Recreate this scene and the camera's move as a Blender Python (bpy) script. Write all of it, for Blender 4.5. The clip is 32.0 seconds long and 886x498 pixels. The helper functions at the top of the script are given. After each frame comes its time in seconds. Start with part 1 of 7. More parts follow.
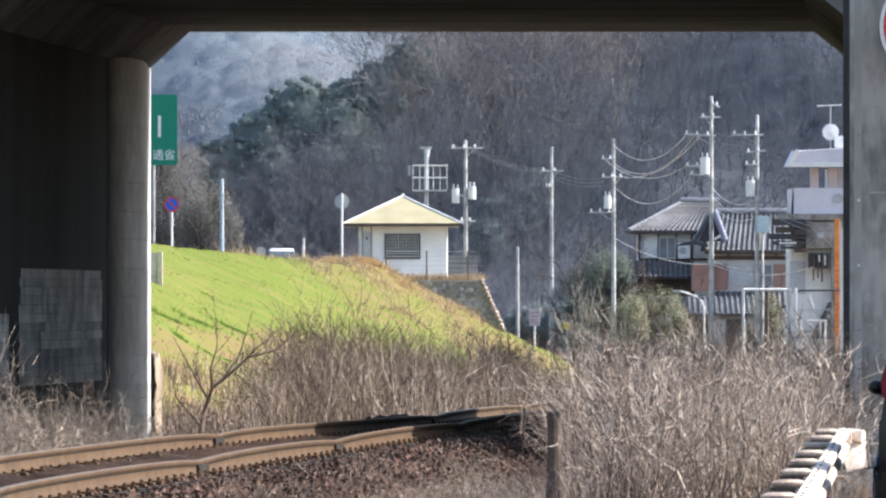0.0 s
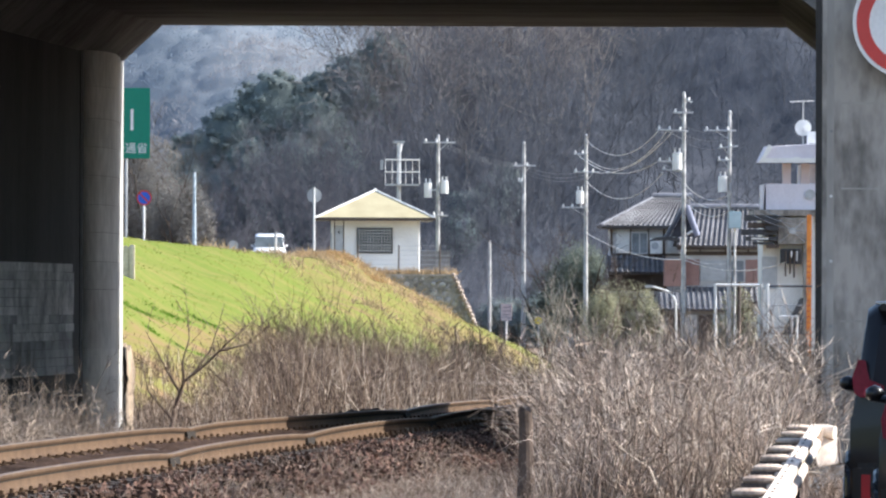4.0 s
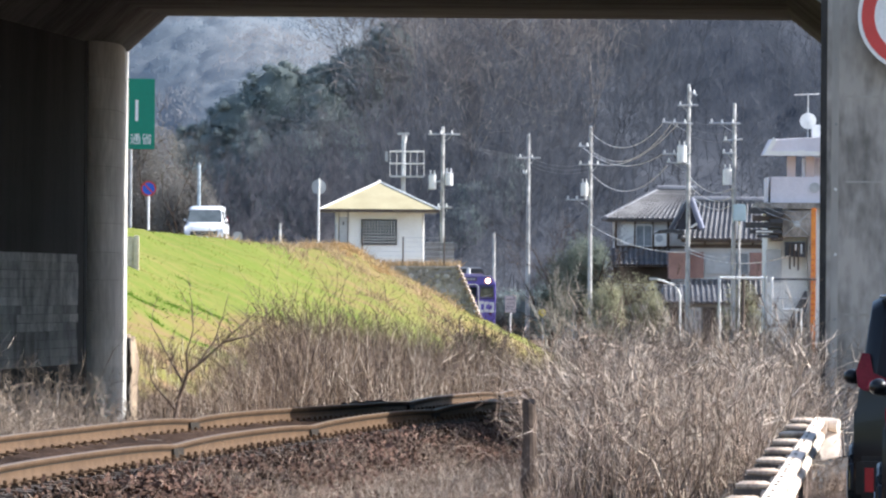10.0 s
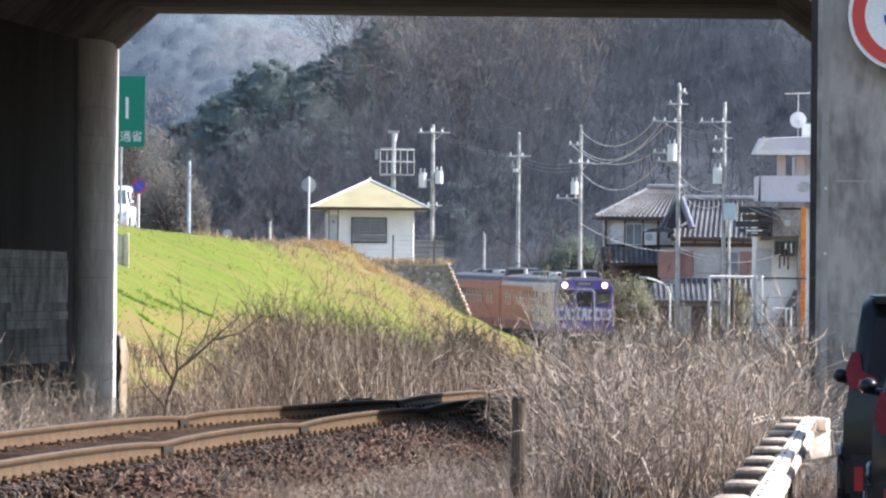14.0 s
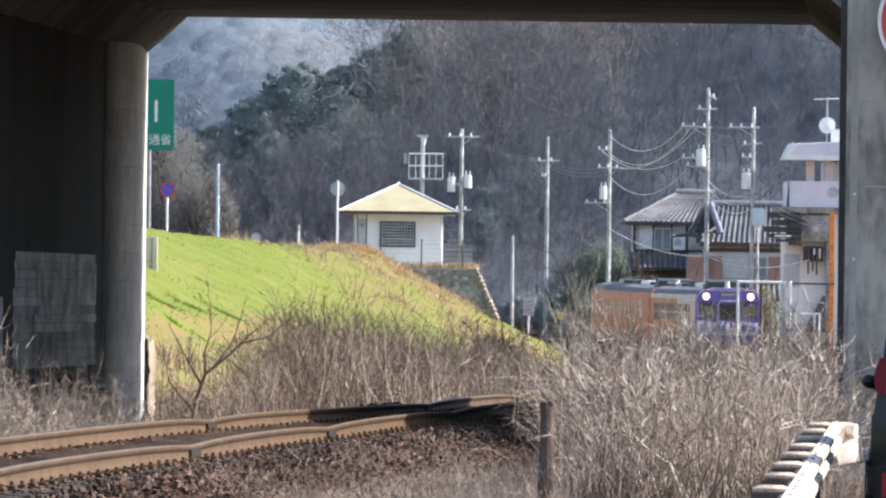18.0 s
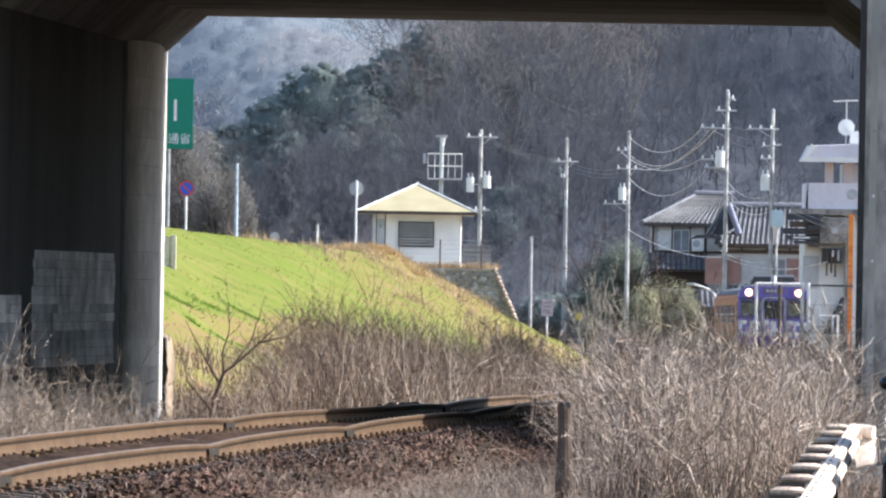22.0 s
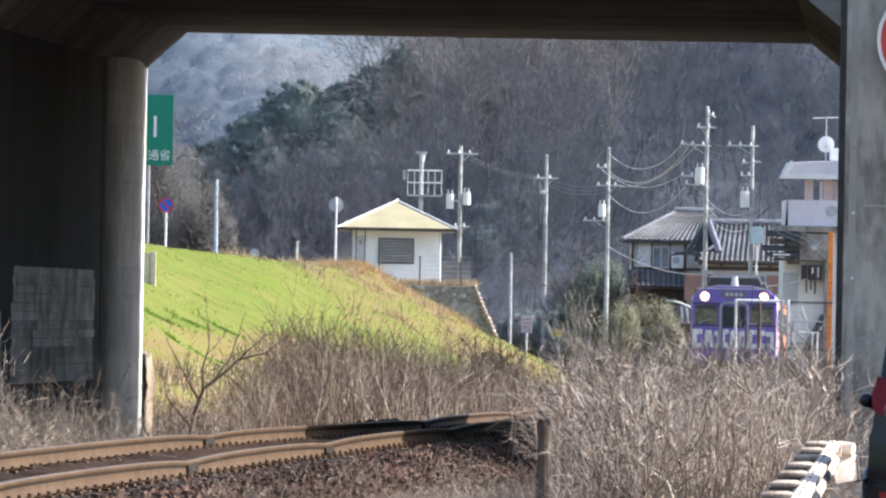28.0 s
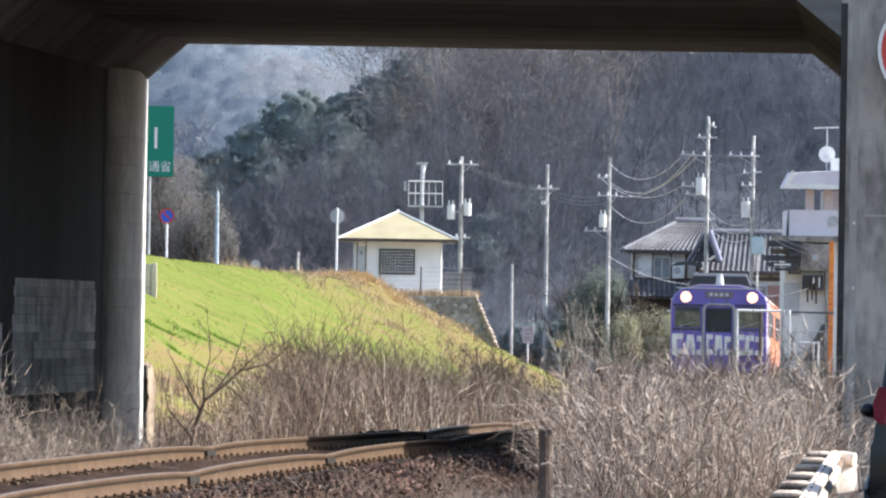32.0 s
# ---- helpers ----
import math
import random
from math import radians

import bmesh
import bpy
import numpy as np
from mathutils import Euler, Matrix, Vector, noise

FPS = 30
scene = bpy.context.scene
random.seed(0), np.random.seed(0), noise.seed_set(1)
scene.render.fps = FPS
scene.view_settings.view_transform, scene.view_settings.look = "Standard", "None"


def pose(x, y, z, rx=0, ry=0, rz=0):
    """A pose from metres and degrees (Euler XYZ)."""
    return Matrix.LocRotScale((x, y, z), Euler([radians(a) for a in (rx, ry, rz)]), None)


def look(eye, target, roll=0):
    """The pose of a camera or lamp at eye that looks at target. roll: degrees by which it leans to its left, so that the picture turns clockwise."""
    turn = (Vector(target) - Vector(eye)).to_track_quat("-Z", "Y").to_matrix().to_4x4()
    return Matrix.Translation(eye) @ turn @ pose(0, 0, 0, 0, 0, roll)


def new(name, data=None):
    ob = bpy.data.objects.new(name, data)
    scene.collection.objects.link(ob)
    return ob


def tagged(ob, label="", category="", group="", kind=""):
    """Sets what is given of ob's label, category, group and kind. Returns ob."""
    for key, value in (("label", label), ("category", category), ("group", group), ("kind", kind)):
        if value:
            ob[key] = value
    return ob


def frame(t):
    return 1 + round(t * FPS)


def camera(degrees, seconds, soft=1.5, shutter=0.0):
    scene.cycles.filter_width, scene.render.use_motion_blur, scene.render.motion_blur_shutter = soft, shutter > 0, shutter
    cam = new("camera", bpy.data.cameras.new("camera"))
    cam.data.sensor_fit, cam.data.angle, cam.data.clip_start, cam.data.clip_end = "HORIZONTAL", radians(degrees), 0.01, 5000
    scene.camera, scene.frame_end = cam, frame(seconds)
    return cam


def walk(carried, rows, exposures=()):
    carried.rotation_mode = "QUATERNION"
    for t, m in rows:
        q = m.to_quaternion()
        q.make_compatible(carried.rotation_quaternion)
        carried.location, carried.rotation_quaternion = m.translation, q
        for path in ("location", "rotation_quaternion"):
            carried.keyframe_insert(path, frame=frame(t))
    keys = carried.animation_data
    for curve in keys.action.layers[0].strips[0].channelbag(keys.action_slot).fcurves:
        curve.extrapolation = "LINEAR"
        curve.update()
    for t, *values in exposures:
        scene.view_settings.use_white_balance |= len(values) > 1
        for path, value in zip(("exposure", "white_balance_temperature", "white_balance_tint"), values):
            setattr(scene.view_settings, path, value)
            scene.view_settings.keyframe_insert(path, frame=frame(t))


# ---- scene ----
# Railway underpass in winter: a long lens looks through it at a levee, a village and an approaching train.
EYE = (0, 0, 2)
cam = camera(5.6, 32.0, soft=2.3)
# seconds, turn to the left, tilt up, lean (degrees)
VIEW = [(0, 0.0000, 0.3540, 0.000),
        (0.5, -0.0122, 0.3398, -0.071),
        (1, -0.0076, 0.3535, 0.138),
        (1.5, -0.0342, 0.3684, 0.155),
        (2, -0.0452, 0.3525, 0.165),
        (2.5, -0.0903, 0.3560, 0.109),
        (3, -0.1315, 0.3420, 0.176),
        (3.5, -0.1614, 0.3226, 0.200),
        (5.5, -0.2185, 0.3161, 0.214),
        (6, -0.2292, 0.3117, 0.188),
        (6.5, -0.2377, 0.2973, 0.168),
        (7, -0.2290, 0.2799, 0.167),
        (7.5, -0.2039, 0.2716, 0.263),
        (8, -0.1795, 0.2634, 0.337),
        (8.5, -0.1585, 0.2688, 0.348),
        (9, -0.1526, 0.2677, 0.393),
        (9.5, -0.1495, 0.2671, 0.406),
        (10, -0.1491, 0.2671, 0.416),
        (10.5, -0.1572, 0.2612, 0.395),
        (11, -0.1495, 0.2437, 0.505),
        (11.5, -0.1523, 0.2392, 0.421),
        (12, -0.1551, 0.2440, 0.525),
        (12.5, -0.1687, 0.2394, 0.612),
        (13, -0.1871, 0.2515, 0.579),
        (13.5, -0.2060, 0.2561, 0.557),
        (14, -0.2127, 0.2563, 0.541),
        (14.5, -0.1961, 0.2517, 0.615),
        (16.5, -0.1339, 0.2710, 0.598),
        (17, -0.0988, 0.2794, 0.551),
        (17.5, -0.0740, 0.2832, 0.736),
        (18, -0.0321, 0.2810, 0.745),
        (18.5, 0.0036, 0.2779, 0.725),
        (19, 0.0431, 0.2723, 0.747),
        (19.5, 0.0731, 0.2691, 0.754),
        (20, 0.0969, 0.2689, 0.848),
        (20.5, 0.1013, 0.2714, 0.821),
        (21, 0.0796, 0.2637, 0.895),
        (21.5, 0.0740, 0.2701, 1.019),
        (22, 0.0857, 0.2808, 0.997),
        (22.5, 0.0775, 0.2751, 1.032),
        (23, 0.0652, 0.2785, 1.138),
        (23.5, 0.0562, 0.2935, 1.082),
        (24, 0.0504, 0.3134, 0.967),
        (24.5, 0.0391, 0.3217, 1.091),
        (25, 0.0252, 0.3423, 1.014),
        (25.5, 0.0134, 0.3479, 1.132),
        (27.5, -0.0469, 0.3875, 1.080),
        (28, -0.0406, 0.3882, 1.040),
        (28.5, -0.0356, 0.4036, 1.138),
        (29, -0.0411, 0.4175, 0.936),
        (29.5, -0.0499, 0.4071, 0.847),
        (30, -0.0371, 0.4214, 0.900),
        (30.5, -0.0480, 0.4382, 0.841),
        (31, -0.0576, 0.4376, 0.787),
        (31.5, -0.0457, 0.4493, 0.886),
        (32, -0.0332, 0.4559, 0.927),]
walk(cam, [(t, pose(*EYE, 90 + tilt, 0, turn) @ pose(0, 0, 0, 0, 0, lean)) for t, turn, tilt, lean in VIEW],
     exposures=[(0, 1.2, 6180, 10), (32, 1.2, 6180, 10)])

# ---- light ----
SUN_AZ, SUN_EL = 8, 38          # degrees beyond the +x axis, and above the ground
to_sun = Vector((math.cos(radians(SUN_EL)) * math.cos(radians(SUN_AZ)), math.cos(radians(SUN_EL)) * math.sin(radians(SUN_AZ)), math.sin(radians(SUN_EL))))
sun = new("sun", bpy.data.lights.new("sun", "SUN"))
sun.data.energy, sun.data.angle, sun.data.color = 4.2, radians(0.53), (1.0, 0.96, 0.9)
sun.matrix_basis = look((0, 0, 60), Vector((0, 0, 60)) - to_sun)
world = bpy.data.worlds.new("sky")
scene.world = world
world.use_nodes = True
wt = world.node_tree
sky = wt.nodes.new("ShaderNodeTexSky")
sky.sky_type, sky.sun_disc = "NISHITA", False
sky.sun_elevation, sky.sun_rotation = radians(SUN_EL), radians(90 - SUN_AZ)
sky.air_density, sky.dust_density = 1.0, 1.6
wt.links.new(sky.outputs[0], wt.nodes["Background"].inputs[0])
wt.nodes["Background"].inputs[1].default_value = 0.13


# ---- materials ----
def mat(name, a, b=None, rough=0.8, metal=0.0, scale=3.0, fine=40.0, bump=0.3, per=0.0, island=0.0, glow=0.0, stretch=(1, 1, 1), mid=0.5, clear=0.0, spec=0.5, thin=0.0, deep=0.02):
    """Two-tone noise at two scales with relief of depth deep; per / island: spread of brightness from piece to piece; thin: share of light that passes through."""
    b = b or tuple(c * 0.72 for c in a)
    m = bpy.data.materials.new(name)
    m.use_nodes = True
    t = m.node_tree
    N, L = t.nodes, t.links
    p = N["Principled BSDF"]
    p.inputs["Roughness"].default_value, p.inputs["Metallic"].default_value = rough, metal
    p.inputs["Coat Weight"].default_value = clear
    p.inputs["Specular IOR Level"].default_value = spec
    tc, mp = N.new("ShaderNodeTexCoord"), N.new("ShaderNodeMapping")
    mp.inputs["Scale"].default_value = stretch
    L.new(tc.outputs["Object"], mp.inputs[0])
    n1, n2 = N.new("ShaderNodeTexNoise"), N.new("ShaderNodeTexNoise")
    for n, s, d in ((n1, scale, 5), (n2, fine, 3)):
        n.inputs["Scale"].default_value, n.inputs["Detail"].default_value = s, d
        L.new(mp.outputs[0], n.inputs[0])
    add = N.new("ShaderNodeMath")
    add.operation, add.inputs[1].default_value = "MULTIPLY_ADD", 0.55
    L.new(n2.outputs[0], add.inputs[0])
    sub = N.new("ShaderNodeMath")
    sub.operation, sub.inputs[1].default_value = "SUBTRACT", 0.27
    L.new(n1.outputs[0], sub.inputs[0])
    L.new(sub.outputs[0], add.inputs[2])
    ramp = N.new("ShaderNodeValToRGB")
    ramp.color_ramp.elements[0].position, ramp.color_ramp.elements[1].position = mid - 0.18, mid + 0.18
    ramp.color_ramp.elements[0].color, ramp.color_ramp.elements[1].color = (*b, 1), (*a, 1)
    L.new(add.outputs[0], ramp.inputs[0])
    colour = ramp.outputs[0]
    for spread, kind, socket in ((per, "ShaderNodeObjectInfo", "Random"), (island, "ShaderNodeNewGeometry", "Random Per Island")):
        if spread:
            r, mr, mul = N.new(kind), N.new("ShaderNodeMapRange"), N.new("ShaderNodeVectorMath")
            mr.inputs["To Min"].default_value, mr.inputs["To Max"].default_value = 1 - spread, 1 + spread
            mul.operation = "SCALE"
            L.new(r.outputs[socket], mr.inputs[0])
            L.new(colour, mul.inputs[0])
            L.new(mr.outputs[0], mul.inputs["Scale"])
            colour = mul.outputs[0]
    L.new(colour, p.inputs["Base Color"])
    if bump:
        bp = N.new("ShaderNodeBump")
        bp.inputs["Strength"].default_value, bp.inputs["Distance"].default_value = bump, deep
        L.new(add.outputs[0], bp.inputs["Height"])
        L.new(bp.outputs[0], p.inputs["Normal"])
    if thin:
        tr, mix = N.new("ShaderNodeBsdfTranslucent"), N.new("ShaderNodeMixShader")
        mix.inputs[0].default_value = thin
        L.new(colour, tr.inputs[0])
        L.new(p.outputs[0], mix.inputs[1])
        L.new(tr.outputs[0], mix.inputs[2])
        L.new(mix.outputs[0], N["Material Output"].inputs[0])
    if glow:
        L.new(colour, p.inputs["Emission Color"])
        p.inputs["Emission Strength"].default_value = glow
    return m


CONCRETE = mat("concrete", (0.3, 0.29, 0.275), (0.2, 0.195, 0.185), 0.9, scale=0.7, fine=14, bump=0.4, stretch=(1, 1, 0.25))
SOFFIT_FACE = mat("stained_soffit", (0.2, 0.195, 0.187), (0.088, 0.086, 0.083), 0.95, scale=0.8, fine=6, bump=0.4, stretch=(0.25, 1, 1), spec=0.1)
# Paler than the wall beside it: light near the opening is painted in.
CONCRETE_FORM = mat("formwork_concrete", (0.68, 0.65, 0.61), (0.44, 0.42, 0.394), 0.95, scale=1.3, fine=9, bump=0.3, per=0.08, stretch=(2.5, 1, 0.5), spec=0.1)
CONCRETE_PALE = mat("concrete_pale", (0.41, 0.372, 0.33), (0.165, 0.151, 0.134), 0.95, scale=1.7, fine=8, bump=0.5, stretch=(1.2, 1, 0.5), spec=0.1)
# Near-black base paints the shade under the deck on the left wall.
CONCRETE_DARK = mat("dark_concrete", (0.062, 0.059, 0.056), (0.03, 0.029, 0.028), 0.95, scale=0.7, fine=14, bump=0.4, stretch=(1, 1, 0.25), spec=0.15)
CONCRETE_SUNLIT = mat("sunlit_concrete", (0.55, 0.53, 0.49), (0.45, 0.43, 0.4), 0.9, scale=1.5, fine=12, bump=0.2)
PALE_TAN = mat("weathered_marker", (0.7, 0.62, 0.52), (0.48, 0.41, 0.33), 0.9, scale=2, fine=14, bump=0.3)
MORTAR_DARK = mat("open_joint", (0.03, 0.03, 0.03), rough=1.0, bump=0)
FAINT_PATCH = mat("faint_patch", (0.44, 0.43, 0.41), (0.16, 0.155, 0.15), 0.95, scale=1.1, fine=5, bump=0.2, per=0.12, stretch=(1, 1.0, 1.2))
STREAK = mat("pale_streak", (0.42, 0.39, 0.35), (0.28, 0.26, 0.232), 0.95, scale=1.0, fine=6, bump=0.2, stretch=(1, 1, 0.3), spec=0.1)
PALE_PATCH = mat("pale_patch", (0.7, 0.68, 0.65), (0.25, 0.243, 0.235), 0.95, scale=1.6, fine=9, bump=0.2, per=0.12, stretch=(1, 1.0, 1.2))
RUST = mat("rail_rust", (0.118, 0.074, 0.043), (0.077, 0.047, 0.028), 0.8, scale=3, fine=50, bump=0.3, spec=0.1)
RAILTOP = mat("rail_head", (0.15, 0.105, 0.07), (0.1, 0.068, 0.046), 0.6, 0.2, scale=3, fine=40, bump=0.1)
FISH_SHADE = mat("fishplate_and_rail_shade", (0.04, 0.034, 0.028), rough=0.9, scale=8, spec=0.1)
SLEEPER = mat("sleeper_wood", (0.09, 0.066, 0.05), (0.045, 0.034, 0.026), 0.9, scale=4, fine=30, per=0.25)
BALLAST = mat("ballast", (0.062, 0.039, 0.028), (0.024, 0.0155, 0.0117), 0.95, scale=1.2, fine=12, bump=1.0, spec=0.05)
STONE_BALLAST = mat("ballast_stone", (0.058, 0.036, 0.0255), (0.025, 0.0163, 0.012), 0.95, scale=0.7, fine=7, island=0.3, spec=0.05)
LITTER = mat("leaf_litter", (0.165, 0.098, 0.073), (0.064, 0.039, 0.029), 0.9, scale=0.8, fine=6, bump=0, island=0.35, spec=0.05)
GRASS_DRY = mat("dry_ground", (0.18, 0.125, 0.09), (0.11, 0.078, 0.056), 0.95, scale=0.5, fine=9, bump=1.0, spec=0.05)
def levee_cover(name):
    """Ground cover that turns from green to straw with the mesh's dryness and its own patchy noise."""
    m = mat(name, (0.125, 0.158, 0.03), (0.205, 0.178, 0.06), 0.95, scale=0.5, fine=5, bump=0.5, mid=0.42, spec=0.03, deep=0.05)
    N, L = m.node_tree.nodes, m.node_tree.links
    p = N["Principled BSDF"]
    green = p.inputs["Base Color"].links[0].from_socket
    at, nz, add, ramp = N.new("ShaderNodeAttribute"), N.new("ShaderNodeTexNoise"), N.new("ShaderNodeMath"), N.new("ShaderNodeMapRange")
    at.attribute_name = "dryness"
    nz.inputs["Scale"].default_value, nz.inputs["Detail"].default_value = 0.8, 10
    nz.inputs["Roughness"].default_value = 0.74
    L.new(N["Mapping"].outputs[0], nz.inputs[0])
    add.operation = "ADD"
    L.new(at.outputs["Fac"], add.inputs[0])
    L.new(nz.outputs[0], add.inputs[1])
    ramp.inputs["From Min"].default_value, ramp.inputs["From Max"].default_value = 0.9, 1.08
    L.new(add.outputs[0], ramp.inputs[0])
    tan, mix = N.new("ShaderNodeMix"), N.new("ShaderNodeMix")
    tan.data_type = mix.data_type = "RGBA"
    tan.inputs[6].default_value, tan.inputs[7].default_value = (0.222, 0.142, 0.078, 1), (0.18, 0.162, 0.048, 1)
    wide, sharp = N.new("ShaderNodeTexNoise"), N.new("ShaderNodeMapRange")
    wide.inputs["Scale"].default_value, wide.inputs["Detail"].default_value = 0.7, 6
    sharp.inputs["From Min"].default_value, sharp.inputs["From Max"].default_value = 0.37, 0.58
    L.new(N["Mapping"].outputs[0], wide.inputs[0])
    L.new(wide.outputs[0], sharp.inputs[0])
    L.new(sharp.outputs[0], tan.inputs[0])
    L.new(ramp.outputs[0], mix.inputs[0])
    L.new(green, mix.inputs[6])
    L.new(tan.outputs[2], mix.inputs[7])
    L.new(mix.outputs[2], p.inputs["Base Color"])
    return m


LEVEE = levee_cover("levee_cover")
BLADE_GREEN = mat("grass_blades", (0.15, 0.185, 0.025), (0.2, 0.185, 0.05), 0.8, scale=0.4, fine=3, bump=0, island=0.25, spec=0.03, thin=0.5)
BLADE_DEEP = mat("deep_green_blades", (0.13, 0.175, 0.026), (0.1, 0.145, 0.024), 0.8, scale=0.4, fine=3, bump=0, island=0.3, spec=0.03, thin=0.5)
BLADE_LUSH = mat("lush_blades", (0.115, 0.22, 0.024), (0.09, 0.175, 0.022), 0.8, scale=0.4, fine=3, bump=0, island=0.25, spec=0.03, thin=0.6)
BLADE_RUST = mat("rusty_straw", (0.5, 0.34, 0.17), (0.3, 0.19, 0.095), 0.9, scale=0.5, fine=3, bump=0, island=0.35, spec=0.03, thin=0.45)
BLADE_DRY = mat("dry_blades", (0.28, 0.215, 0.12), (0.17, 0.165, 0.06), 0.85, scale=0.5, fine=3, bump=0, island=0.4, spec=0.03, thin=0.5)
BLADE_TAN = mat("tan_blades", (0.47, 0.35, 0.215), (0.31, 0.225, 0.135), 0.9, scale=0.4, fine=3, bump=0, island=0.3, spec=0.03, thin=0.4)
ASPHALT = mat("asphalt", (0.07, 0.07, 0.07), (0.045, 0.045, 0.045), 0.9, scale=0.6, fine=60)
STEM = mat("dry_stems", (0.345, 0.258, 0.202), (0.095, 0.068, 0.053), 0.85, scale=0.7, fine=5, bump=0, island=0.6, spec=0.1)
STEM_PALE = mat("pale_stems", (0.66, 0.55, 0.44), (0.33, 0.262, 0.2), 0.8, scale=0.6, fine=4, bump=0, island=0.4, spec=0.1)
STEM_MID = mat("grey_brown_stems", (0.55, 0.455, 0.375), (0.13, 0.098, 0.08), 0.85, scale=0.7, fine=5, bump=0, island=0.55, spec=0.1)
STEM_DARK = mat("dark_canes", (0.17, 0.13, 0.11), (0.08, 0.058, 0.05), 0.85, scale=0.7, fine=5, bump=0, island=0.4, spec=0.1)
REED_DARK = mat("dark_reeds", (0.285, 0.208, 0.15), (0.066, 0.047, 0.038), 0.85, scale=0.6, fine=5, bump=0, island=0.55, spec=0.1)
SHRUB_GREY = mat("grey_shrub_bark", (0.43, 0.39, 0.355), (0.19, 0.168, 0.15), 0.85, scale=0.7, fine=5, bump=0, island=0.45, spec=0.1)
STEM_WARM = mat("warm_stems", (0.34, 0.265, 0.2), (0.16, 0.12, 0.092), 0.85, scale=0.6, fine=4, bump=0, island=0.45, spec=0.1)
REED = mat("reeds", (0.32, 0.235, 0.18), (0.125, 0.087, 0.066), 0.85, scale=0.8, fine=5, bump=0, island=0.55, spec=0.1)
# Haze over the hill is painted into the bark as lighter, bluer bases.
BARK = mat("bare_bark", (0.22, 0.226, 0.254), (0.185, 0.193, 0.222), 0.9, scale=0.06, fine=0.4, bump=0, island=0.05, spec=0.0, thin=0.5)
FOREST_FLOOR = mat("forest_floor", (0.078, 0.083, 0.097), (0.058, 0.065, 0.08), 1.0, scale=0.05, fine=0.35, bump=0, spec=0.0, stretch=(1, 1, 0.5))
# Evergreen base is lightened and greyed to paint haze into it.
EVERGREEN = mat("hazed_evergreen_leaves", (0.305, 0.35, 0.33), (0.255, 0.302, 0.3), 0.9, scale=0.55, fine=2.6, bump=0, spec=0.0, thin=0.5)
# Far slope: distance haze is painted in as paler, bluer base colours.
FAR_WOODS = mat("hazed_far_woods", (0.35, 0.382, 0.42), (0.285, 0.33, 0.374), 1.0, scale=0.07, fine=0.4, bump=0, spec=0.0, thin=0.5)
FAR_PALE = mat("hazed_pale_woods", (0.41, 0.388, 0.385), (0.345, 0.342, 0.355), 1.0, scale=0.05, fine=0.4, bump=0, island=0.02, spec=0.0, thin=0.5)
FAR_GREEN = mat("hazed_green_woods", (0.31, 0.358, 0.4), (0.28, 0.328, 0.378), 1.0, scale=0.05, fine=0.4, bump=0, island=0.02, spec=0.0, thin=0.5)
# Noise patches paint sunlit brown crowns and the blue-dark shade between.
BARK_BROWN = mat("brown_grey_bark", (0.21, 0.185, 0.178), (0.085, 0.092, 0.107), 0.9, scale=0.17, fine=0.6, bump=0, island=0.06, spec=0.0, thin=0.5)
BARK_LOW = mat("brown_bark", (0.205, 0.195, 0.207), (0.15, 0.148, 0.164), 0.9, scale=0.1, fine=0.5, bump=0, island=0.06, spec=0.0, thin=0.5)
# Darker, bluer copy of the bark: shade on the right-hand woods is painted in.
BARK_SHADED = mat("shaded_bark", (0.13, 0.138, 0.158), (0.08, 0.091, 0.112), 0.9, scale=0.15, fine=0.5, bump=0, island=0.06, spec=0.0, thin=0.5)
# Bluish bark with the low hill's shade and haze in its colour.
BARK_HAZED = mat("hazed_bark", (0.15, 0.152, 0.168), (0.083, 0.094, 0.114), 0.9, scale=0.17, fine=0.4, bump=0, island=0.04, spec=0.0, thin=0.5)
# Pale copy of the bark paints crowns caught by the sun.
BARK_SUNLIT = mat("sunlit_bark", (0.36, 0.325, 0.3), (0.24, 0.226, 0.222), 0.9, scale=0.06, fine=0.4, bump=0, island=0.1, spec=0.0, thin=0.4)
LEAF_OLIVE = mat("olive_leaves", (0.275, 0.26, 0.235), (0.21, 0.202, 0.19), 0.9, scale=0.3, fine=3, bump=0, island=0.06, spec=0.03, thin=0.5)
TAN_STONE = mat("tan_stone", (0.36, 0.275, 0.19), (0.13, 0.092, 0.065), 0.95, scale=2.2, fine=14, bump=1.0, deep=0.05, mid=0.45)
LEAF_DARK = mat("dark_olive_leaves", (0.125, 0.135, 0.07), (0.075, 0.082, 0.045), 0.8, scale=0.5, fine=4, bump=0, island=0.3, spec=0.1, thin=0.4)
LEAF = mat("shrub_leaves", (0.22, 0.247, 0.2), (0.155, 0.18, 0.15), 0.7, scale=0.5, fine=4, bump=0, island=0.25, spec=0.1, thin=0.45)
LEAF_PALE = mat("pale_leaves", (0.4, 0.385, 0.25), (0.28, 0.275, 0.19), 0.7, scale=0.5, fine=4, bump=0, island=0.25, spec=0.1, thin=0.45)
WHITE = mat("white_paint", (0.82, 0.81, 0.78), (0.66, 0.65, 0.62), 0.5, scale=2, fine=20, bump=0.05, mid=0.4)
WALL_WHITE = mat("white_render", (0.8, 0.79, 0.75), (0.68, 0.66, 0.62), 0.9, scale=0.8, fine=12, bump=0.15, mid=0.4)
WALL_PLASTER = mat("old_plaster", (0.6, 0.585, 0.57), (0.45, 0.44, 0.43), 0.9, scale=0.8, fine=12, bump=0.15)
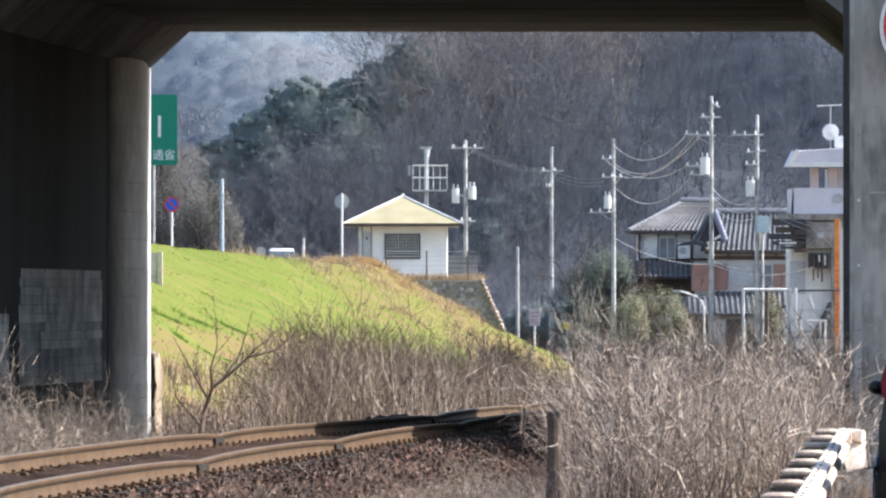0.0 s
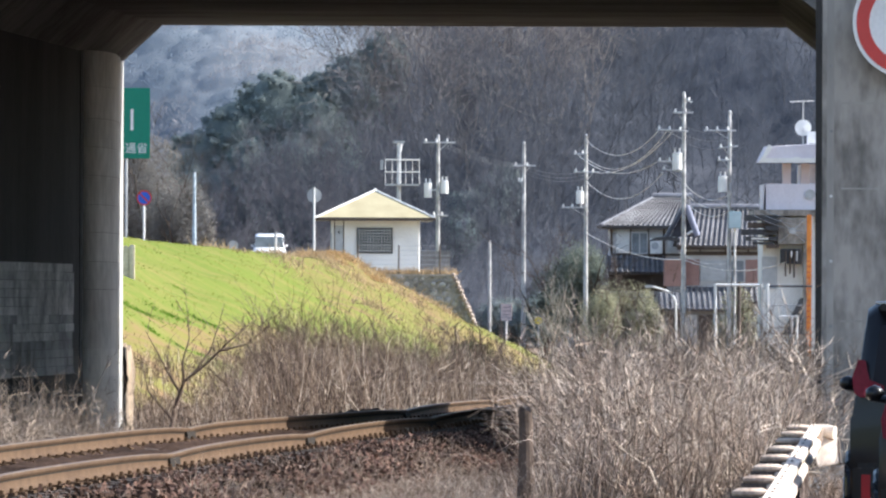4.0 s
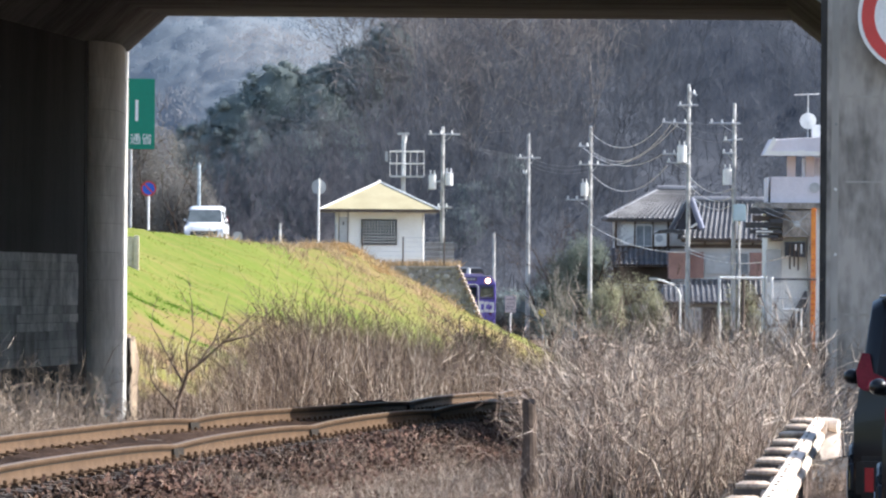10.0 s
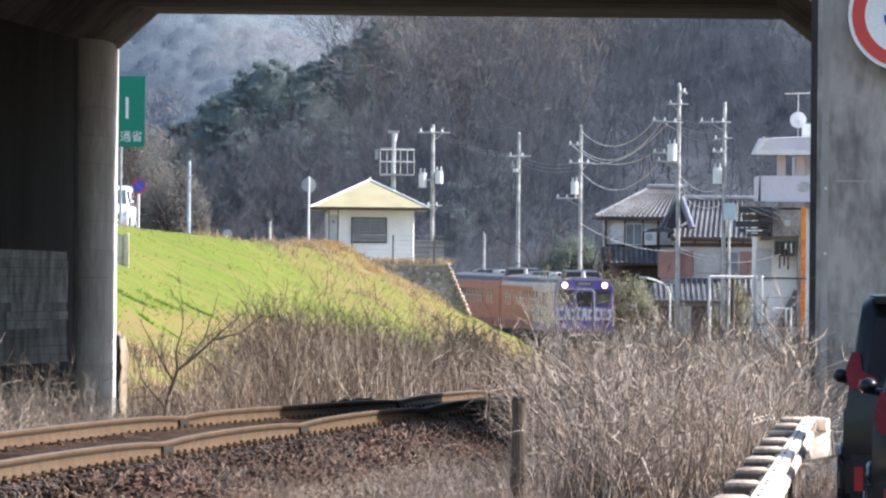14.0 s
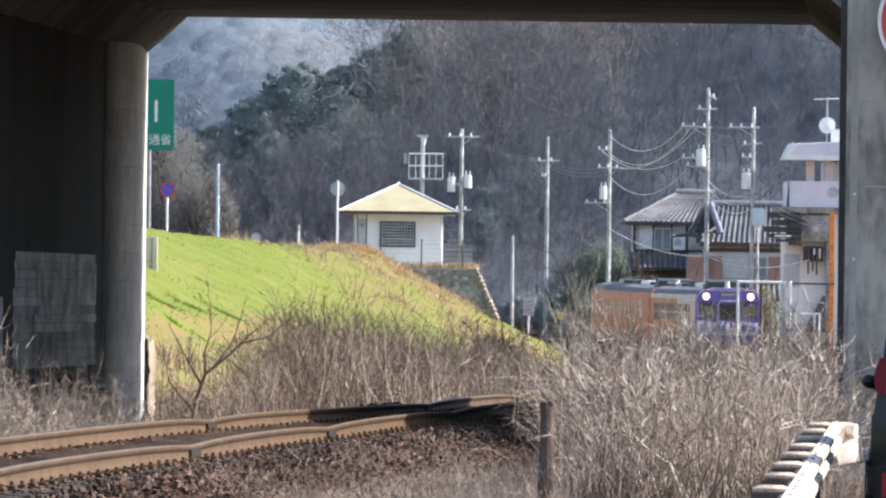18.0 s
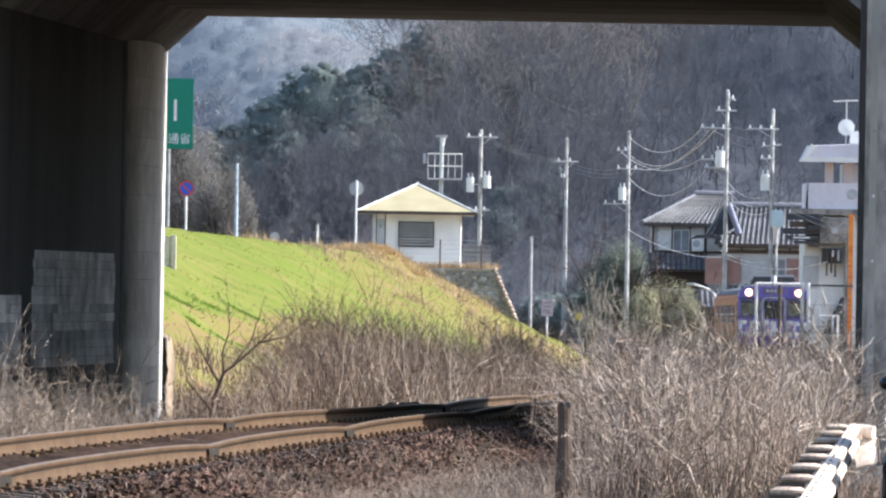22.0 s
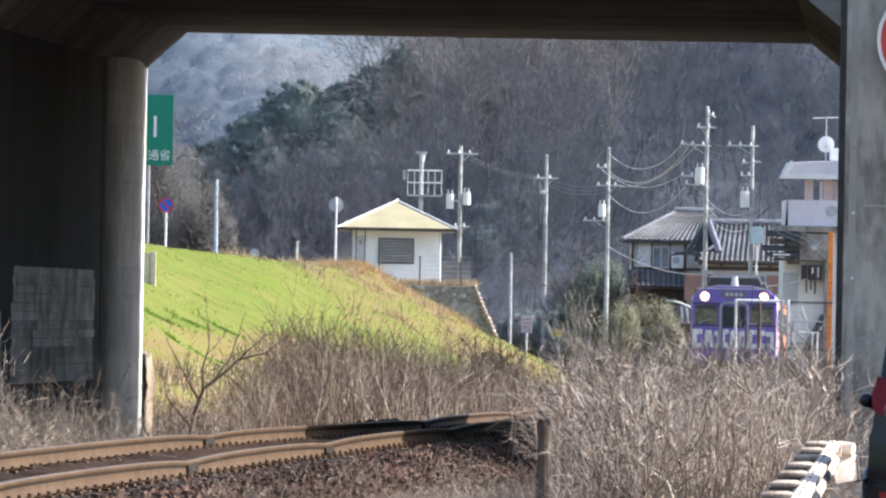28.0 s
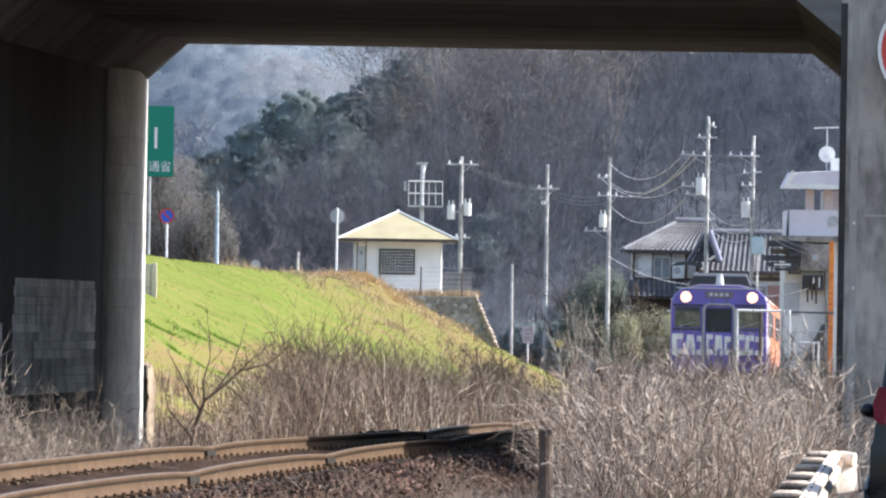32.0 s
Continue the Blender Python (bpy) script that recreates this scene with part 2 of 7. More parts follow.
# Lilac base carries the blue tint of shade on white walls.
WALL_SHADE_TINT = mat("shade_tinted_render", (0.72, 0.69, 0.74), (0.6, 0.57, 0.62), 0.85, scale=0.8, fine=12, bump=0.1, mid=0.4)
ROOF_CREAM = mat("cream_roof", (0.435, 0.38, 0.24), (0.36, 0.31, 0.19), 0.8, scale=1.0, fine=15, bump=0.15, spec=0.2)
TILE_RIB = mat("rib_tile", (0.21, 0.205, 0.207), (0.135, 0.13, 0.132), 0.65, scale=1.5, fine=8, bump=0.1, per=0.12, spec=0.3)
TILE_PALE = mat("ridge_tile", (0.27, 0.27, 0.29), (0.17, 0.17, 0.19), 0.7, scale=3, fine=10, bump=0.2, spec=0.3)
PINK = mat("pink_render", (0.66, 0.545, 0.53), (0.57, 0.465, 0.45), 0.85, scale=0.8, fine=12, bump=0.1)
TILE = mat("roof_tile", (0.15, 0.148, 0.157), (0.085, 0.084, 0.09), 0.6, scale=1.0, fine=8, bump=0.1, per=0.1, island=0.35, spec=0.3)
VERGE_BLUE = mat("verge_tile", (0.28, 0.29, 0.38), (0.2, 0.21, 0.28), 0.6, scale=2, fine=9, bump=0.2, spec=0.3)
# Dark blue base paints the shade on the gable end.
SHADE_BLUE = mat("shade_blue_boards", (0.07, 0.075, 0.1), (0.045, 0.048, 0.065), 0.8, scale=3, fine=20)
SHED_WALL = mat("shed_boards", (0.3, 0.29, 0.28), (0.2, 0.19, 0.185), 0.9, scale=1.5, fine=15)
BRICK_RED = mat("red_wall", (0.38, 0.23, 0.195), (0.27, 0.165, 0.145), 0.9, scale=1.5, fine=15)
BEAM = mat("weathered_white", (0.76, 0.65, 0.54), (0.46, 0.34, 0.26), 0.6, scale=4, fine=18, bump=0.1, mid=0.4, spec=0.2)
DARK = mat("dark_trim", (0.05, 0.05, 0.055), rough=0.6, scale=4)
DARK_WOOD = mat("dark_wood", (0.1, 0.075, 0.06), rough=0.8, scale=3, fine=30)
POLE_BLUE = mat("pale_blue_steel", (0.6, 0.68, 0.72), (0.3, 0.36, 0.4), 0.6, scale=2.0, fine=8, bump=0.1)
BUSH_BARK = mat("bush_bark", (0.24, 0.185, 0.15), (0.11, 0.08, 0.068), 0.9, scale=2, fine=12, bump=0, island=0.3, spec=0.1)
TRUNK = mat("post_bark", (0.11, 0.085, 0.068), (0.05, 0.038, 0.031), 0.95, scale=4, fine=30, bump=0.8, spec=0.1)
GLASS_DARK = mat("window_glass", (0.03, 0.035, 0.04), rough=0.08, scale=1, bump=0, spec=0.7)
HOUSE_GLASS = mat("grey_house_glass", (0.26, 0.29, 0.32), (0.16, 0.18, 0.2), 0.15, scale=1.5, fine=5, bump=0, spec=0.5)
POLE = mat("concrete_pole", (0.68, 0.66, 0.63), (0.2, 0.195, 0.195), 0.8, scale=1.6, fine=6, bump=0.3, stretch=(1, 1, 0.6))
STUMP = mat("stump_bark", (0.15, 0.113, 0.092), (0.062, 0.047, 0.038), 0.95, scale=3, fine=14, bump=1.0, spec=0.05)
# Light on the caps and shade on the posts are put into these colours.
POST_CAP = mat("post_cap", (0.7, 0.55, 0.42), (0.36, 0.25, 0.185), 0.7, scale=5, bump=0.1)
POST_SHADED = mat("shaded_post", (0.2, 0.15, 0.125), (0.06, 0.042, 0.035), 0.8, scale=5, fine=30, bump=0.1, spec=0.1)
STEEL = mat("galvanised", (0.55, 0.56, 0.57), (0.4, 0.41, 0.42), 0.45, 0.6, scale=3, fine=30, bump=0.05)
CABLE_DARK = mat("dark_cable", (0.2, 0.2, 0.21), (0.12, 0.12, 0.13), 0.5, scale=5)
CABLE = mat("cable", (0.92, 0.89, 0.85), (0.28, 0.24, 0.2), 0.5, scale=2.2, fine=7, mid=0.47)
STONE = mat("wall_stone", (0.36, 0.338, 0.322), (0.23, 0.217, 0.207), 0.9, scale=2, fine=15, bump=0.6, per=0.35)
PALE_STONE = mat("pale_stone", (0.5, 0.49, 0.48), (0.36, 0.35, 0.34), 0.9, scale=3, fine=15, bump=0.5)
EDGE_STONE = mat("edge_stone", (0.42, 0.34, 0.28), (0.26, 0.2, 0.16), 0.9, scale=3, fine=15, bump=0.5, per=0.35)
MORTAR = mat("stone_bed", (0.33, 0.312, 0.298), (0.2, 0.188, 0.178), rough=1.0, scale=1.2, fine=8)
SIGN_GREEN = mat("sign_green", (0.0, 0.23, 0.14), (0.0, 0.2, 0.12), 0.5, scale=1, fine=6, bump=0)
SIGN_BLUE = mat("sign_blue", (0.03, 0.12, 0.6), (0.02, 0.1, 0.5), 0.45, scale=2, bump=0)
SIGN_RED = mat("sign_red", (0.6, 0.06, 0.05), (0.5, 0.05, 0.04), 0.45, scale=2, bump=0)
SIGN_BACK = mat("sign_back", (0.5, 0.51, 0.52), (0.4, 0.41, 0.42), 0.5, 0.3, scale=3, bump=0.05)
PINK_BOARD = mat("faded_board", (0.95, 0.77, 0.71), (0.82, 0.65, 0.6), 0.8, scale=4)
ORANGE = mat("orange_cover", (0.95, 0.36, 0.07), (0.7, 0.2, 0.03), 0.6, scale=4, fine=25)
PURPLE = mat("purple_livery", (0.165, 0.12, 0.46), (0.135, 0.1, 0.4), 0.4, scale=1, fine=8, bump=0.03, clear=0.3)
VERMILION = mat("vermilion_livery", (0.56, 0.21, 0.11), (0.47, 0.17, 0.09), 0.5, scale=0.7, fine=8, bump=0.03, spec=0.3)
CAB_GLASS = mat("cab_glass", (0.2, 0.195, 0.13), (0.06, 0.06, 0.05), 0.12, scale=2.5, fine=6, bump=0, spec=0.6)
SKIRT_RED = mat("skirt_red", (0.33, 0.09, 0.06), (0.26, 0.07, 0.05), 0.5, scale=0.7, fine=8, bump=0.03)
LIVERY_PALE = mat("pale_livery", (0.7, 0.56, 0.52), (0.58, 0.45, 0.42), 0.45, scale=0.7, fine=8, bump=0.03)
TRAIN_ROOF = mat("train_roof", (0.16, 0.16, 0.17), (0.09, 0.09, 0.1), 0.8, scale=1.5, fine=12)
GANGWAY = mat("gangway_grey", (0.34, 0.34, 0.37), (0.22, 0.22, 0.25), 0.6, scale=4, fine=20, bump=0.1)
UNDER = mat("underframe", (0.05, 0.045, 0.04), rough=0.9, scale=3)
LAMP_WARM = mat("headlamp", (1.0, 0.8, 0.6), (1.0, 0.8, 0.6), 0.3, bump=0, glow=25)
# Reflector bowl glows orange to paint the halo round the headlamp.
HALO_BOWL = mat("halo_bowl", (1.0, 0.5, 0.26), (1.0, 0.5, 0.26), 0.3, bump=0, glow=1.1)
CAR_WHITE = mat("car_white", (0.82, 0.82, 0.82), (0.78, 0.78, 0.78), 0.3, scale=1, bump=0, clear=0.6)
CAR_BLACK = mat("car_black", (0.01, 0.01, 0.012), (0.008, 0.008, 0.009), 0.32, scale=1, bump=0, spec=0.3, clear=0.12)
CAR_NAVY = mat("car_glass", (0.012, 0.016, 0.026), rough=0.1, scale=1, bump=0, spec=0.35)
RUBBER = mat("rubber", (0.025, 0.025, 0.025), rough=0.85, scale=6)
CHROME = mat("chrome", (0.7, 0.7, 0.7), (0.65, 0.65, 0.65), 0.15, 1.0, bump=0)
TAIL_RED = mat("tail_lens", (0.15, 0.01, 0.025), (0.1, 0.007, 0.017), 0.25, scale=3, bump=0, spec=0.3)
REFLECT_RED = mat("reflector_red", (0.3, 0.014, 0.018), (0.22, 0.01, 0.014), 0.3, scale=3, bump=0, spec=0.4)
VAN_GLASS = mat("van_glass", (0.14, 0.16, 0.17), (0.08, 0.095, 0.1), 0.1, scale=1.2, fine=4, bump=0, spec=0.5)
TAIL_GLOW = mat("lamp_lens", (0.26, 0.016, 0.04), (0.19, 0.012, 0.03), 0.25, scale=3, bump=0)
LENS_DIM = mat("dim_lens", (0.2, 0.16, 0.22), (0.15, 0.12, 0.17), 0.2, bump=0)
LENS_CLEAR = mat("clear_lens", (0.6, 0.62, 0.7), (0.45, 0.47, 0.55), 0.12, bump=0, clear=0.8)
YELLOW = mat("yellow_paint", (0.75, 0.55, 0.05), (0.65, 0.48, 0.05), 0.6, bump=0)


# ---- mesh helpers ----
def part(name, bm, material, parent=None, label=""):
    me = bpy.data.meshes.new(name)
    if isinstance(bm, bmesh.types.BMesh):
        bmesh.ops.recalc_face_normals(bm, faces=bm.faces)
        bm.to_mesh(me)
        bm.free()
    else:
        me = bm
    for m in (material if isinstance(material, (list, tuple)) else [material]):
        me.materials.append(m)
    ob = new(name, me)
    ob.parent = parent
    return tagged(ob, label)


def thing(name, m, label, category, group="", kind=""):
    ob = new(name)
    ob.matrix_basis = m
    ob.empty_display_size = 0.2
    return tagged(ob, label, category, group, kind)


def box(x0, x1, y0, y1, z0, z1, bevel=0.0, bm=None):
    bm = bm or bmesh.new()
    r = bmesh.ops.create_cube(bm, size=1, matrix=Matrix.Translation(((x0 + x1) / 2, (y0 + y1) / 2, (z0 + z1) / 2)) @ Matrix.Diagonal((abs(x1 - x0), abs(y1 - y0), abs(z1 - z0), 1)))
    if bevel:
        es = list({e for v in r["verts"] for e in v.link_edges})
        bmesh.ops.bevel(bm, geom=es, offset=bevel, segments=2, affect="EDGES", clamp_overlap=True)
    return bm


def rod(p, q, r0, r1=None, n=10, bm=None):
    bm = bm or bmesh.new()
    p, q = Vector(p), Vector(q)
    d = q - p
    m = Matrix.Translation((p + q) / 2) @ d.to_track_quat("Z", "Y").to_matrix().to_4x4()
    bmesh.ops.create_cone(bm, cap_ends=True, segments=n, radius1=r0, radius2=r0 if r1 is None else r1, depth=d.length, matrix=m)
    return bm


def tube(points, r, n=6, bm=None):
    bm = bm or bmesh.new()
    pts = [Vector(p) for p in points]
    rings = []
    for i, p in enumerate(pts):
        d = (pts[min(i + 1, len(pts) - 1)] - pts[max(i - 1, 0)]).normalized()
        a = d.orthogonal().normalized()
        b = d.cross(a)
        rings.append([bm.verts.new(p + r * (math.cos(2 * math.pi * k / n) * a + math.sin(2 * math.pi * k / n) * b)) for k in range(n)])
        if i and (rings[-1][0].co - rings[-2][0].co).length > (rings[-1][n // 2].co - rings[-2][0].co).length:
            rings[-1] = rings[-1][n // 2:] + rings[-1][:n // 2]
    for u, v in zip(rings, rings[1:]):
        for k in range(n):
            bm.faces.new((u[k], u[(k + 1) % n], v[(k + 1) % n], v[k]))
    bm.faces.new(rings[0]), bm.faces.new(rings[-1])
    return bm


def prism(outline, depth, bm=None, at=(0, 0, 0)):
    """An outline in x and z, extruded along +y."""
    bm = bm or bmesh.new()
    f = [bm.verts.new((at[0] + x, at[1], at[2] + z)) for x, z in outline]
    b = [bm.verts.new((at[0] + x, at[1] + depth, at[2] + z)) for x, z in outline]
    n = len(f)
    bm.faces.new(f), bm.faces.new(b[::-1])
    for i in range(n):
        bm.faces.new((f[i], b[i], b[(i + 1) % n], f[(i + 1) % n]))
    return bm


def loft(sections, bm=None, caps=True, closed=True):
    bm = bm or bmesh.new()
    rings = [[bm.verts.new(p) for p in s] for s in sections]
    n = len(rings[0])
    for u, v in zip(rings, rings[1:]):
        for k in range(n if closed else n - 1):
            bm.faces.new((u[k], u[(k + 1) % n], v[(k + 1) % n], v[k]))
    if caps:
        bm.faces.new(rings[0][::-1]), bm.faces.new(rings[-1])
    return bm


def disc(x, y, z, r, depth, n=24, bm=None):
    """A disc that faces -y."""
    return rod((x, y + depth, z), (x, y, z), r, n=n, bm=bm)


def quads(name, V, Q, material, parent=None, label="", slots=None, extra=None):
    """A mesh from arrays of points and of four-sided faces."""
    me = bpy.data.meshes.new(name)
    V, Q = np.asarray(V, dtype=np.float32).reshape(-1, 3), np.asarray(Q, dtype=np.int32).reshape(-1, 4)
    me.vertices.add(len(V)), me.loops.add(Q.size), me.polygons.add(len(Q))
    me.vertices.foreach_set("co", V.ravel())
    me.loops.foreach_set("vertex_index", Q.ravel())
    me.polygons.foreach_set("loop_start", np.arange(0, Q.size, 4, dtype=np.int32))
    if slots is not None:
        me.polygons.foreach_set("material_index", np.asarray(slots, dtype=np.int32))
    if extra:
        me.attributes.new(extra[0], "FLOAT", "POINT").data.foreach_set("value", np.asarray(extra[1], dtype=np.float32).ravel())
    me.update(calc_edges=True)
    for m in (material if isinstance(material, (list, tuple)) else [material]):
        me.materials.append(m)
    ob = new(name, me)
    ob.parent = parent
    return tagged(ob, label)


RNG = np.random.default_rng(7)


def strands(base, way, length, radius, curl=0.15, k=4, sides=3, droop=0.0):
    """Many tapered, bent stems at once (two sides: flat twigs). Returns points, faces, and each stem's centre line (n, k, 3)."""
    base, way = np.asarray(base, float), np.asarray(way, float)
    n = len(base)
    way = way / np.linalg.norm(way, axis=1, keepdims=True)
    length, radius = np.broadcast_to(length, n), np.broadcast_to(radius, n)
    line = np.zeros((n, k, 3))
    line[:, 0] = base
    d = way.copy()
    for i in range(1, k):
        d = d + RNG.normal(0, curl, (n, 3)) + np.array((0, 0, -droop))
        d = d / np.linalg.norm(d, axis=1, keepdims=True)
        line[:, i] = line[:, i - 1] + d * (length / (k - 1))[:, None]
    a = np.cross(way, RNG.normal(0, 1, (n, 3)))
    a = a / np.linalg.norm(a, axis=1, keepdims=True)
    b = np.cross(way, a)
    ang = np.arange(sides) * 2 * np.pi / sides
    ring = a[:, None, :] * np.cos(ang)[None, :, None] + b[:, None, :] * np.sin(ang)[None, :, None]
    taper = np.linspace(1, 0.25, k)
    V = line[:, :, None, :] + ring[:, None] * (radius[:, None] * taper)[:, :, None, None]
    idx = np.arange(n * k * sides).reshape(n, k, sides)
    nxt = np.roll(idx, -1, axis=2)
    Q = np.stack((idx[:, :-1], nxt[:, :-1], nxt[:, 1:], idx[:, 1:]), axis=-1)
    if sides == 2:      # the finest twigs: one face round suffices
        Q = Q[:, :, :1]
    return V.reshape(-1, 3), Q.reshape(-1, 4), line


def blades(base, way, length, width, droop=0.25):
    """Many flat grass blades, each of two bent pieces."""
    base = np.asarray(base, float)
    n = len(base)
    way = way / np.linalg.norm(way, axis=1, keepdims=True)
    side = np.cross(way, RNG.normal(0, 1, (n, 3)))
    side = side / np.linalg.norm(side, axis=1, keepdims=True) * np.broadcast_to(width, n)[:, None]
    length = np.broadcast_to(length, n)[:, None]
    mid = base + way * length * 0.55
    tip_way = way + np.array((0, 0, -droop)) + RNG.normal(0, 0.3, (n, 3))
    tip = mid + tip_way / np.linalg.norm(tip_way, axis=1, keepdims=True) * length * 0.45
    V = np.stack((base - side, base + side, mid + side * 0.7, mid - side * 0.7, tip + side * 0.15, tip - side * 0.15), axis=1)
    i = np.arange(n)[:, None] * 6
    Q = np.concatenate((i + np.array([[0, 1, 2, 3]]), i + np.array([[3, 2, 4, 5]])))
    return V.reshape(-1, 3), Q


def leaves(centre, size, out=None, loose=0.45):
    """Many small leaf faces: of random tilt, or facing outwards (out) with some looseness."""
    centre = np.asarray(centre, float)
    n = len(centre)
    f = RNG.normal(0, 1, (n, 3))
    if out is not None:
        out = np.asarray(out, float)
        f = f * loose + out / (np.linalg.norm(out, axis=1, keepdims=True) + 1e-6) + np.array((0, 0, 0.35))
    a = np.cross(f, RNG.normal(0, 1, (n, 3)))
    a = a / np.linalg.norm(a, axis=1, keepdims=True)
    b = np.cross(f, a)
    b = b / np.linalg.norm(b, axis=1, keepdims=True)
    s = np.broadcast_to(size, n)[:, None]
    V = np.stack((centre - a * s, centre + b * s * 0.55, centre + a * s, centre - b * s * 0.55), axis=1)
    return V.reshape(-1, 3), np.arange(n * 4).reshape(-1, 4)


def joined(sets):
    Vs, Qs, off = [], [], 0
    for V, Q in sets:
        Vs.append(V), Qs.append(Q + off)
        off += len(V)
    return np.concatenate(Vs), np.concatenate(Qs)


def up(n, lean=0.2):
    w = RNG.normal(0, lean, (n, 3))
    w[:, 2] = 1
    return w


# ---- the plan: track, levee, road ----
TRACK = [(-60, -15.2, 0.62), (20, -8.4, 0.62), (72.4, -3.9, 0.60), (100, -1.48, 0.59), (126, 0.86, 0.55), (160, 3.1, 0.36), (200, 5.0, 0.1), (240, 6.9, -0.14),
         (273, 8.51, -0.4), (307, 10.12, -0.61), (335, 11.43, -0.78), (354, 12.3, -0.92), (374, 13.1, -1.07), (395, 13.35, -1.19), (416, 12.3, -1.21),
         (450, 8.68, -0.97), (485, 4.34, -0.73), (530, -1.6, -0.5), (600, -11.5, -0.3), (700, -27, -0.2)]
_ty, _tx, _tz = (np.array(c, float) for c in zip(*TRACK))


def spline(y, ys, vs):
    m = np.gradient(vs, ys)
    i = np.clip(np.searchsorted(ys, y) - 1, 0, len(ys) - 2)
    h = ys[i + 1] - ys[i]
    s = (y - ys[i]) / h
    return (2 * s**3 - 3 * s**2 + 1) * vs[i] + (s**3 - 2 * s**2 + s) * h * m[i] + (3 * s**2 - 2 * s**3) * vs[i + 1] + (s**3 - s**2) * h * m[i + 1]


def track_x(y):
    return spline(np.asarray(y, float), _ty, _tx)


def track_z(y):
    return spline(np.asarray(y, float), _ty, _tz)


def kerb_x(y):
    """The guardrail's line, along the road beside the track."""
    return 3.8 + 0.058 * (np.asarray(y, float) - 84)


TOE = [(-60, -26), (60, -16), (129, -8.2), (160, -5.0), (200, -1.8), (250, 2.8), (288, 5.9), (305, 6.7), (340, 7.2), (380, 7.2), (410, 6.5), (430, 4.8), (460, 1.5), (480, -1.5), (524, -6.5), (600, -16), (700, -30)]
_ey, _ex = (np.array(c, float) for c in zip(*TOE))
TOP = [(-60, 5.5), (129, 4.6), (200, 4.2), (250, 3.6), (300, 3.36), (360, 3.45), (430, 3.5), (520, 3.3), (700, 3.2)]
_py, _pz = (np.array(c, float) for c in zip(*TOP))


def step(a, b, v):
    s = np.clip((v - a) / (b - a), 0, 1)
    return s * s * (3 - 2 * s)


def ground_z(x, y, bumps=True):
    x, y = np.asarray(x, float), np.asarray(y, float)
    base = track_z(y) - 0.55
    off = x - track_x(y)
    z = base + 0.3 * (1 - step(1.3, 2.3, np.abs(off)))
    road = (1 - step(132, 150, y)) * step(-0.6, 0.3, x - kerb_x(y))
    z = z * (1 - road) + 0.1 * road
    toe, top = np.interp(y, _ey, _ex), np.interp(y, _py, _pz)
    rise = np.clip((toe - x) / 10.0, 0, 1)
    lift = rise * 0.85 + 0.15 * rise * rise * (3 - 2 * rise)
    z = z + (top - z) * lift
    z = z + 0.3 * np.exp(-((x + 3.6) / 1.6) ** 2 - ((y - 352) / 26) ** 2)
    if bumps:
        z = z + (0.1 * np.sin(x * 1.3 + y * 0.21) * np.sin(y * 0.13 + 1) + 0.05 * np.sin(x * 3.1 - y * 0.4)) * np.clip(lift * 6, 0, 1) * (1 - step(0.93, 1, lift))
    return z


def ground():
    xs = np.concatenate((np.linspace(-900, -60, 12), np.arange(-50, -16, 2.0), np.arange(-16, 20, 0.5), np.arange(20, 50, 2.0), np.linspace(60, 900, 12)))
    ys = np.concatenate((np.linspace(-300, -20, 8), np.arange(-10, 40, 5.0), np.arange(40, 150, 1.0), np.arange(150, 310, 1.5), np.arange(310, 560, 3.0), np.linspace(570, 2600, 14)))
    X, Y = np.meshgrid(xs, ys)
    Z = ground_z(X, np.clip(Y, -60, 690))
    V = np.stack((X, Y, Z), axis=-1)
    idx = np.arange(X.size).reshape(X.shape)
    Q = np.stack((idx[:-1, :-1], idx[:-1, 1:], idx[1:, 1:], idx[1:, :-1]), axis=-1)
    cx, cy = (X[:-1, :-1] + X[1:, 1:]) / 2, (Y[:-1, :-1] + Y[1:, 1:]) / 2
    lift = (np.interp(cy, _ey, _ex) - cx) / 10
    slot = np.where(np.abs(cx - track_x(np.clip(cy, -60, 690))) < 1.9, 1, 0)
    slot = np.where((lift > 0.22 + 0.08 * np.sin(cy * 0.11)) & (lift < 1.02) & (cy < 165 + 135 * lift + 14 * np.sin(cx * 1.9 + cy * 0.3) + 9 * np.sin(cx * 4.7)), 2, slot)
    slot = np.where((cx > kerb_x(cy) - 0.45) & (cx < kerb_x(cy) + 7) & (cy < 150), 3, slot)
    slot = np.where((lift > 1.15) & (lift < 1.7), 3, slot)
    slot = np.where((slot == 0) & (lift > 0.05) & (lift < 1.1) & (cy > 140) & (cy < 470), 2, slot)
    away = (np.interp(Y, _ey, _ex) - X) / 10
    soft = lambda v: np.clip(v, 0, 1) ** 2 * (3 - 2 * np.clip(v, 0, 1))
    edge = np.clip(273 - 12 * (X + 4.5), 246, 276)
    dry = soft((Y + 5 * np.sin(X * 1.7) + 3 * np.sin(X * 4.3) - edge) / 14) * np.clip((away - 0.2) / 0.3, 0.6, 1) * 0.49
    dry = np.maximum(dry, soft((Y - 280 + 6 * np.sin(X * 2.3)) / 24) * soft((away - 0.4) / 0.2) * 0.66)
    low = soft((0.5 + 0.04 * np.sin(Y * 0.35) - away) / 0.1) * soft((246 - Y) / 22) * 0.6
    low = low * (1 - 0.85 * np.exp(-((Y - 199) / 1.7) ** 2))
    toe_brown = soft((0.36 + 0.22 * soft((Y - 255) / 25) - away) / 0.16) * soft((Y - 232) / 22) * (1 - 0.35 * soft((Y - 300) / 14)) * 0.66
    dry = np.maximum(np.maximum(dry, low), toe_brown)
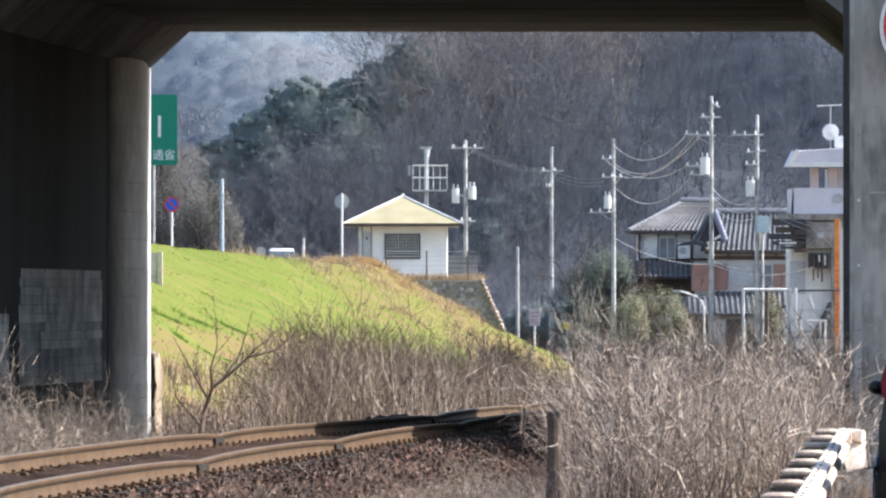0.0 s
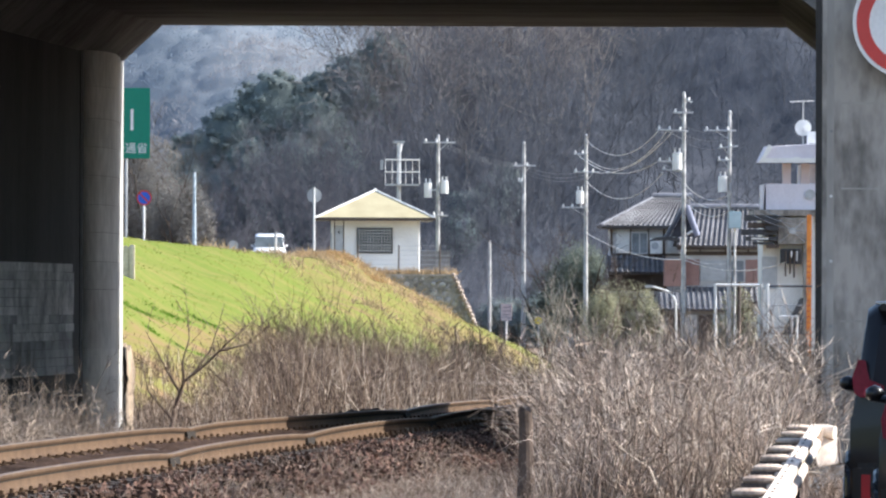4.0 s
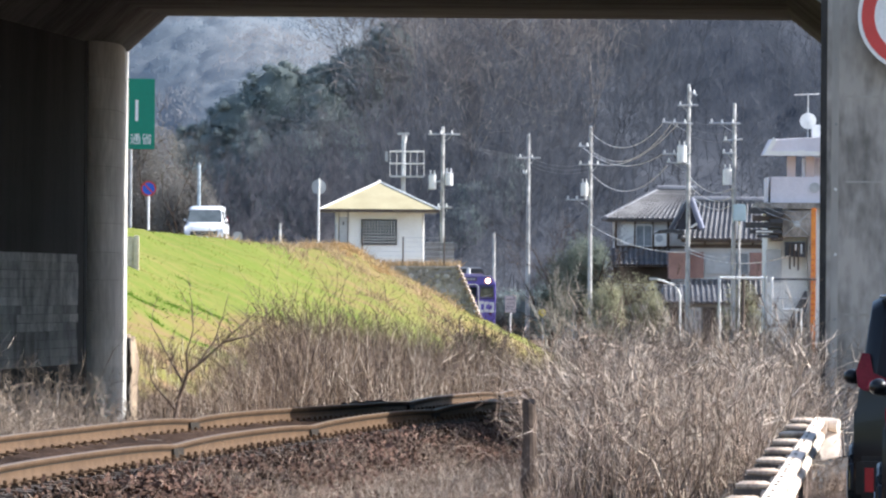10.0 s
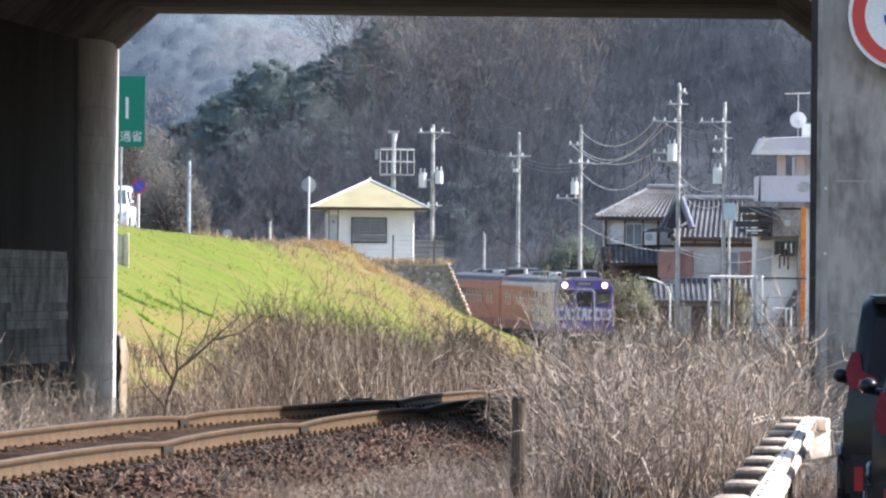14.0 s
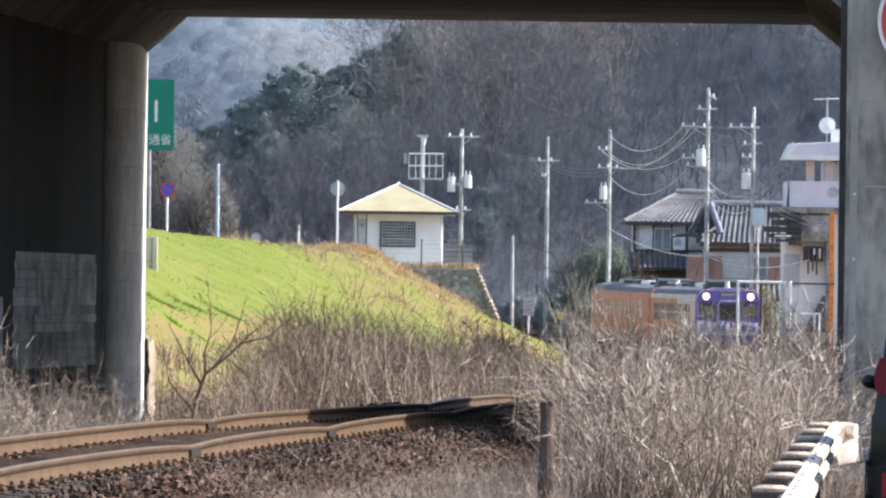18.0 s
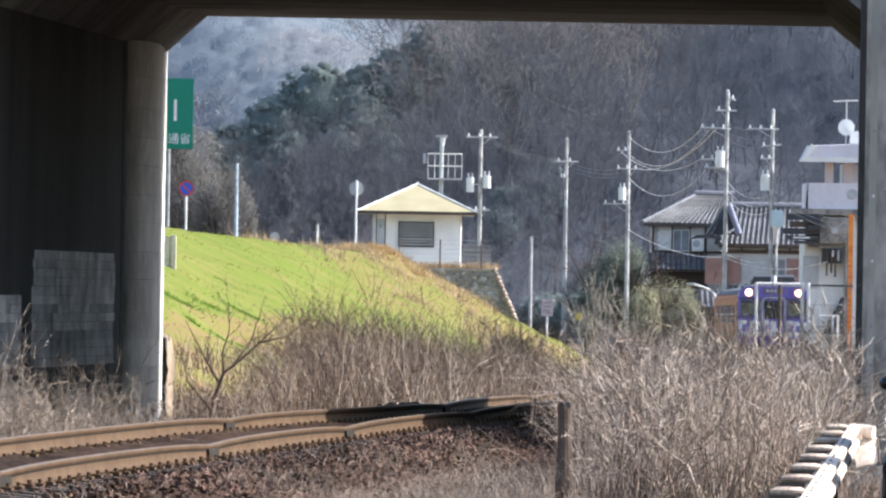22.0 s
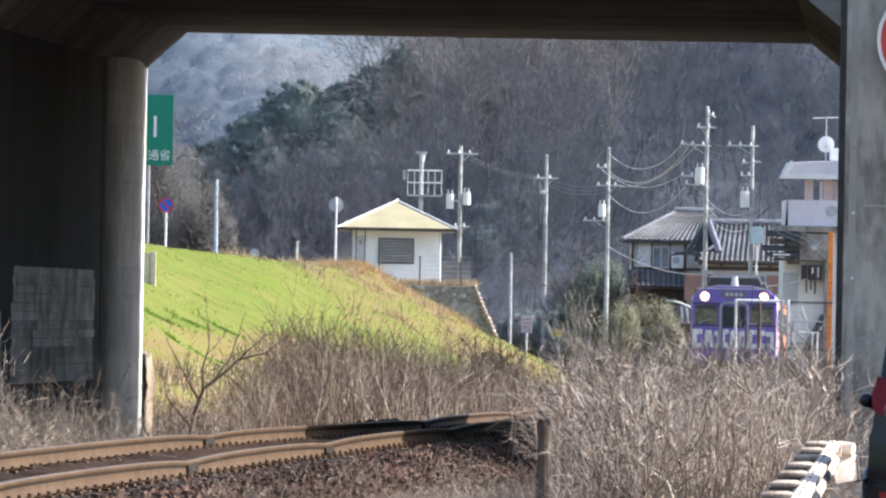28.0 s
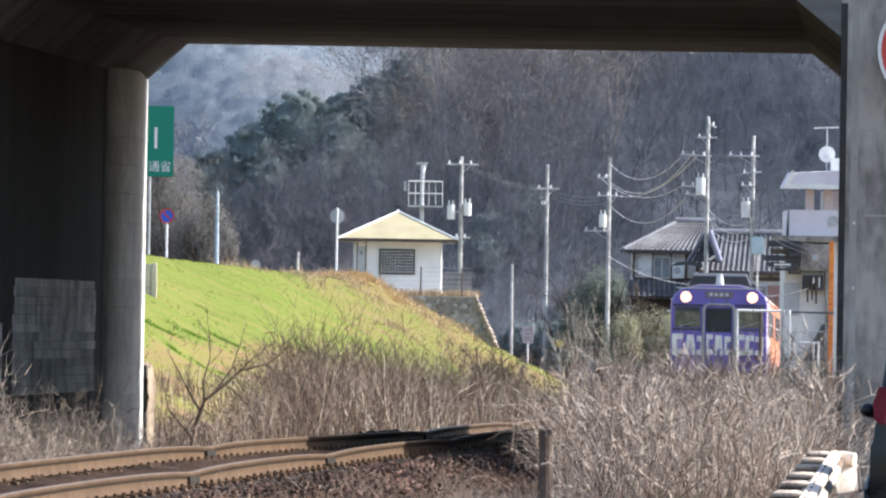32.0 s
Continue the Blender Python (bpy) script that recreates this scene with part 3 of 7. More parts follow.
    tagged(quads("ground", V, Q.reshape(-1, 4), [GRASS_DRY, BALLAST, LEVEE, ASPHALT], slots=slot.ravel(), extra=("dryness", dry)), "dry winter ground with ballast strip, green levee slope and asphalt", "ground", kind="structure")


ground()


# ---- bridge ----
Y0, Y1, SOFFIT = 107.2, 129.0, 5.89


def wall_left(y):
    return -4.17 + 0.07 * (y - Y1)


def wall_right(y):
    return 5.85 + 0.051 * (y - Y1)


def slanted(x0, x1, y0, y1, z0, z1, bm=None):
    """A block whose two long sides follow functions of y."""
    bm = bm or bmesh.new()
    return loft([[(f(y), y, z) for f, z in ((x0, z0), (x1, z0), (x1, z1), (x0, z1))] for y in (y0, y1)], bm)


def bridge():
    left = part("wall_left", slanted(lambda y: wall_left(y) - 1.1, wall_left, Y0, Y1, -0.6, SOFFIT), CONCRETE_DARK)
    tagged(left, "concrete abutment wall beside the track, shade in its near-black colour", "wall", kind="structure")
    right = part("wall_right", slanted(wall_right, lambda y: wall_right(y) + 1.3, Y0, Y1, -0.6, SOFFIT), CONCRETE_PALE)
    tagged(right, "grey weathered concrete pier wall between track and road", "wall", kind="structure")
    far = part("wall_far", slanted(lambda y: wall_right(y) + 6.8, lambda y: wall_right(y) + 8, Y0, Y1, -0.6, SOFFIT), CONCRETE)
    tagged(far, "concrete abutment wall beyond the road", "wall", kind="structure")
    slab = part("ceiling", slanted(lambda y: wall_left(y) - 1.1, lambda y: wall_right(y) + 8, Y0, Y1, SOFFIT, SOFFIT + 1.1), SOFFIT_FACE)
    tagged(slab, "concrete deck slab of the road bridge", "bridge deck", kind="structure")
    # two paler pieces put the sunlit strip into the wall's colour
    part("sunlit_end", slanted(lambda y: wall_left(y) - 0.02, lambda y: wall_left(y) + 0.006, Y1 - 1.3, Y1 - 0.004, -0.6, SOFFIT - 0.5), CONCRETE_PALE, left, "wall's end, sunlight put into its paler concrete")
    part("sunlit_edge", slanted(lambda y: wall_left(y) - 0.02, lambda y: wall_left(y) + 0.009, Y1 - 1.15, Y1 - 0.002, -0.6, SOFFIT - 0.5), CONCRETE_SUNLIT, left, "wall's edge, sunlit strip put into its pale colour")
    # column cast in shallow lifts, curved to shade off across the camera's view
    arc = [(-4.54 + 0.385 * math.sin(a), 123.72 + 2.3 * (1 - math.cos(a))) for a in np.linspace(0.02, math.pi / 2, 18)] + [(-4.16, Y1 - 1.31)]
    levels = [-0.6, 0.1, 0.55, 0.92, 1.3, 1.7, 2.12, 2.5, 2.9, 3.28, 3.68, 4.07, 4.46, 4.9, SOFFIT - 0.5]
    for k, (z0, z1) in enumerate(zip(levels, levels[1:])):
        d = 0.004 * (k % 2)
        part("formwork_panel", loft([[(wall_left(y) - 0.05, y, z0 + 0.002), (x - d, y, z0 + 0.002), (x - d, y, z1 - 0.002), (wall_left(y) - 0.05, y, z1 - 0.002)] for x, y in arc]), CONCRETE_FORM, left, "formwork concrete, light near the opening put into its pale colour")
    part("joint", slanted(lambda y: wall_left(y) - 0.02, lambda y: wall_left(y) + 0.008, 123.3, 123.7, -0.6, SOFFIT - 0.4), MORTAR_DARK, left, "dark vertical joint")
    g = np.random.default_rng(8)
    # pale courses above, fainter ones towards the bottom
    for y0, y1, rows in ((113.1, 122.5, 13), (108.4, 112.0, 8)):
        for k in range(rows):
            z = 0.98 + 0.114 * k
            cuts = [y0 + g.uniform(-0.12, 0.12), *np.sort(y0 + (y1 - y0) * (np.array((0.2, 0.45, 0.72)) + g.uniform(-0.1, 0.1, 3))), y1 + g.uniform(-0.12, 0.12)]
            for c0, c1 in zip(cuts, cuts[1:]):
                part("lime_board", slanted(lambda y: wall_left(y) - 0.02, lambda y: wall_left(y) + 0.005, c0 + 0.004, c1 - 0.004, z, z + g.uniform(0.108, 0.1135)), PALE_PATCH if g.uniform(2, 7) < k else FAINT_PATCH, left, "pale shuttering strip, fainter in the lower courses")
    xr = wall_right(Y0)
    for k, z in enumerate((1.75, 3.32, 4.33)):
        part("pour_line", box(xr + 0.3, xr + 1.29, Y0 - 0.006, Y0 + 0.02, z, z + 0.02), STREAK, right, "rough pale pour line")
    for z in (4.78, 4.01, 3.24, 2.47, 1.7):
        part("tie_hole", disc(xr + 0.183, Y0 - 0.007, z, 0.018, 0.02, 10), PALE_PATCH, right, "pale plugged tie hole")
    part("dark_arris", box(xr - 0.002, xr + 0.075, Y0 - 0.003, Y0 + 0.02, -0.4, SOFFIT - 0.05), CONCRETE_DARK, right, "dark strip along the arris")
    for a, b, z0, z1, m in ((0.13, 0.215, -0.4, SOFFIT - 0.05, STREAK),):
        part("water_streak", box(xr + a, xr + b, Y0 - 0.0045, Y0 + 0.02, z0, z1), m, right, "weathered streak in the concrete")
    g = np.random.default_rng(5)
    wing = part("wing_wall", loft([[(-4.16 + 0.1 * f + g.uniform(-0.02, 0.02), Y1 + 0.5 + 1.7 * f, -0.6), (-4.17 + 0.1 * f + g.uniform(-0.03, 0.03), Y1 + 0.5 + 1.7 * f, 0.5), (-4.16 + 0.1 * f + g.uniform(-0.03, 0.03), Y1 + 0.5 + 1.7 * f, 0.95), (-4.19 + 0.1 * f, Y1 + 0.5 + 1.7 * f, 1.36 - 0.1 * f + g.uniform(-0.06, 0.06)),
                                    (-4.6, Y1 + 0.6 + 1.7 * f, 1.3), (-4.6, Y1 + 0.6 + 1.7 * f, -0.6)] for f in np.linspace(0, 1, 8)]), TAN_STONE)
    # dark strip paints the black gap between wall end and wing wall
    part("gap_strip", loft([[(-4.24, Y1 + 0.42, z), (-4.118 + 0.02 * math.sin(9 * z) + g.uniform(-0.022, 0.022), Y1 + 0.42, z), (-4.118, Y1 + 0.49, z), (-4.24, Y1 + 0.49, z)] for z in np.linspace(0.15, 1.3, 16)]), CONCRETE_DARK, wing, "dark ragged strip standing in for the gap beside the wing wall")
    tagged(wing, "tan weathered wing wall beyond the abutment", "wall", kind="structure")
    h = 0.56
    bm = bmesh.new()
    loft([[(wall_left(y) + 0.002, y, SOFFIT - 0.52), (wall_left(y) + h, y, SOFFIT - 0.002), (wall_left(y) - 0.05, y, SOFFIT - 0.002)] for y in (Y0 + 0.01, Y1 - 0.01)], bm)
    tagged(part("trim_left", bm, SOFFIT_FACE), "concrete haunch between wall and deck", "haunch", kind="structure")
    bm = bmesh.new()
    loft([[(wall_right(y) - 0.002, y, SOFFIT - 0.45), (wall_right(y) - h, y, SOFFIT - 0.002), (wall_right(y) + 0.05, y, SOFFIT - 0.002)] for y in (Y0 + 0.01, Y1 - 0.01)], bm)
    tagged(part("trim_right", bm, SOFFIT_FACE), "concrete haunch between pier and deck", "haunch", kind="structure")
    for y, n in ((Y0, "parapet_near"), (Y1 - 0.3, "parapet_far")):
        tagged(part(n, slanted(lambda v: wall_left(v) - 1.1, lambda v: wall_right(v) + 8, y, y + 0.3, SOFFIT + 1.1, SOFFIT + 2.0), CONCRETE), "concrete parapet of the bridge", "parapet", kind="structure")


bridge()


def blocking_grove():
    """Unseen trees added behind the viewer to dim reflections and block sky light."""
    n = 160
    x, y = RNG.uniform(-70, 70, n), RNG.uniform(-70, -30, n)
    r = RNG.uniform(2.5, 4.5, n)
    sets = []
    for i in range(n):
        c = np.random.default_rng(i)
        pts = np.array((x[i], y[i], 4.5)) + c.normal(0, 1, (240, 3)) * np.array((r[i], r[i], 3.2)) * 0.6
        sets.append(leaves(pts[pts[:, 2] > 0], 0.7))
    tagged(quads("blocking_grove", *joined(sets), EVERGREEN), "unseen evergreens added behind the viewer to block light", "woods", kind="stuff")


blocking_grove()


def sheet(X, Y, Z):
    idx = np.arange(X.size).reshape(X.shape)
    return np.stack((X, Y, Z), -1), np.stack((idx[:-1, :-1], idx[:-1, 1:], idx[1:, 1:], idx[1:, :-1]), axis=-1).reshape(-1, 4)


# ---- track ----
JOINTS = {1: (57.0, 70.3, 84.6, 97.4, 112.0, 133), -1: (58.0, 75.0, 96.0, 121.0, 139)}


def railway():
    track = thing("railway_track", pose(0, 0, 0), "rusty single railway track on ballast with sagging rail joints", "railway track", kind="structure")
    ys = np.concatenate((np.arange(30, 140, 0.5), np.arange(140, 640, 2.5)))
    tx, tz = track_x(ys), track_z(ys)
    dx, dy = np.gradient(tx), np.gradient(ys)
    ln = np.hypot(dx, dy)
    nx, ny = dy / ln, -dx / ln
    prof = [(-0.064, -0.153), (0.064, -0.153), (0.064, -0.14), (0.012, -0.122), (0.0105, -0.066), (0.010, -0.05), (0.033, -0.036), (0.033, -0.006), (0.026, 0.0),
            (-0.026, 0.0), (-0.033, -0.006), (-0.033, -0.036), (-0.010, -0.05), (-0.0105, -0.066), (-0.012, -0.122), (-0.064, -0.14)]
    for side in (1, -1):
        dip = (0.085 * (1 - step(92, 118, ys)) if side < 0 else 0) + sum(-0.045 * np.exp(-np.abs(ys - j) / 2.2) for j in JOINTS[side])
        V = np.array([[(tx[i] + nx[i] * (side * 0.566 + p), ys[i] + ny[i] * (side * 0.566 + p), tz[i] + dip[i] + q) for p, q in prof] for i in range(len(ys))])
        n, k = V.shape[:2]
        idx = np.arange(n * k).reshape(n, k)
        Q = np.stack((idx[:-1], np.roll(idx, -1, 1)[:-1], np.roll(idx, -1, 1)[1:], idx[1:]), axis=-1)
        slot = np.zeros((n - 1, k), int)
        slot[:, 7:10] = 1
        # dark web strips paint the shade under the rail head
        slot[:, (4, 12)] = 2
        quads("rail", V, Q, [RUST, RAILTOP, FISH_SHADE], track, "rust-brown steel rail", slot.ravel())
        for j in JOINTS[side]:
            x, z = float(track_x(j)), float(track_z(j)) - 0.045 + (0.085 * (1 - float(step(92, 118, j))) if side < 0 else 0)
            sl = (float(track_x(j + 1)) - float(track_x(j - 1))) / 2
            part("fishplate", loft([[(x + side * 0.566 + s * sl - 0.05, j + s, z - 0.13), (x + side * 0.566 + s * sl + 0.05, j + s, z - 0.13), (x + side * 0.566 + s * sl + 0.036, j + s, z - 0.035), (x + side * 0.566 + s * sl - 0.036, j + s, z - 0.035)] for s in (-0.4, 0.4)]), FISH_SHADE, track, "dark steel fishplate")
    shared = box(-1.0, 1.0, -0.11, 0.11, -0.16, 0.0, 0.015)
    me = bpy.data.meshes.new("sleeper")
    shared.to_mesh(me)
    shared.free()
    me.materials.append(SLEEPER)
    plate = bmesh.new()
    for s in (-0.566, 0.566):
        box(s - 0.13, s + 0.13, -0.09, 0.09, 0.0, 0.022, 0, plate)
        for e in (-0.09, 0.09):
            rod((s + e, 0, 0.02), (s + e, 0, 0.055), 0.018, n=6, bm=plate)
    pm = bpy.data.meshes.new("baseplate")
    plate.to_mesh(pm)
    plate.free()
    pm.materials.append(RUST)
    y = 46.0
    while y < 150:
        ob = new("sleeper", me)
        a = math.atan2(float(track_x(y + 1) - track_x(y - 1)), 2)
        ob.matrix_basis = pose(float(track_x(y)), y, float(track_z(y)) - 0.178 + RNG.normal(0, 0.004) + 0.042 * (1 - float(step(92, 118, y))), 0, 4.3 * (1 - float(step(92, 118, y))), -math.degrees(a))
        ob.parent = track
        pl = new("baseplate", pm)
        pl.parent = ob
        y += 0.62 + RNG.normal(0, 0.012)
    # ballast packed between the rails, level with the sleepers
    yy, ss = np.meshgrid(np.arange(50, 150, 0.14), np.linspace(-0.48, 0.48, 9), indexing="ij")
    Z = track_z(yy) - 0.174 + RNG.normal(0, 0.024, yy.shape) + (0.042 - 0.075 * ss) * (1 - step(92, 118, yy))
    quads("ballast_bed", *sheet(track_x(yy) + ss, yy, Z), BALLAST, track, "dark ballast packed between the rails")
    # heaped ballast shoulder beyond the far rail
    yy, ss = np.meshgrid(np.arange(112, 134, 0.16), np.linspace(0, 1, 18), indexing="ij")
    hump = np.sin(np.pi * ss) ** 0.7 * step(112, 124, yy) * (1 - step(124, 131, yy))
    X = track_x(yy) - 0.95 - 1.5 * ss
    Z = ground_z(X, yy, False) - 0.05 + hump * (0.25 + 0.04 * np.sin(yy * 0.9 + ss * 3) + 0.04 * np.sin(yy * 2.7)) + RNG.normal(0, 0.018, yy.shape) * (hump > 0)
    quads("ballast_shoulder", *sheet(X, yy, Z), BALLAST, track, "heaped dark ballast shoulder")
    # loose ballast stones
    n = 14000
    y = 70 + 58 * RNG.uniform(0, 1, n) ** 1.2
    off = RNG.normal(0, 1.1, n)
    keep = np.abs(off) < 2.4
    y, off = y[keep], off[keep]
    x = track_x(y) + off
    c = np.stack((x, y, ground_z(x, y, False) + RNG.uniform(0, 0.05, len(x))), axis=-1)
    s = RNG.uniform(0.01, 0.024, len(x))
    V = c[:, None, :] + RNG.normal(0, 1, (len(x), 8, 3)) * 0.009 + np.array([[(i & 1) * 2 - 1, (i >> 1 & 1) * 2 - 1, (i >> 2 & 1) * 2 - 1] for i in range(8)])[None] * s[:, None, None] * 0.7
    f = np.array([[0, 2, 3, 1], [4, 5, 7, 6], [0, 1, 5, 4], [2, 6, 7, 3], [0, 4, 6, 2], [1, 3, 7, 5]])
    Q = (np.arange(len(x))[:, None, None] * 8 + f[None]).reshape(-1, 4)
    tagged(quads("ballast_stones", V, Q, STONE_BALLAST), "reddish brown broken ballast stones", "ballast", kind="stuff")
    # dead leaves and straw blown over the stones
    n = 30000
    y = 70 + 56 * RNG.uniform(0, 1, n) ** 1.2
    off = RNG.normal(2.3, 0.75, n)
    keep = (off > -0.6) & (off < 3.2) & (np.sin(off * 4.1 + y * 0.35) + np.sin(y * 0.8 - off * 2.2) + RNG.normal(0, 0.8, n) > -0.3)
    y, off = y[keep], off[keep]
    x = track_x(y) + off
    c = np.stack((x, y, ground_z(x, y, False) + RNG.uniform(0.03, 0.1, len(x))), axis=-1)
    tagged(quads("leaf_litter", *leaves(c, RNG.uniform(0.014, 0.042, len(x)), np.broadcast_to((0.1, -0.4, 0.6), c.shape), 0.9), LITTER), "reddish brown dead leaves over the ballast", "leaf litter", kind="stuff")


railway()


# ---- hills ----
def hill_z(x, y):
    """The wooded hill behind the village, rising to a crest at 660 m."""
    x, y = np.asarray(x, float), np.asarray(y, float)
    u = x / y * 1000
    crest = np.interp(u, [-60, -38, -32, -27, -22, -16.5, -14, -11, -9, -6.5, -3, 2, 20, 60], [0.5, 0.5, 1, 2, 4, 7.2, 8, 7.2, 8.5, 10, 13, 19, 24, 25])
    s = np.clip((y - 556 - 6 * np.sin(x * 0.11)) / 104, 0, 1)
    z = -1 + (crest + 1) * s ** 0.85 + 0.9 * np.sin(x * 0.3 + y * 0.07) * np.clip(s * 3, 0, 1)
    return z - np.maximum(y - 672, 0) * 0.35


def mountain_z(x, y):
    return (y - 1300) * 0.33 + 7 * np.sin(x * 0.03 + 1) + 4 * np.sin(x * 0.09 + y * 0.03)


def clumps(x, y, z, n, spread, size):
    """Leafy clumps: n small faces round each centre."""
    c = np.repeat(np.stack((x, y, z), -1), n, axis=0)
    g = RNG.normal(0, 1, c.shape)
    return leaves(c + g * np.asarray(spread), RNG.uniform(size * 0.5, size * 1.4, len(c)), g)


def lumps(c, r, rings=9, segs=14, rough=0.2, seed=3):
    """Uneven leafy masses: lumpy crowns with centres c and radii r (three each)."""
    g = np.random.default_rng(seed)
    c, r = np.asarray(c, float), np.asarray(r, float)
    n = len(c)
    th = np.linspace(0.02, np.pi * 0.82, rings)
    ph = np.linspace(0, 2 * np.pi, segs + 1)[:-1]
    T, P = np.meshgrid(th, ph, indexing="ij")
    d = np.stack((np.sin(T) * np.cos(P), np.sin(T) * np.sin(P), np.cos(T)), -1).reshape(1, -1, 3)
    bump = np.zeros((n, d.shape[1]))
    for f, a in ((2.2, 0.5), (4.2, 0.35), (8.0, 0.3)):
        w, s = g.normal(0, f, (n, 3, 3)), g.uniform(0, 6.3, (n, 3))
        for k in range(3):
            bump += a * np.sin(np.einsum("nmj,nj->nm", np.broadcast_to(d, (n, d.shape[1], 3)), w[:, k]) + s[:, k:k + 1])
    V = c[:, None] + d * r[:, None] * (1 + rough * bump)[:, :, None]
    i = np.arange(rings * segs).reshape(rings, segs)
    j = np.roll(i, -1, 1)
    q = np.stack((i[:-1], j[:-1], j[1:], i[1:]), -1).reshape(1, -1, 4)
    return V.reshape(-1, 3), (q + (np.arange(n) * rings * segs)[:, None, None]).reshape(-1, 4)


def domes(X, Y, cell):
    """Rounded crowns grown together: 1 in the middle of each, 0 between them."""
    I, J = np.floor(X / cell), np.floor(Y / cell)
    best = np.zeros(X.shape)
    for di in (-1, 0, 1):
        for dj in (-1, 0, 1):
            a, b = I + di, J + dj
            h = np.modf(np.abs(np.sin(a * 12.99 + b * 78.23) * 4375.8))[0]
            h2 = np.modf(np.abs(np.sin(a * 39.35 + b * 11.14) * 2357.4))[0]
            d = ((X - (a + 0.2 + 0.6 * h) * cell) ** 2 + (Y - (b + 0.2 + 0.6 * h2) * cell) ** 2) / (cell * (0.6 + 0.3 * h2)) ** 2
            best = np.maximum(best, np.sqrt(np.clip(1 - d, 0, 1)) * (0.6 + 0.4 * h))
    return best


def smooth(ob):
    ob.data.shade_smooth()
    return ob


def hills():
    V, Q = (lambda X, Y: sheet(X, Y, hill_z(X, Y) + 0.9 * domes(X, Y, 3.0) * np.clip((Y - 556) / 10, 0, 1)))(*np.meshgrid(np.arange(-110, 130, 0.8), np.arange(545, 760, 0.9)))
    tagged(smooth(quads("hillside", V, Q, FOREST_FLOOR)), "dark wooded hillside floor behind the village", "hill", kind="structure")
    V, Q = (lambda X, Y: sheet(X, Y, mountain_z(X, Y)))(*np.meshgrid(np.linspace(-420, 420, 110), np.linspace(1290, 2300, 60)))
    tagged(smooth(quads("far_mountain", V, Q, FAR_WOODS)), "wooded mountain slope in the distance, haze put into its grey-blue colour", "mountain", kind="structure")
    # the part of the far slope that shows: rounded crowns grown together, with a fuzz of twigs
    X, Y = np.meshgrid(np.arange(-80, 20, 0.62), np.arange(1335, 1490, 0.8))
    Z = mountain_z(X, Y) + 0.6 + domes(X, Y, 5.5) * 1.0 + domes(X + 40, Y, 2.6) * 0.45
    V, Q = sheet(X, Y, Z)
    tagged(smooth(quads("mountain_canopy", V.reshape(-1, 3), Q, FAR_WOODS)), "winter crowns on the far slope, haze put into their grey", "woods", kind="stuff")
    P = V.reshape(-1, 3)
    P = P[(P[:, 0] > -70) & (P[:, 0] < 5) & (P[:, 1] < 1460)]
    for m, what, n in ((FAR_WOODS, "twigs over the far crowns, haze put into their grey", 15000), (FAR_PALE, "bare twigs over the far crowns, haze put into their pale tone", 90000), (FAR_GREEN, "leaves over the far crowns, haze put into their blue-green", 70000)):
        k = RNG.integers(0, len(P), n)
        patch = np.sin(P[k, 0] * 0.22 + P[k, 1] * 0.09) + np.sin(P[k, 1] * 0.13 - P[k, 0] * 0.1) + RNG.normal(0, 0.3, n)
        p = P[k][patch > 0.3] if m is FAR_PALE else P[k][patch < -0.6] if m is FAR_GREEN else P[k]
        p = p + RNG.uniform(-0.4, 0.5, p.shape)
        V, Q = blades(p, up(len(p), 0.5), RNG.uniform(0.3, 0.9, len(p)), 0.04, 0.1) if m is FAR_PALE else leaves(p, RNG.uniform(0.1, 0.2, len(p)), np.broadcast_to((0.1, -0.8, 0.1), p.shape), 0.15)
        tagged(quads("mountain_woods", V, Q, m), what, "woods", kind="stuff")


hills()


def hill_spots(n, y0, y1, u0, u1):
    y = RNG.uniform(y0, y1, n)
    return RNG.uniform(u0, u1, n) * y / 1000, y


def bare_woods():
    """Leafless trees on the hill: trunks, three orders of branches, thin at the end."""
    stands = ((BARK_LOW, 120, -32, -5, 562, 672, 0.75, "leafless trees covering the hillside, haze put into their grey bark"),
              (BARK_HAZED, 125, -6, 24, 560, 602, 0.95, "dense leafless trees low on the hillside, shade put into their bluish bark"),
              (BARK_BROWN, 190, -5, 23, 598, 672, 1.0, "leafless trees high on the hillside, sun and shade put into their bark"),
              (BARK_SHADED, 170, 19, 52, 562, 672, 1.0, "dense leafless trees on the hillside, shade put into their bluish bark"),
              (BARK_HAZED, 95, -25, -5, 590, 614, 0.62, "dense greyish leafless trees before the evergreens"),
              (BARK_LOW, 90, -34, -4, 546, 580, 0.5, "low leafless trees beyond the levee"),
              (BARK, 60, 0, 24, 546, 572, 0.5, "thin leafless trees at the foot of the hill"),
              (BARK_SUNLIT, 44, -4, 20, 600, 668, 1.3, "leafless trees high on the hillside, sunlight put into their pale bark"))
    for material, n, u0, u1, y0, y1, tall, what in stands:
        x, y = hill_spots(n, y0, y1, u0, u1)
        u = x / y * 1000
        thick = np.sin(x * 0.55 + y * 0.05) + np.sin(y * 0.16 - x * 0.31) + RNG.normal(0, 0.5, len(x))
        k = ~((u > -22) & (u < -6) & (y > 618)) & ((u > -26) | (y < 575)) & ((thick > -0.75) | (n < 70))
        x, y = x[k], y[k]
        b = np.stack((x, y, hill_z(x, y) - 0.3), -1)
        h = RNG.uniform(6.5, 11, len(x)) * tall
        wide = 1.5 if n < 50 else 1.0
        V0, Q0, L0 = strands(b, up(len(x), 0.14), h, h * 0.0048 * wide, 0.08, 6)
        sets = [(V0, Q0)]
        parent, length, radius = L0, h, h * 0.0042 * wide
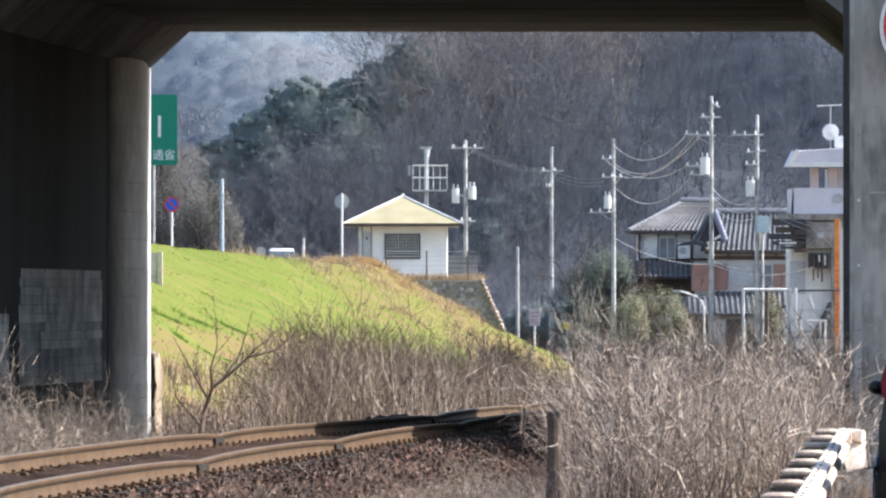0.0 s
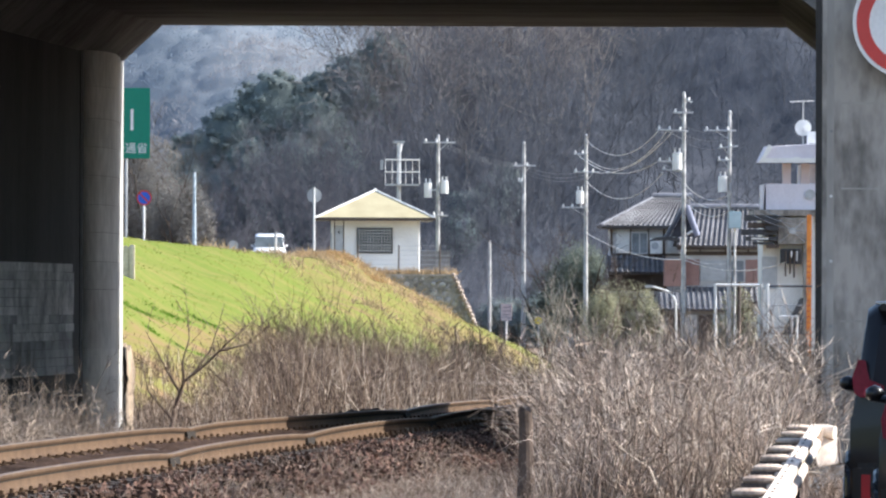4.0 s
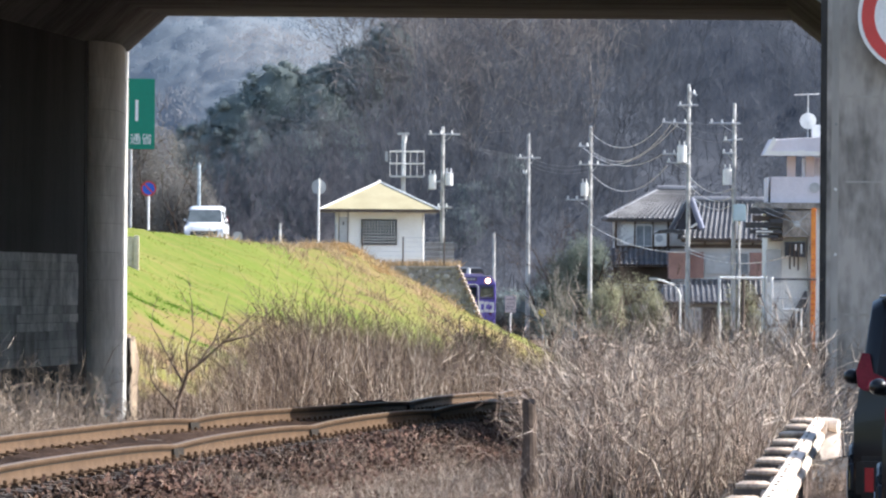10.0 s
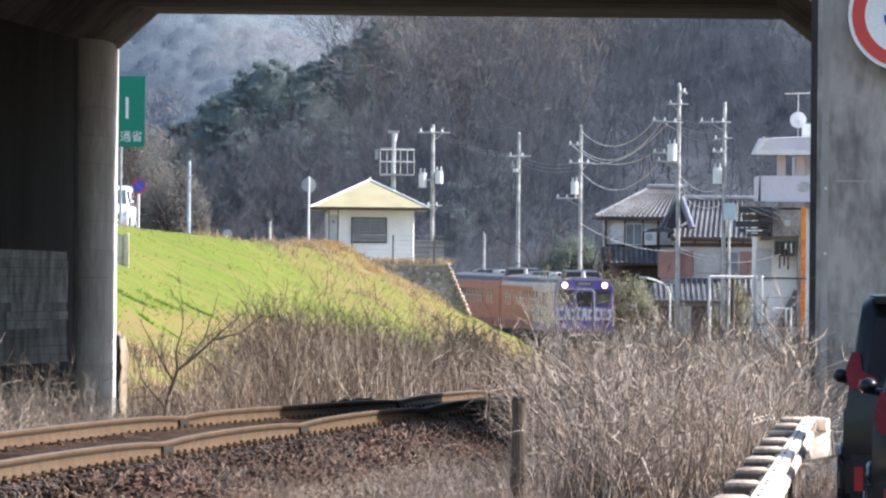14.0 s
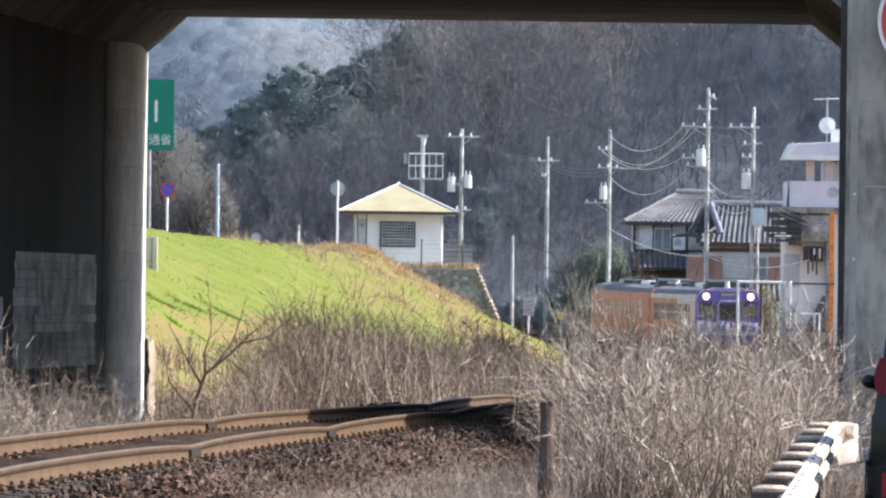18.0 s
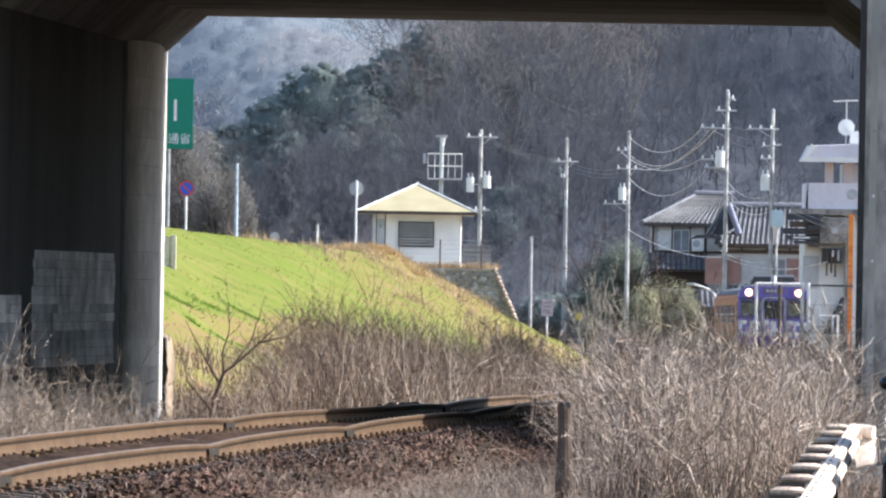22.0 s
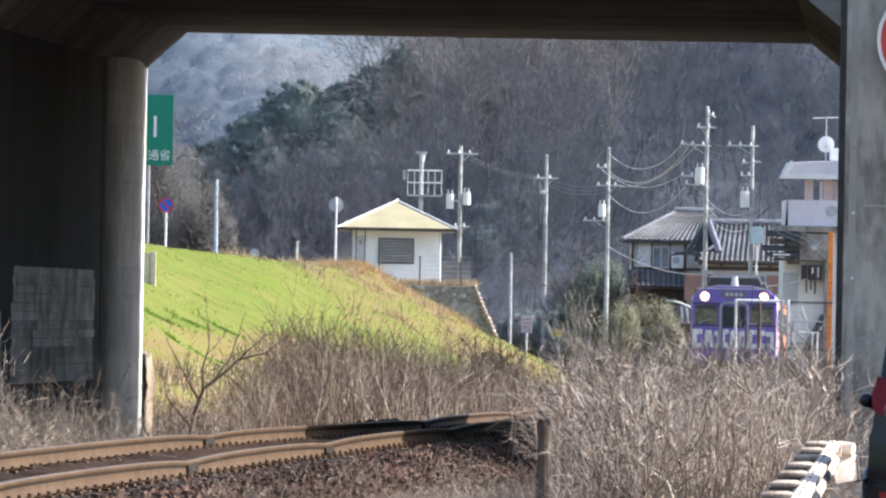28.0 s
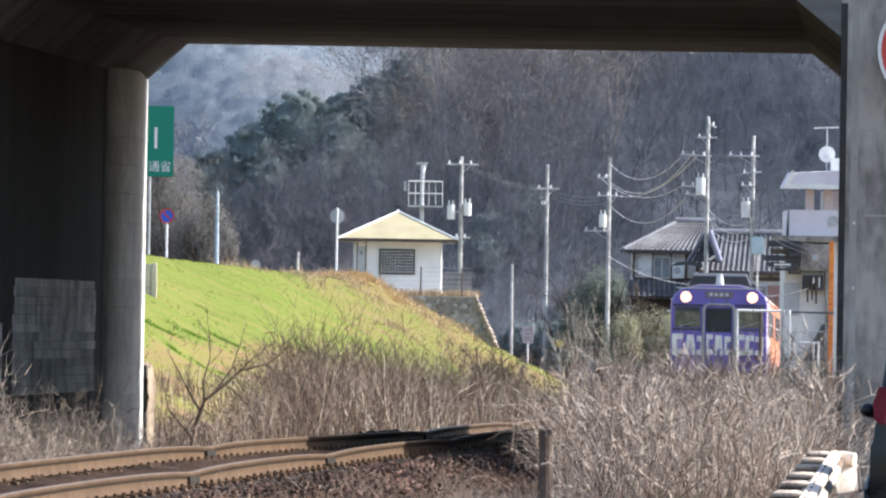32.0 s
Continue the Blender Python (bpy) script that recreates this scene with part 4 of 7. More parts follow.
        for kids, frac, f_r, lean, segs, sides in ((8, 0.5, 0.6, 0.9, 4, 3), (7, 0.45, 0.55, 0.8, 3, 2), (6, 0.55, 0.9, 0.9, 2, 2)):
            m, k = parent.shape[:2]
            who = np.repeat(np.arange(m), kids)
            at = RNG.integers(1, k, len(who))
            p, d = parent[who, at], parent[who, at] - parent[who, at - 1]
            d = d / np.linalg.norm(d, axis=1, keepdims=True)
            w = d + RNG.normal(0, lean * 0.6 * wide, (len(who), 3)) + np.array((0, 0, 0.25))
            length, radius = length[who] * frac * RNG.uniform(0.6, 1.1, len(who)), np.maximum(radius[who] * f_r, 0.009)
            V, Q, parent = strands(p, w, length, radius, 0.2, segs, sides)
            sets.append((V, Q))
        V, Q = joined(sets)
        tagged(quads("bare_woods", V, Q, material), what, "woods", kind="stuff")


bare_woods()


def crown(c, r, n, seed=0, clumps=26):
    """Leaf centres of an uneven crown: clumps of leaves round a lumpy shell."""
    g = np.random.default_rng(seed)
    u = g.normal(0, 1, (clumps, 3))
    u = u / np.linalg.norm(u, axis=1, keepdims=True) * g.uniform(0.45, 1.0, (clumps, 1))
    pts = u[g.integers(0, clumps, n)] + g.normal(0, 0.17, (n, 3))
    far = np.linalg.norm(pts, axis=1, keepdims=True)
    pts = np.where(far > 1, pts / far * g.uniform(0.6, 1.06, (n, 1)), pts)
    return np.asarray(c) + pts * np.asarray(r)


def evergreens():
    g = np.random.default_rng(4)
    centres, radii = [], []
    groups = [(26, 622, 668, -21, -7, 6.0), (12, 640, 668, -9, -2, 6.5), (7, 566, 600, 3, 10, 3.2), (8, 566, 600, -30, -20, 3.0), (9, 546, 560, 9, 15, 3.2)]
    for n, y0, y1, u0, u1, h in groups:
        x, y = hill_spots(n, y0, y1, u0, u1)
        for i in range(n):
            r, hh = g.uniform(1.4, 2.4), h * g.uniform(0.75, 1.1)
            centres.append((x[i], y[i], float(hill_z(x[i], y[i])) + hh * 0.55))
            radii.append((r, r, hh * 0.5))
    for cx, cz, r in ((-10.0, 14.9, 3.4), (-12.6, 13.3, 2.8), (-14.7, 11.9, 2.2), (-7.2, 14.0, 3.2), (-5.0, 11.0, 2.7), (-8.6, 10.6, 3.2), (-14.0, 9.8, 2.2), (-10.8, 9.4, 2.6), (-4.4, 16.9, 2.7), (-2.2, 18.5, 2.6), (-6.6, 16.2, 2.0), (-16.0, 11.6, 1.9), (-15.6, 9.6, 2.2), (-7.0, 15.6, 2.3), (-12.0, 11.0, 2.8)):
        centres.append((cx, 634 - 0.6 * (14 - cz), cz))
        radii.append((r, r, r * 1.1))
    # each tree is a cluster of uneven leafy boughs round a rough core
    n = [int(12 + 9 * r[0] ** 1.8) for r in radii]
    mid, R = np.repeat(np.array(centres), n, 0), np.repeat(np.array(radii), n, 0)
    d = g.normal(0, 1, mid.shape)
    d = d / np.linalg.norm(d, axis=1, keepdims=True) * g.uniform(0.6, 0.86, (len(mid), 1))
    C = mid + d * R
    s = g.uniform(0.3, 0.7, (len(R), 1)) * np.array(((1, 1, 0.7),))
    tagged(quads("evergreen_woods", *joined([lumps(centres, np.array(radii) * 0.72, 10, 16, 0.12, 9), lumps(C, s * 0.55, 4, 6, 0.3, 5)]), EVERGREEN), "evergreen crowns among the bare trees, haze put into their colour", "woods", kind="stuff")
    m = (np.array(radii)[:, 0] ** 2 * 330).astype(int)
    who = np.repeat(np.arange(len(centres)), m)
    e = g.normal(0, 1, (len(who), 3))
    e = e / np.linalg.norm(e, axis=1, keepdims=True)
    more = np.array(centres)[who] + e * np.array(radii)[who] * g.uniform(0.66, 0.94, (len(who), 1))
    tagged(quads("hazed_evergreen_leaves", *leaves(more, g.uniform(0.05, 0.12, len(more)), e, 0.3), EVERGREEN), "loose dark leaves round the evergreen crowns", "woods", kind="stuff")
    who = np.repeat(np.arange(len(C)), 62)
    d = g.normal(0, 1, (len(who), 3))
    d = d / np.linalg.norm(d, axis=1, keepdims=True)
    pts = C[who] + d * s[who] * g.uniform(0.45, 1.2, (len(who), 1))
    tagged(quads("hazed_evergreen_leaves", *leaves(pts, g.uniform(0.05, 0.12, len(pts)), pts - mid[who] + d, 0.28), EVERGREEN), "dense dark leaves of the evergreen crowns", "woods", kind="stuff")


evergreens()


# ---- stems, reeds and grass ----
def scatter(n, y0, y1, fx0, fx1):
    y = RNG.uniform(y0, y1, n)
    x = fx0(y) + (fx1(y) - fx0(y)) * RNG.uniform(0, 1, n)
    return x, y


def thicket(name, x, y, height, radius, material, label, twigs=4, lean=0.22, k=5, sides=3, curl=0.12):
    b = np.stack((x, y, ground_z(x, y) - 0.05), -1)
    V, Q, line = strands(b, up(len(x), lean), height, radius, curl, k, sides)
    sets = [(V, Q)]
    if twigs:
        who = np.repeat(np.arange(len(x)), twigs)
        at = RNG.integers(1, k, len(who))
        w = (line[who, at] - line[who, at - 1])
        w = w / np.linalg.norm(w, axis=1, keepdims=True) + RNG.normal(0, 0.6, (len(who), 3))
        V, Q, _ = strands(line[who, at], w, np.broadcast_to(height, len(x))[who] * RNG.uniform(0.12, 0.35, len(who)), np.broadcast_to(radius, len(x))[who] * 0.55, 0.25, 3, 2)
        sets.append((V, Q))
    V, Q = joined(sets)
    return tagged(quads(name, V, Q, material), label, "shrubs", kind="stuff")


def brush(name, x, y, height, radius, material, label, stems=3, kids=(7, 5), lean=0.3, curl=0.22, bias=(0, 0, 0)):
    """Leafless shrubs that fork twice: crooked stems, branches and fine flat twigs."""
    x, y, height = (np.repeat(v, stems) for v in (x, y, np.broadcast_to(height, len(x))))
    x = x + RNG.normal(0, 0.08, len(x))
    height = height * RNG.uniform(0.7, 1.0, len(x))
    b = np.stack((x, y, ground_z(x, y) - 0.05), -1)
    V, Q, line = strands(b, up(len(x), lean) + np.array(bias), height, radius, curl * 0.7, 6, 3)
    sets, length, r = [(V, Q)], height, np.full(len(x), radius)
    for i, n in enumerate(kids):
        who = np.repeat(np.arange(len(line)), n)
        at = RNG.integers(1, line.shape[1], len(who))
        w = line[who, at] - line[who, at - 1]
        w = w / np.linalg.norm(w, axis=1, keepdims=True) + RNG.normal(0, 0.55, (len(who), 3)) + np.array((0, 0, 0.15))
        length, r = length[who] * RNG.uniform(0.22, 0.5, len(who)), r[who] * 0.62
        V, Q, line = strands(line[who, at], w, length, r, curl, 4 if i == 0 else 2, 2)
        sets.append((V, Q))
    return tagged(quads(name, *joined(sets), material), label, "shrubs", kind="stuff")


def clumpy(x, y, scale=1.1):
    """A patchy factor round 1, so that growth stands in tufts."""
    return 1 + 0.3 * np.sin(x * 2.1 * scale + np.sin(y * 0.33)) * np.sin(y * 0.45 * scale + x) + 0.15 * np.sin(x * 5.3 + y)


def verge_height(x, y):
    return 1.55 - 0.0042 * (y - 100) - ground_z(x, y)


def plants():
    # thicket between track and guardrail
    fx0, fx1 = (lambda y: np.maximum(0.0137 * y, track_x(y) + 1.9)), (lambda y: np.minimum(kerb_x(y) - 0.15, np.where(y < Y0, 0.0415 * y, 99)))
    x, y = scatter(3300, 82, 137, fx0, fx1)
    h = np.clip(verge_height(x, y), 0.4, 3) * RNG.uniform(0.45, 0.95, len(x)) * clumpy(x, y) ** 0.5
    thicket("dry_thicket", x, y, h, 0.007, STEM, "tangled leafless brown shrubs beside the track", 6, 0.22, curl=0.18)
    inner = lambda y: fx0(y) + 0.32
    x, y = scatter(640, 84, 136, inner, fx1)
    h = np.clip(verge_height(x, y), 0.4, 3) * RNG.uniform(0.6, 1.02, len(x)) * clumpy(x, y) ** 0.5
    brush("crooked_shrubs", x, y, h, 0.0095, STEM_MID, "crooked grey-brown winter shrubs beside the track", 3, (7, 5), 0.3, 0.25, (0.06, 0, 0))
    x, y = scatter(270, 83, 130, lambda y: fx0(y) + 0.5, fx1)
    h = np.clip(verge_height(x, y), 0.4, 3) * RNG.uniform(0.55, 1.1, len(x))
    brush("pale_stems", x, y, h, 0.011, STEM_PALE, "pale dead stems in the shrubs", 2, (5, 3), 0.45, 0.3, (0.08, 0, 0))
    x, y = scatter(80, 84, 112, lambda y: fx0(y) + 0.1, lambda y: fx0(y) + 0.9)
    brush("dark_canes", x, y, np.clip(verge_height(x, y), 0.4, 3) * RNG.uniform(0.45, 0.85, len(x)), 0.008, STEM_DARK, "dark crooked canes at the thicket's end", 3, (6, 4), 0.14, 0.22, (0.12, 0, 0))
    x, y = scatter(1500, 74, 92, lambda y: track_x(y) + 2.2, lambda y: np.maximum(0.0127 * y, track_x(y) + 2.4) + 0.2)
    thicket("low_weeds", x, y, RNG.uniform(0.08, 0.32, len(x)) * np.clip((x - track_x(y) - 1.6) / 2.0, 0.3, 1.2), 0.005, REED, "low dry weeds by the ballast", 4, 0.6)
    n = 9000
    y = RNG.uniform(58, 118, n)
    x = track_x(y) + RNG.uniform(1.2, 4.6, n)
    k = x < kerb_x(y) - 0.3
    b = np.stack((x, y, ground_z(x, y) - 0.01), -1)[k]
    V, Q = blades(b, up(len(b), 0.9), RNG.uniform(0.05, 0.25, len(b)), 0.006, 0.6)
    tagged(quads("ballast_grass", V, Q, REED), "flattened dead grass on the ballast shoulder", "grass", kind="stuff")
    n = 5200
    y = RNG.uniform(76, 106, n)
    x = track_x(y) + 1.5 + 1.9 * RNG.uniform(0, 1, n) ** 0.8
    keep = (np.sin(x * 3.1 + y * 0.4) + np.sin(y * 0.9 - x) + RNG.normal(0, 0.5, n) > 0.0) & (x < 0.0122 * y)
    x, y = x[keep], y[keep]
    thicket("shoulder_weeds", x, y, RNG.uniform(0.06, 0.3, len(x)) * np.clip(1.6 - (y - 76) / 40, 0.8, 1.6), 0.0035, STEM_WARM, "wispy tan weeds along the ballast shoulder", 5, 0.5, curl=0.25)
    x, y = scatter(1500, 75, 92, lambda y: track_x(y) + 2.1, lambda y: np.maximum(0.0128 * y, track_x(y) + 2.5) + 0.15)
    thicket("wispy_weeds", x, y, RNG.uniform(0.1, 0.36, len(x)) * np.clip((x - track_x(y) - 1.5) / 1.6, 0.3, 1.2), 0.0035, STEM_MID, "pale wispy weeds round the stump", 5, 0.5, curl=0.25)
    x, y = scatter(1900, 79, 96, lambda y: track_x(y) + 2.1, lambda y: np.minimum(track_x(y) + 3.6, 0.0128 * y))
    k = np.sin(x * 2.3 + y * 0.5) + np.sin(y * 0.7 - x * 1.7) + RNG.normal(0, 0.5, len(x)) > -0.1
    thicket("pale_wisps", x[k], y[k], RNG.uniform(0.08, 0.34, k.sum()), 0.003, STEM_PALE, "pale wispy dead grass over the ballast shoulder", 4, 0.45, curl=0.25)
    x, y = RNG.uniform(0.9, 1.25, 9), RNG.uniform(77, 79.5, 9)
    brush("stump_canes", x, y, RNG.uniform(0.45, 0.9, 9), 0.005, STEM_MID, "thin canes grown up round the stump", 2, (5, 3), 0.2, 0.2)
    y = RNG.uniform(66, 90, 700)
    x = kerb_x(y) + RNG.uniform(-0.1, 0.2, 700)
    thicket("kerb_weeds", x, y, RNG.uniform(0.1, 0.4, 700), 0.005, REED, "dry weeds along the foot of the guardrail", 4, 0.5, curl=0.2)
    # reeds at the levee foot
    x, y = scatter(7000, 132, 235, lambda y: np.interp(y, _ey, _ex) - 2.4, lambda y: track_x(y) - 2.4)
    tall = lambda x, y: np.clip(1.15 - (y - 132) / 230, 0.65, 1.2) * np.clip((x / y * 1000 + 29) / 13, 0.4, 1.1)
    thicket("reed_bank", x, y, RNG.uniform(0.55, 1.6, len(x)) * clumpy(x, y) ** 0.6 * tall(x, y), 0.0075, REED_DARK, "dry brown reeds and brambles at the foot of the levee", 4, 0.16, curl=0.12)
    x, y = scatter(330, 138, 222, lambda y: np.interp(y, _ey, _ex) - 3.0, lambda y: track_x(y) - 3.0)
    k = x / y * 1000 > -21
    brush("bramble_canes", x[k], y[k], RNG.uniform(1.0, 1.95, k.sum()) * tall(x[k], y[k]), 0.0085, STEM_DARK, "thin crooked dark bramble canes", 3, (6, 4), 0.3, 0.25)
    x, y = scatter(1600, 134, 225, lambda y: np.interp(y, _ey, _ex) - 2.4, lambda y: track_x(y) - 2.4)
    thicket("pale_reeds", x, y, RNG.uniform(0.5, 1.45, len(x)) * tall(x, y), 0.008, STEM_PALE, "pale dead reed stems at the foot of the levee", 3, 0.22, curl=0.18)
    # weeds by the abutment
    x, y = scatter(2400, 76, 122, lambda y: wall_left(np.maximum(y, Y0 - 3)) + 0.05, lambda y: track_x(y) - 1.8)
    thicket("abutment_weeds", x, y, RNG.uniform(0.12, 0.6, len(x)), 0.006, REED, "dry weeds at the base of the abutment", 5, 0.6, curl=0.25)
    x, y = scatter(2200, 92, 105, lambda y: wall_left(Y0) - 0.4 + 0 * y, lambda y: track_x(y) - 1.7)
    thicket("verge_weeds", x, y, RNG.uniform(0.2, 0.75, len(x)) * clumpy(x, y), 0.006, STEM_WARM, "sunlit dry weeds before the abutment", 5, 0.5, curl=0.25)
    x, y = scatter(210, 84, 112, lambda y: -0.0505 * y, lambda y: np.minimum(track_x(y) - 1.6, -0.034 * y))
    brush("arching_canes", x, y, RNG.uniform(0.5, 1.25, len(x)), 0.006, STEM_WARM, "crooked arching canes by the abutment", 2, (5, 4), 0.55, 0.33)
    x, y = scatter(16, 96, 104, lambda y: -0.0535 * y, lambda y: -0.0468 * y)
    brush("wall_foot_shrubs", x, y, RNG.uniform(0.8, 1.7, len(x)) * np.clip((-0.0452 * y - x) / 0.45, 0.55, 1), 0.007, STEM_MID, "tall pale twiggy shrubs before the abutment", 3, (6, 4), 0.2, 0.22)
    x, y = scatter(34, 92, 105, lambda y: -0.047 * y, lambda y: -0.0325 * y)
    brush("pale_canes", x, y, RNG.uniform(0.4, 1.0, len(x)), 0.006, STEM_MID, "pale forked canes before the abutment", 2, (5, 4), 0.5, 0.3)
    # rough tufts along the levee's crest
    n = 11000
    y = RNG.uniform(268, 405, n)
    x = RNG.uniform(-7.2, 1.5, n)
    patch = np.sin(x * 2.6 + y * 0.11) + np.sin(y * 0.21 - x * 1.3) + RNG.normal(0, 0.45, n)
    k = patch > 0.1
    b = np.stack((x, y, ground_z(x, y) - 0.02), -1)[k]
    V, Q = blades(b, up(len(b), 0.6), RNG.uniform(0.1, 0.34, len(b)) * np.clip(patch[k], 0.5, 1.5), 0.018)
    tagged(quads("crest_tufts", V, Q, BLADE_TAN), "rough tan grass tufts along the levee's crest", "grass", kind="stuff")
    # tussocks: mounds of straw that break the crest's line
    g = np.random.default_rng(21)
    c = np.stack((g.uniform(-6.4, -1.2, 46), g.uniform(322, 372, 46)), -1)
    c = np.repeat(c, 90, 0) + g.normal(0, 0.16, (46 * 90, 2))
    b = np.stack((c[:, 0], c[:, 1], ground_z(c[:, 0], c[:, 1]) - 0.02), -1)
    V, Q = blades(b, up(len(b), 0.9), g.uniform(0.12, 0.42, len(b)), 0.014, 0.7)
    tagged(quads("straw_tussocks", V, Q, BLADE_RUST), "rusty straw tussocks on the levee's crest", "grass", kind="stuff")
    # grass on the levee
    n = 110000
    y = RNG.uniform(190, 430, n)
    x = np.interp(y, _ey, _ex) - RNG.uniform(0.3, 10.4, n)
    lift = (np.interp(y, _ey, _ex) - x) / 10
    green = (y < np.clip(273 - 12 * (x + 4.5), 246, 276) + 5 * np.sin(x * 1.7) + RNG.normal(0, 6, n)) & ((lift > 0.5) | (y > 236) | (np.abs(y - 199) < 2))
    patch = np.sin(x * 1.9 + y * 0.17) + np.sin(y * 0.31 - x * 2.4) + RNG.normal(0, 0.6, n)
    b = np.stack((x, y, ground_z(x, y) - 0.02), -1)
    some = RNG.uniform(0, 1, n)
    for name, k, m, lab, h in (("green_grass", green & (some < 0.2), BLADE_GREEN, "short bright green grass on the levee", 0.07),
                               ("dark_grass", (lift > 0.05) & (y < 330) & (patch > 0.9) & (some > 0.92) & (green | (y > 262)), BLADE_DEEP, "darker green tufts in the levee's grass", 0.05),
                               ("dry_grass", ~green & (patch > -0.6) & (some < 0.2), BLADE_DRY, "dry straw-coloured grass on the levee", 0.12)):
        V, Q = blades(b[k], up(int(k.sum()), 0.6), RNG.uniform(0.3, 1.0, int(k.sum())) * h, 0.014)
        tagged(quads(name, V, Q, m), lab, "grass", kind="stuff")
    spots = [(-6.36, 204.5, 0.36, 600), (-5.8, 209, 0.3, 420), (-5.1, 214.2, 0.34, 420), (-5.7, 197.6, 0.12, 140), (-5.2, 199, 0.12, 140), (-4.7, 200.2, 0.12, 130), (-5.9, 226, 0.15, 120), (1.3, 262, 0.4, 420), (2.0, 268, 0.35, 350), (0.4, 258, 0.35, 300)]
    c = np.concatenate([np.array((px, py)) + g.normal(0, 1, (m, 2)) * (r, r * 2.2) for px, py, r, m in spots])
    b = np.stack((c[:, 0], c[:, 1], ground_z(c[:, 0], c[:, 1]) - 0.02), -1)
    V, Q = blades(b, up(len(b), 0.5), g.uniform(0.04, 0.09, len(b)), 0.014, 0.4)
    tagged(quads("lush_tufts", V, Q, BLADE_LUSH), "lush dark green tufts on the levee slope", "grass", kind="stuff")


plants()


# ---- guardrail and signs by the road ----
def guardrail():
    g = thing("guardrail", pose(float(kerb_x(84)) - 0.07, 84, 0.04, 0, 0, -3.2), "white steel guardrail with bolted beam on round posts beside the road", "guardrail")
    prof = [(-0.03, 0.6), (0.04, 0.62), (0.04, 0.66), (0.01, 0.69), (0.01, 0.73), (0.04, 0.76), (0.04, 0.8), (-0.03, 0.82)]
    off = lambda y: -0.0032 * y
    for k in range(12):
        y0, y1 = -4.0 * k - 4.0, -4.0 * k - 0.01
        pts = prof + [(x - 0.02, z) for x, z in prof[::-1]]
        part("beam", loft([[(x + off(y), y, z) for x, z in pts] for y in (y0, y1)]), BEAM, g)
        for b in range(3):
            y = y1 - 0.5 - (0.5, 1.3, 2.9)[b]
            part("bolt_slot", box(off(y) - 0.024, off(y) - 0.002, y - 0.14, y, 0.817, 0.823, 0.002), SLEEPER, g, "dark bolt slot")
            part("bolt", rod((off(y) + 0.05, y, 0.78 if b % 2 else 0.64), (off(y) + 0.055, y, 0.78 if b % 2 else 0.64), 0.014, n=6), RUST, g)
        for q in (1.0,):
            y = y1 - 0.6 - q
            p = part("post", rod((-0.13 + off(y), y, -0.2), (-0.13 + off(y), y, 0.77), 0.075, n=14), POST_SHADED, g, "round post, its shaded side put into a dark colour")
            part("post_cap", loft([[(-0.15 + off(y) + 0.115 * s * math.cos(a), y + 0.07 * s * math.sin(a), z) for a in np.linspace(0, 2 * math.pi, 14, endpoint=False)] for s, z in ((0.86, 0.785), (1, 0.797), (1, 0.815), (0.6, 0.834))]), POST_CAP, p, "rounded cap block, painted pale as if lit")
            # dark block added to paint the shade between the caps
            part("shade_block", loft([[(-0.16 + off(y) + 0.115 * math.cos(a), y + 0.09 * math.sin(a), z) for a in np.linspace(0, 2 * math.pi, 12, endpoint=False)] for z in (0.62, 0.784)]), DARK_WOOD, p, "dark block standing in for the shaded post under the cap")
            part("bracket", box(-0.11 + off(y), -0.03 + off(y), y - 0.1, y + 0.1, 0.62, 0.78, 0.01), BEAM, p)
    bm = rod((-0.02, 0.04, 0.76), (0.17, -0.02, 0.74), 0.062, n=16)
    box(-0.04, 0.06, -0.3, 0.02, 0.66, 0.8, 0.01, bm)
    part("end_sleeve", bm, BEAM, g, "rounded white end sleeve")
    part("end_band", rod((0.0, 0.035, 0.757), (0.025, 0.027, 0.755), 0.067, n=16), DARK_WOOD, g, "rusty band on the end sleeve")
    bm = bmesh.new()
    loft([[(-0.06, 0.0 + d, 0.7 + d), (0.2, 0.0 + d, 0.68 + d), (0.22, -0.22 + d, 0.46 + d), (0.02, -0.26 + d, 0.42 + d)] for d in (0.0, 0.014)], bm)
    part("end_plate", bm, BEAM, g, "flared white end plate")
    part("plate_fold", rod((0.205, 0.0, 0.68), (0.225, -0.22, 0.46), 0.012, n=6), DARK_WOOD, g)


guardrail()


def sign_text(text, size, material, parent, m, depth=0.004):
    cu = bpy.data.curves.new("lettering", "FONT")
    cu.body, cu.size, cu.extrude, cu.align_x, cu.align_y = text, size, depth, "CENTER", "CENTER"
    tmp = bpy.data.objects.new("tmp", cu)
    scene.collection.objects.link(tmp)
    bpy.context.view_layer.update()
    me = bpy.data.meshes.new_from_object(tmp.evaluated_get(bpy.context.evaluated_depsgraph_get()))
    bpy.data.objects.remove(tmp)
    me.materials.clear()
    me.materials.append(material)
    ob = new("lettering", me)
    ob.matrix_basis = m
    ob.parent = parent
    return ob


def height_sign():
    x, y, z = (5.815, 106.9, 5.289)
    s = thing("height_limit_sign", pose(x, y, z), "round white sign with red rim and blue figures on the pier", "road sign")
    part("plate", disc(0, 0, 0, 0.66, 0.03, 48), WHITE, s)
    bm = bmesh.new()
    loft([[(r * math.cos(a), yy, r * math.sin(a)) for r, yy in ((0.616, -0.006), (0.464, -0.006), (0.464, 0.0), (0.616, 0.0))] for a in np.linspace(0, 2 * math.pi, 49)], bm, caps=False)
    part("rim", bm, SIGN_RED, s, "red rim")
    for cx in (-0.1, 0.26):
        bm = bmesh.new()
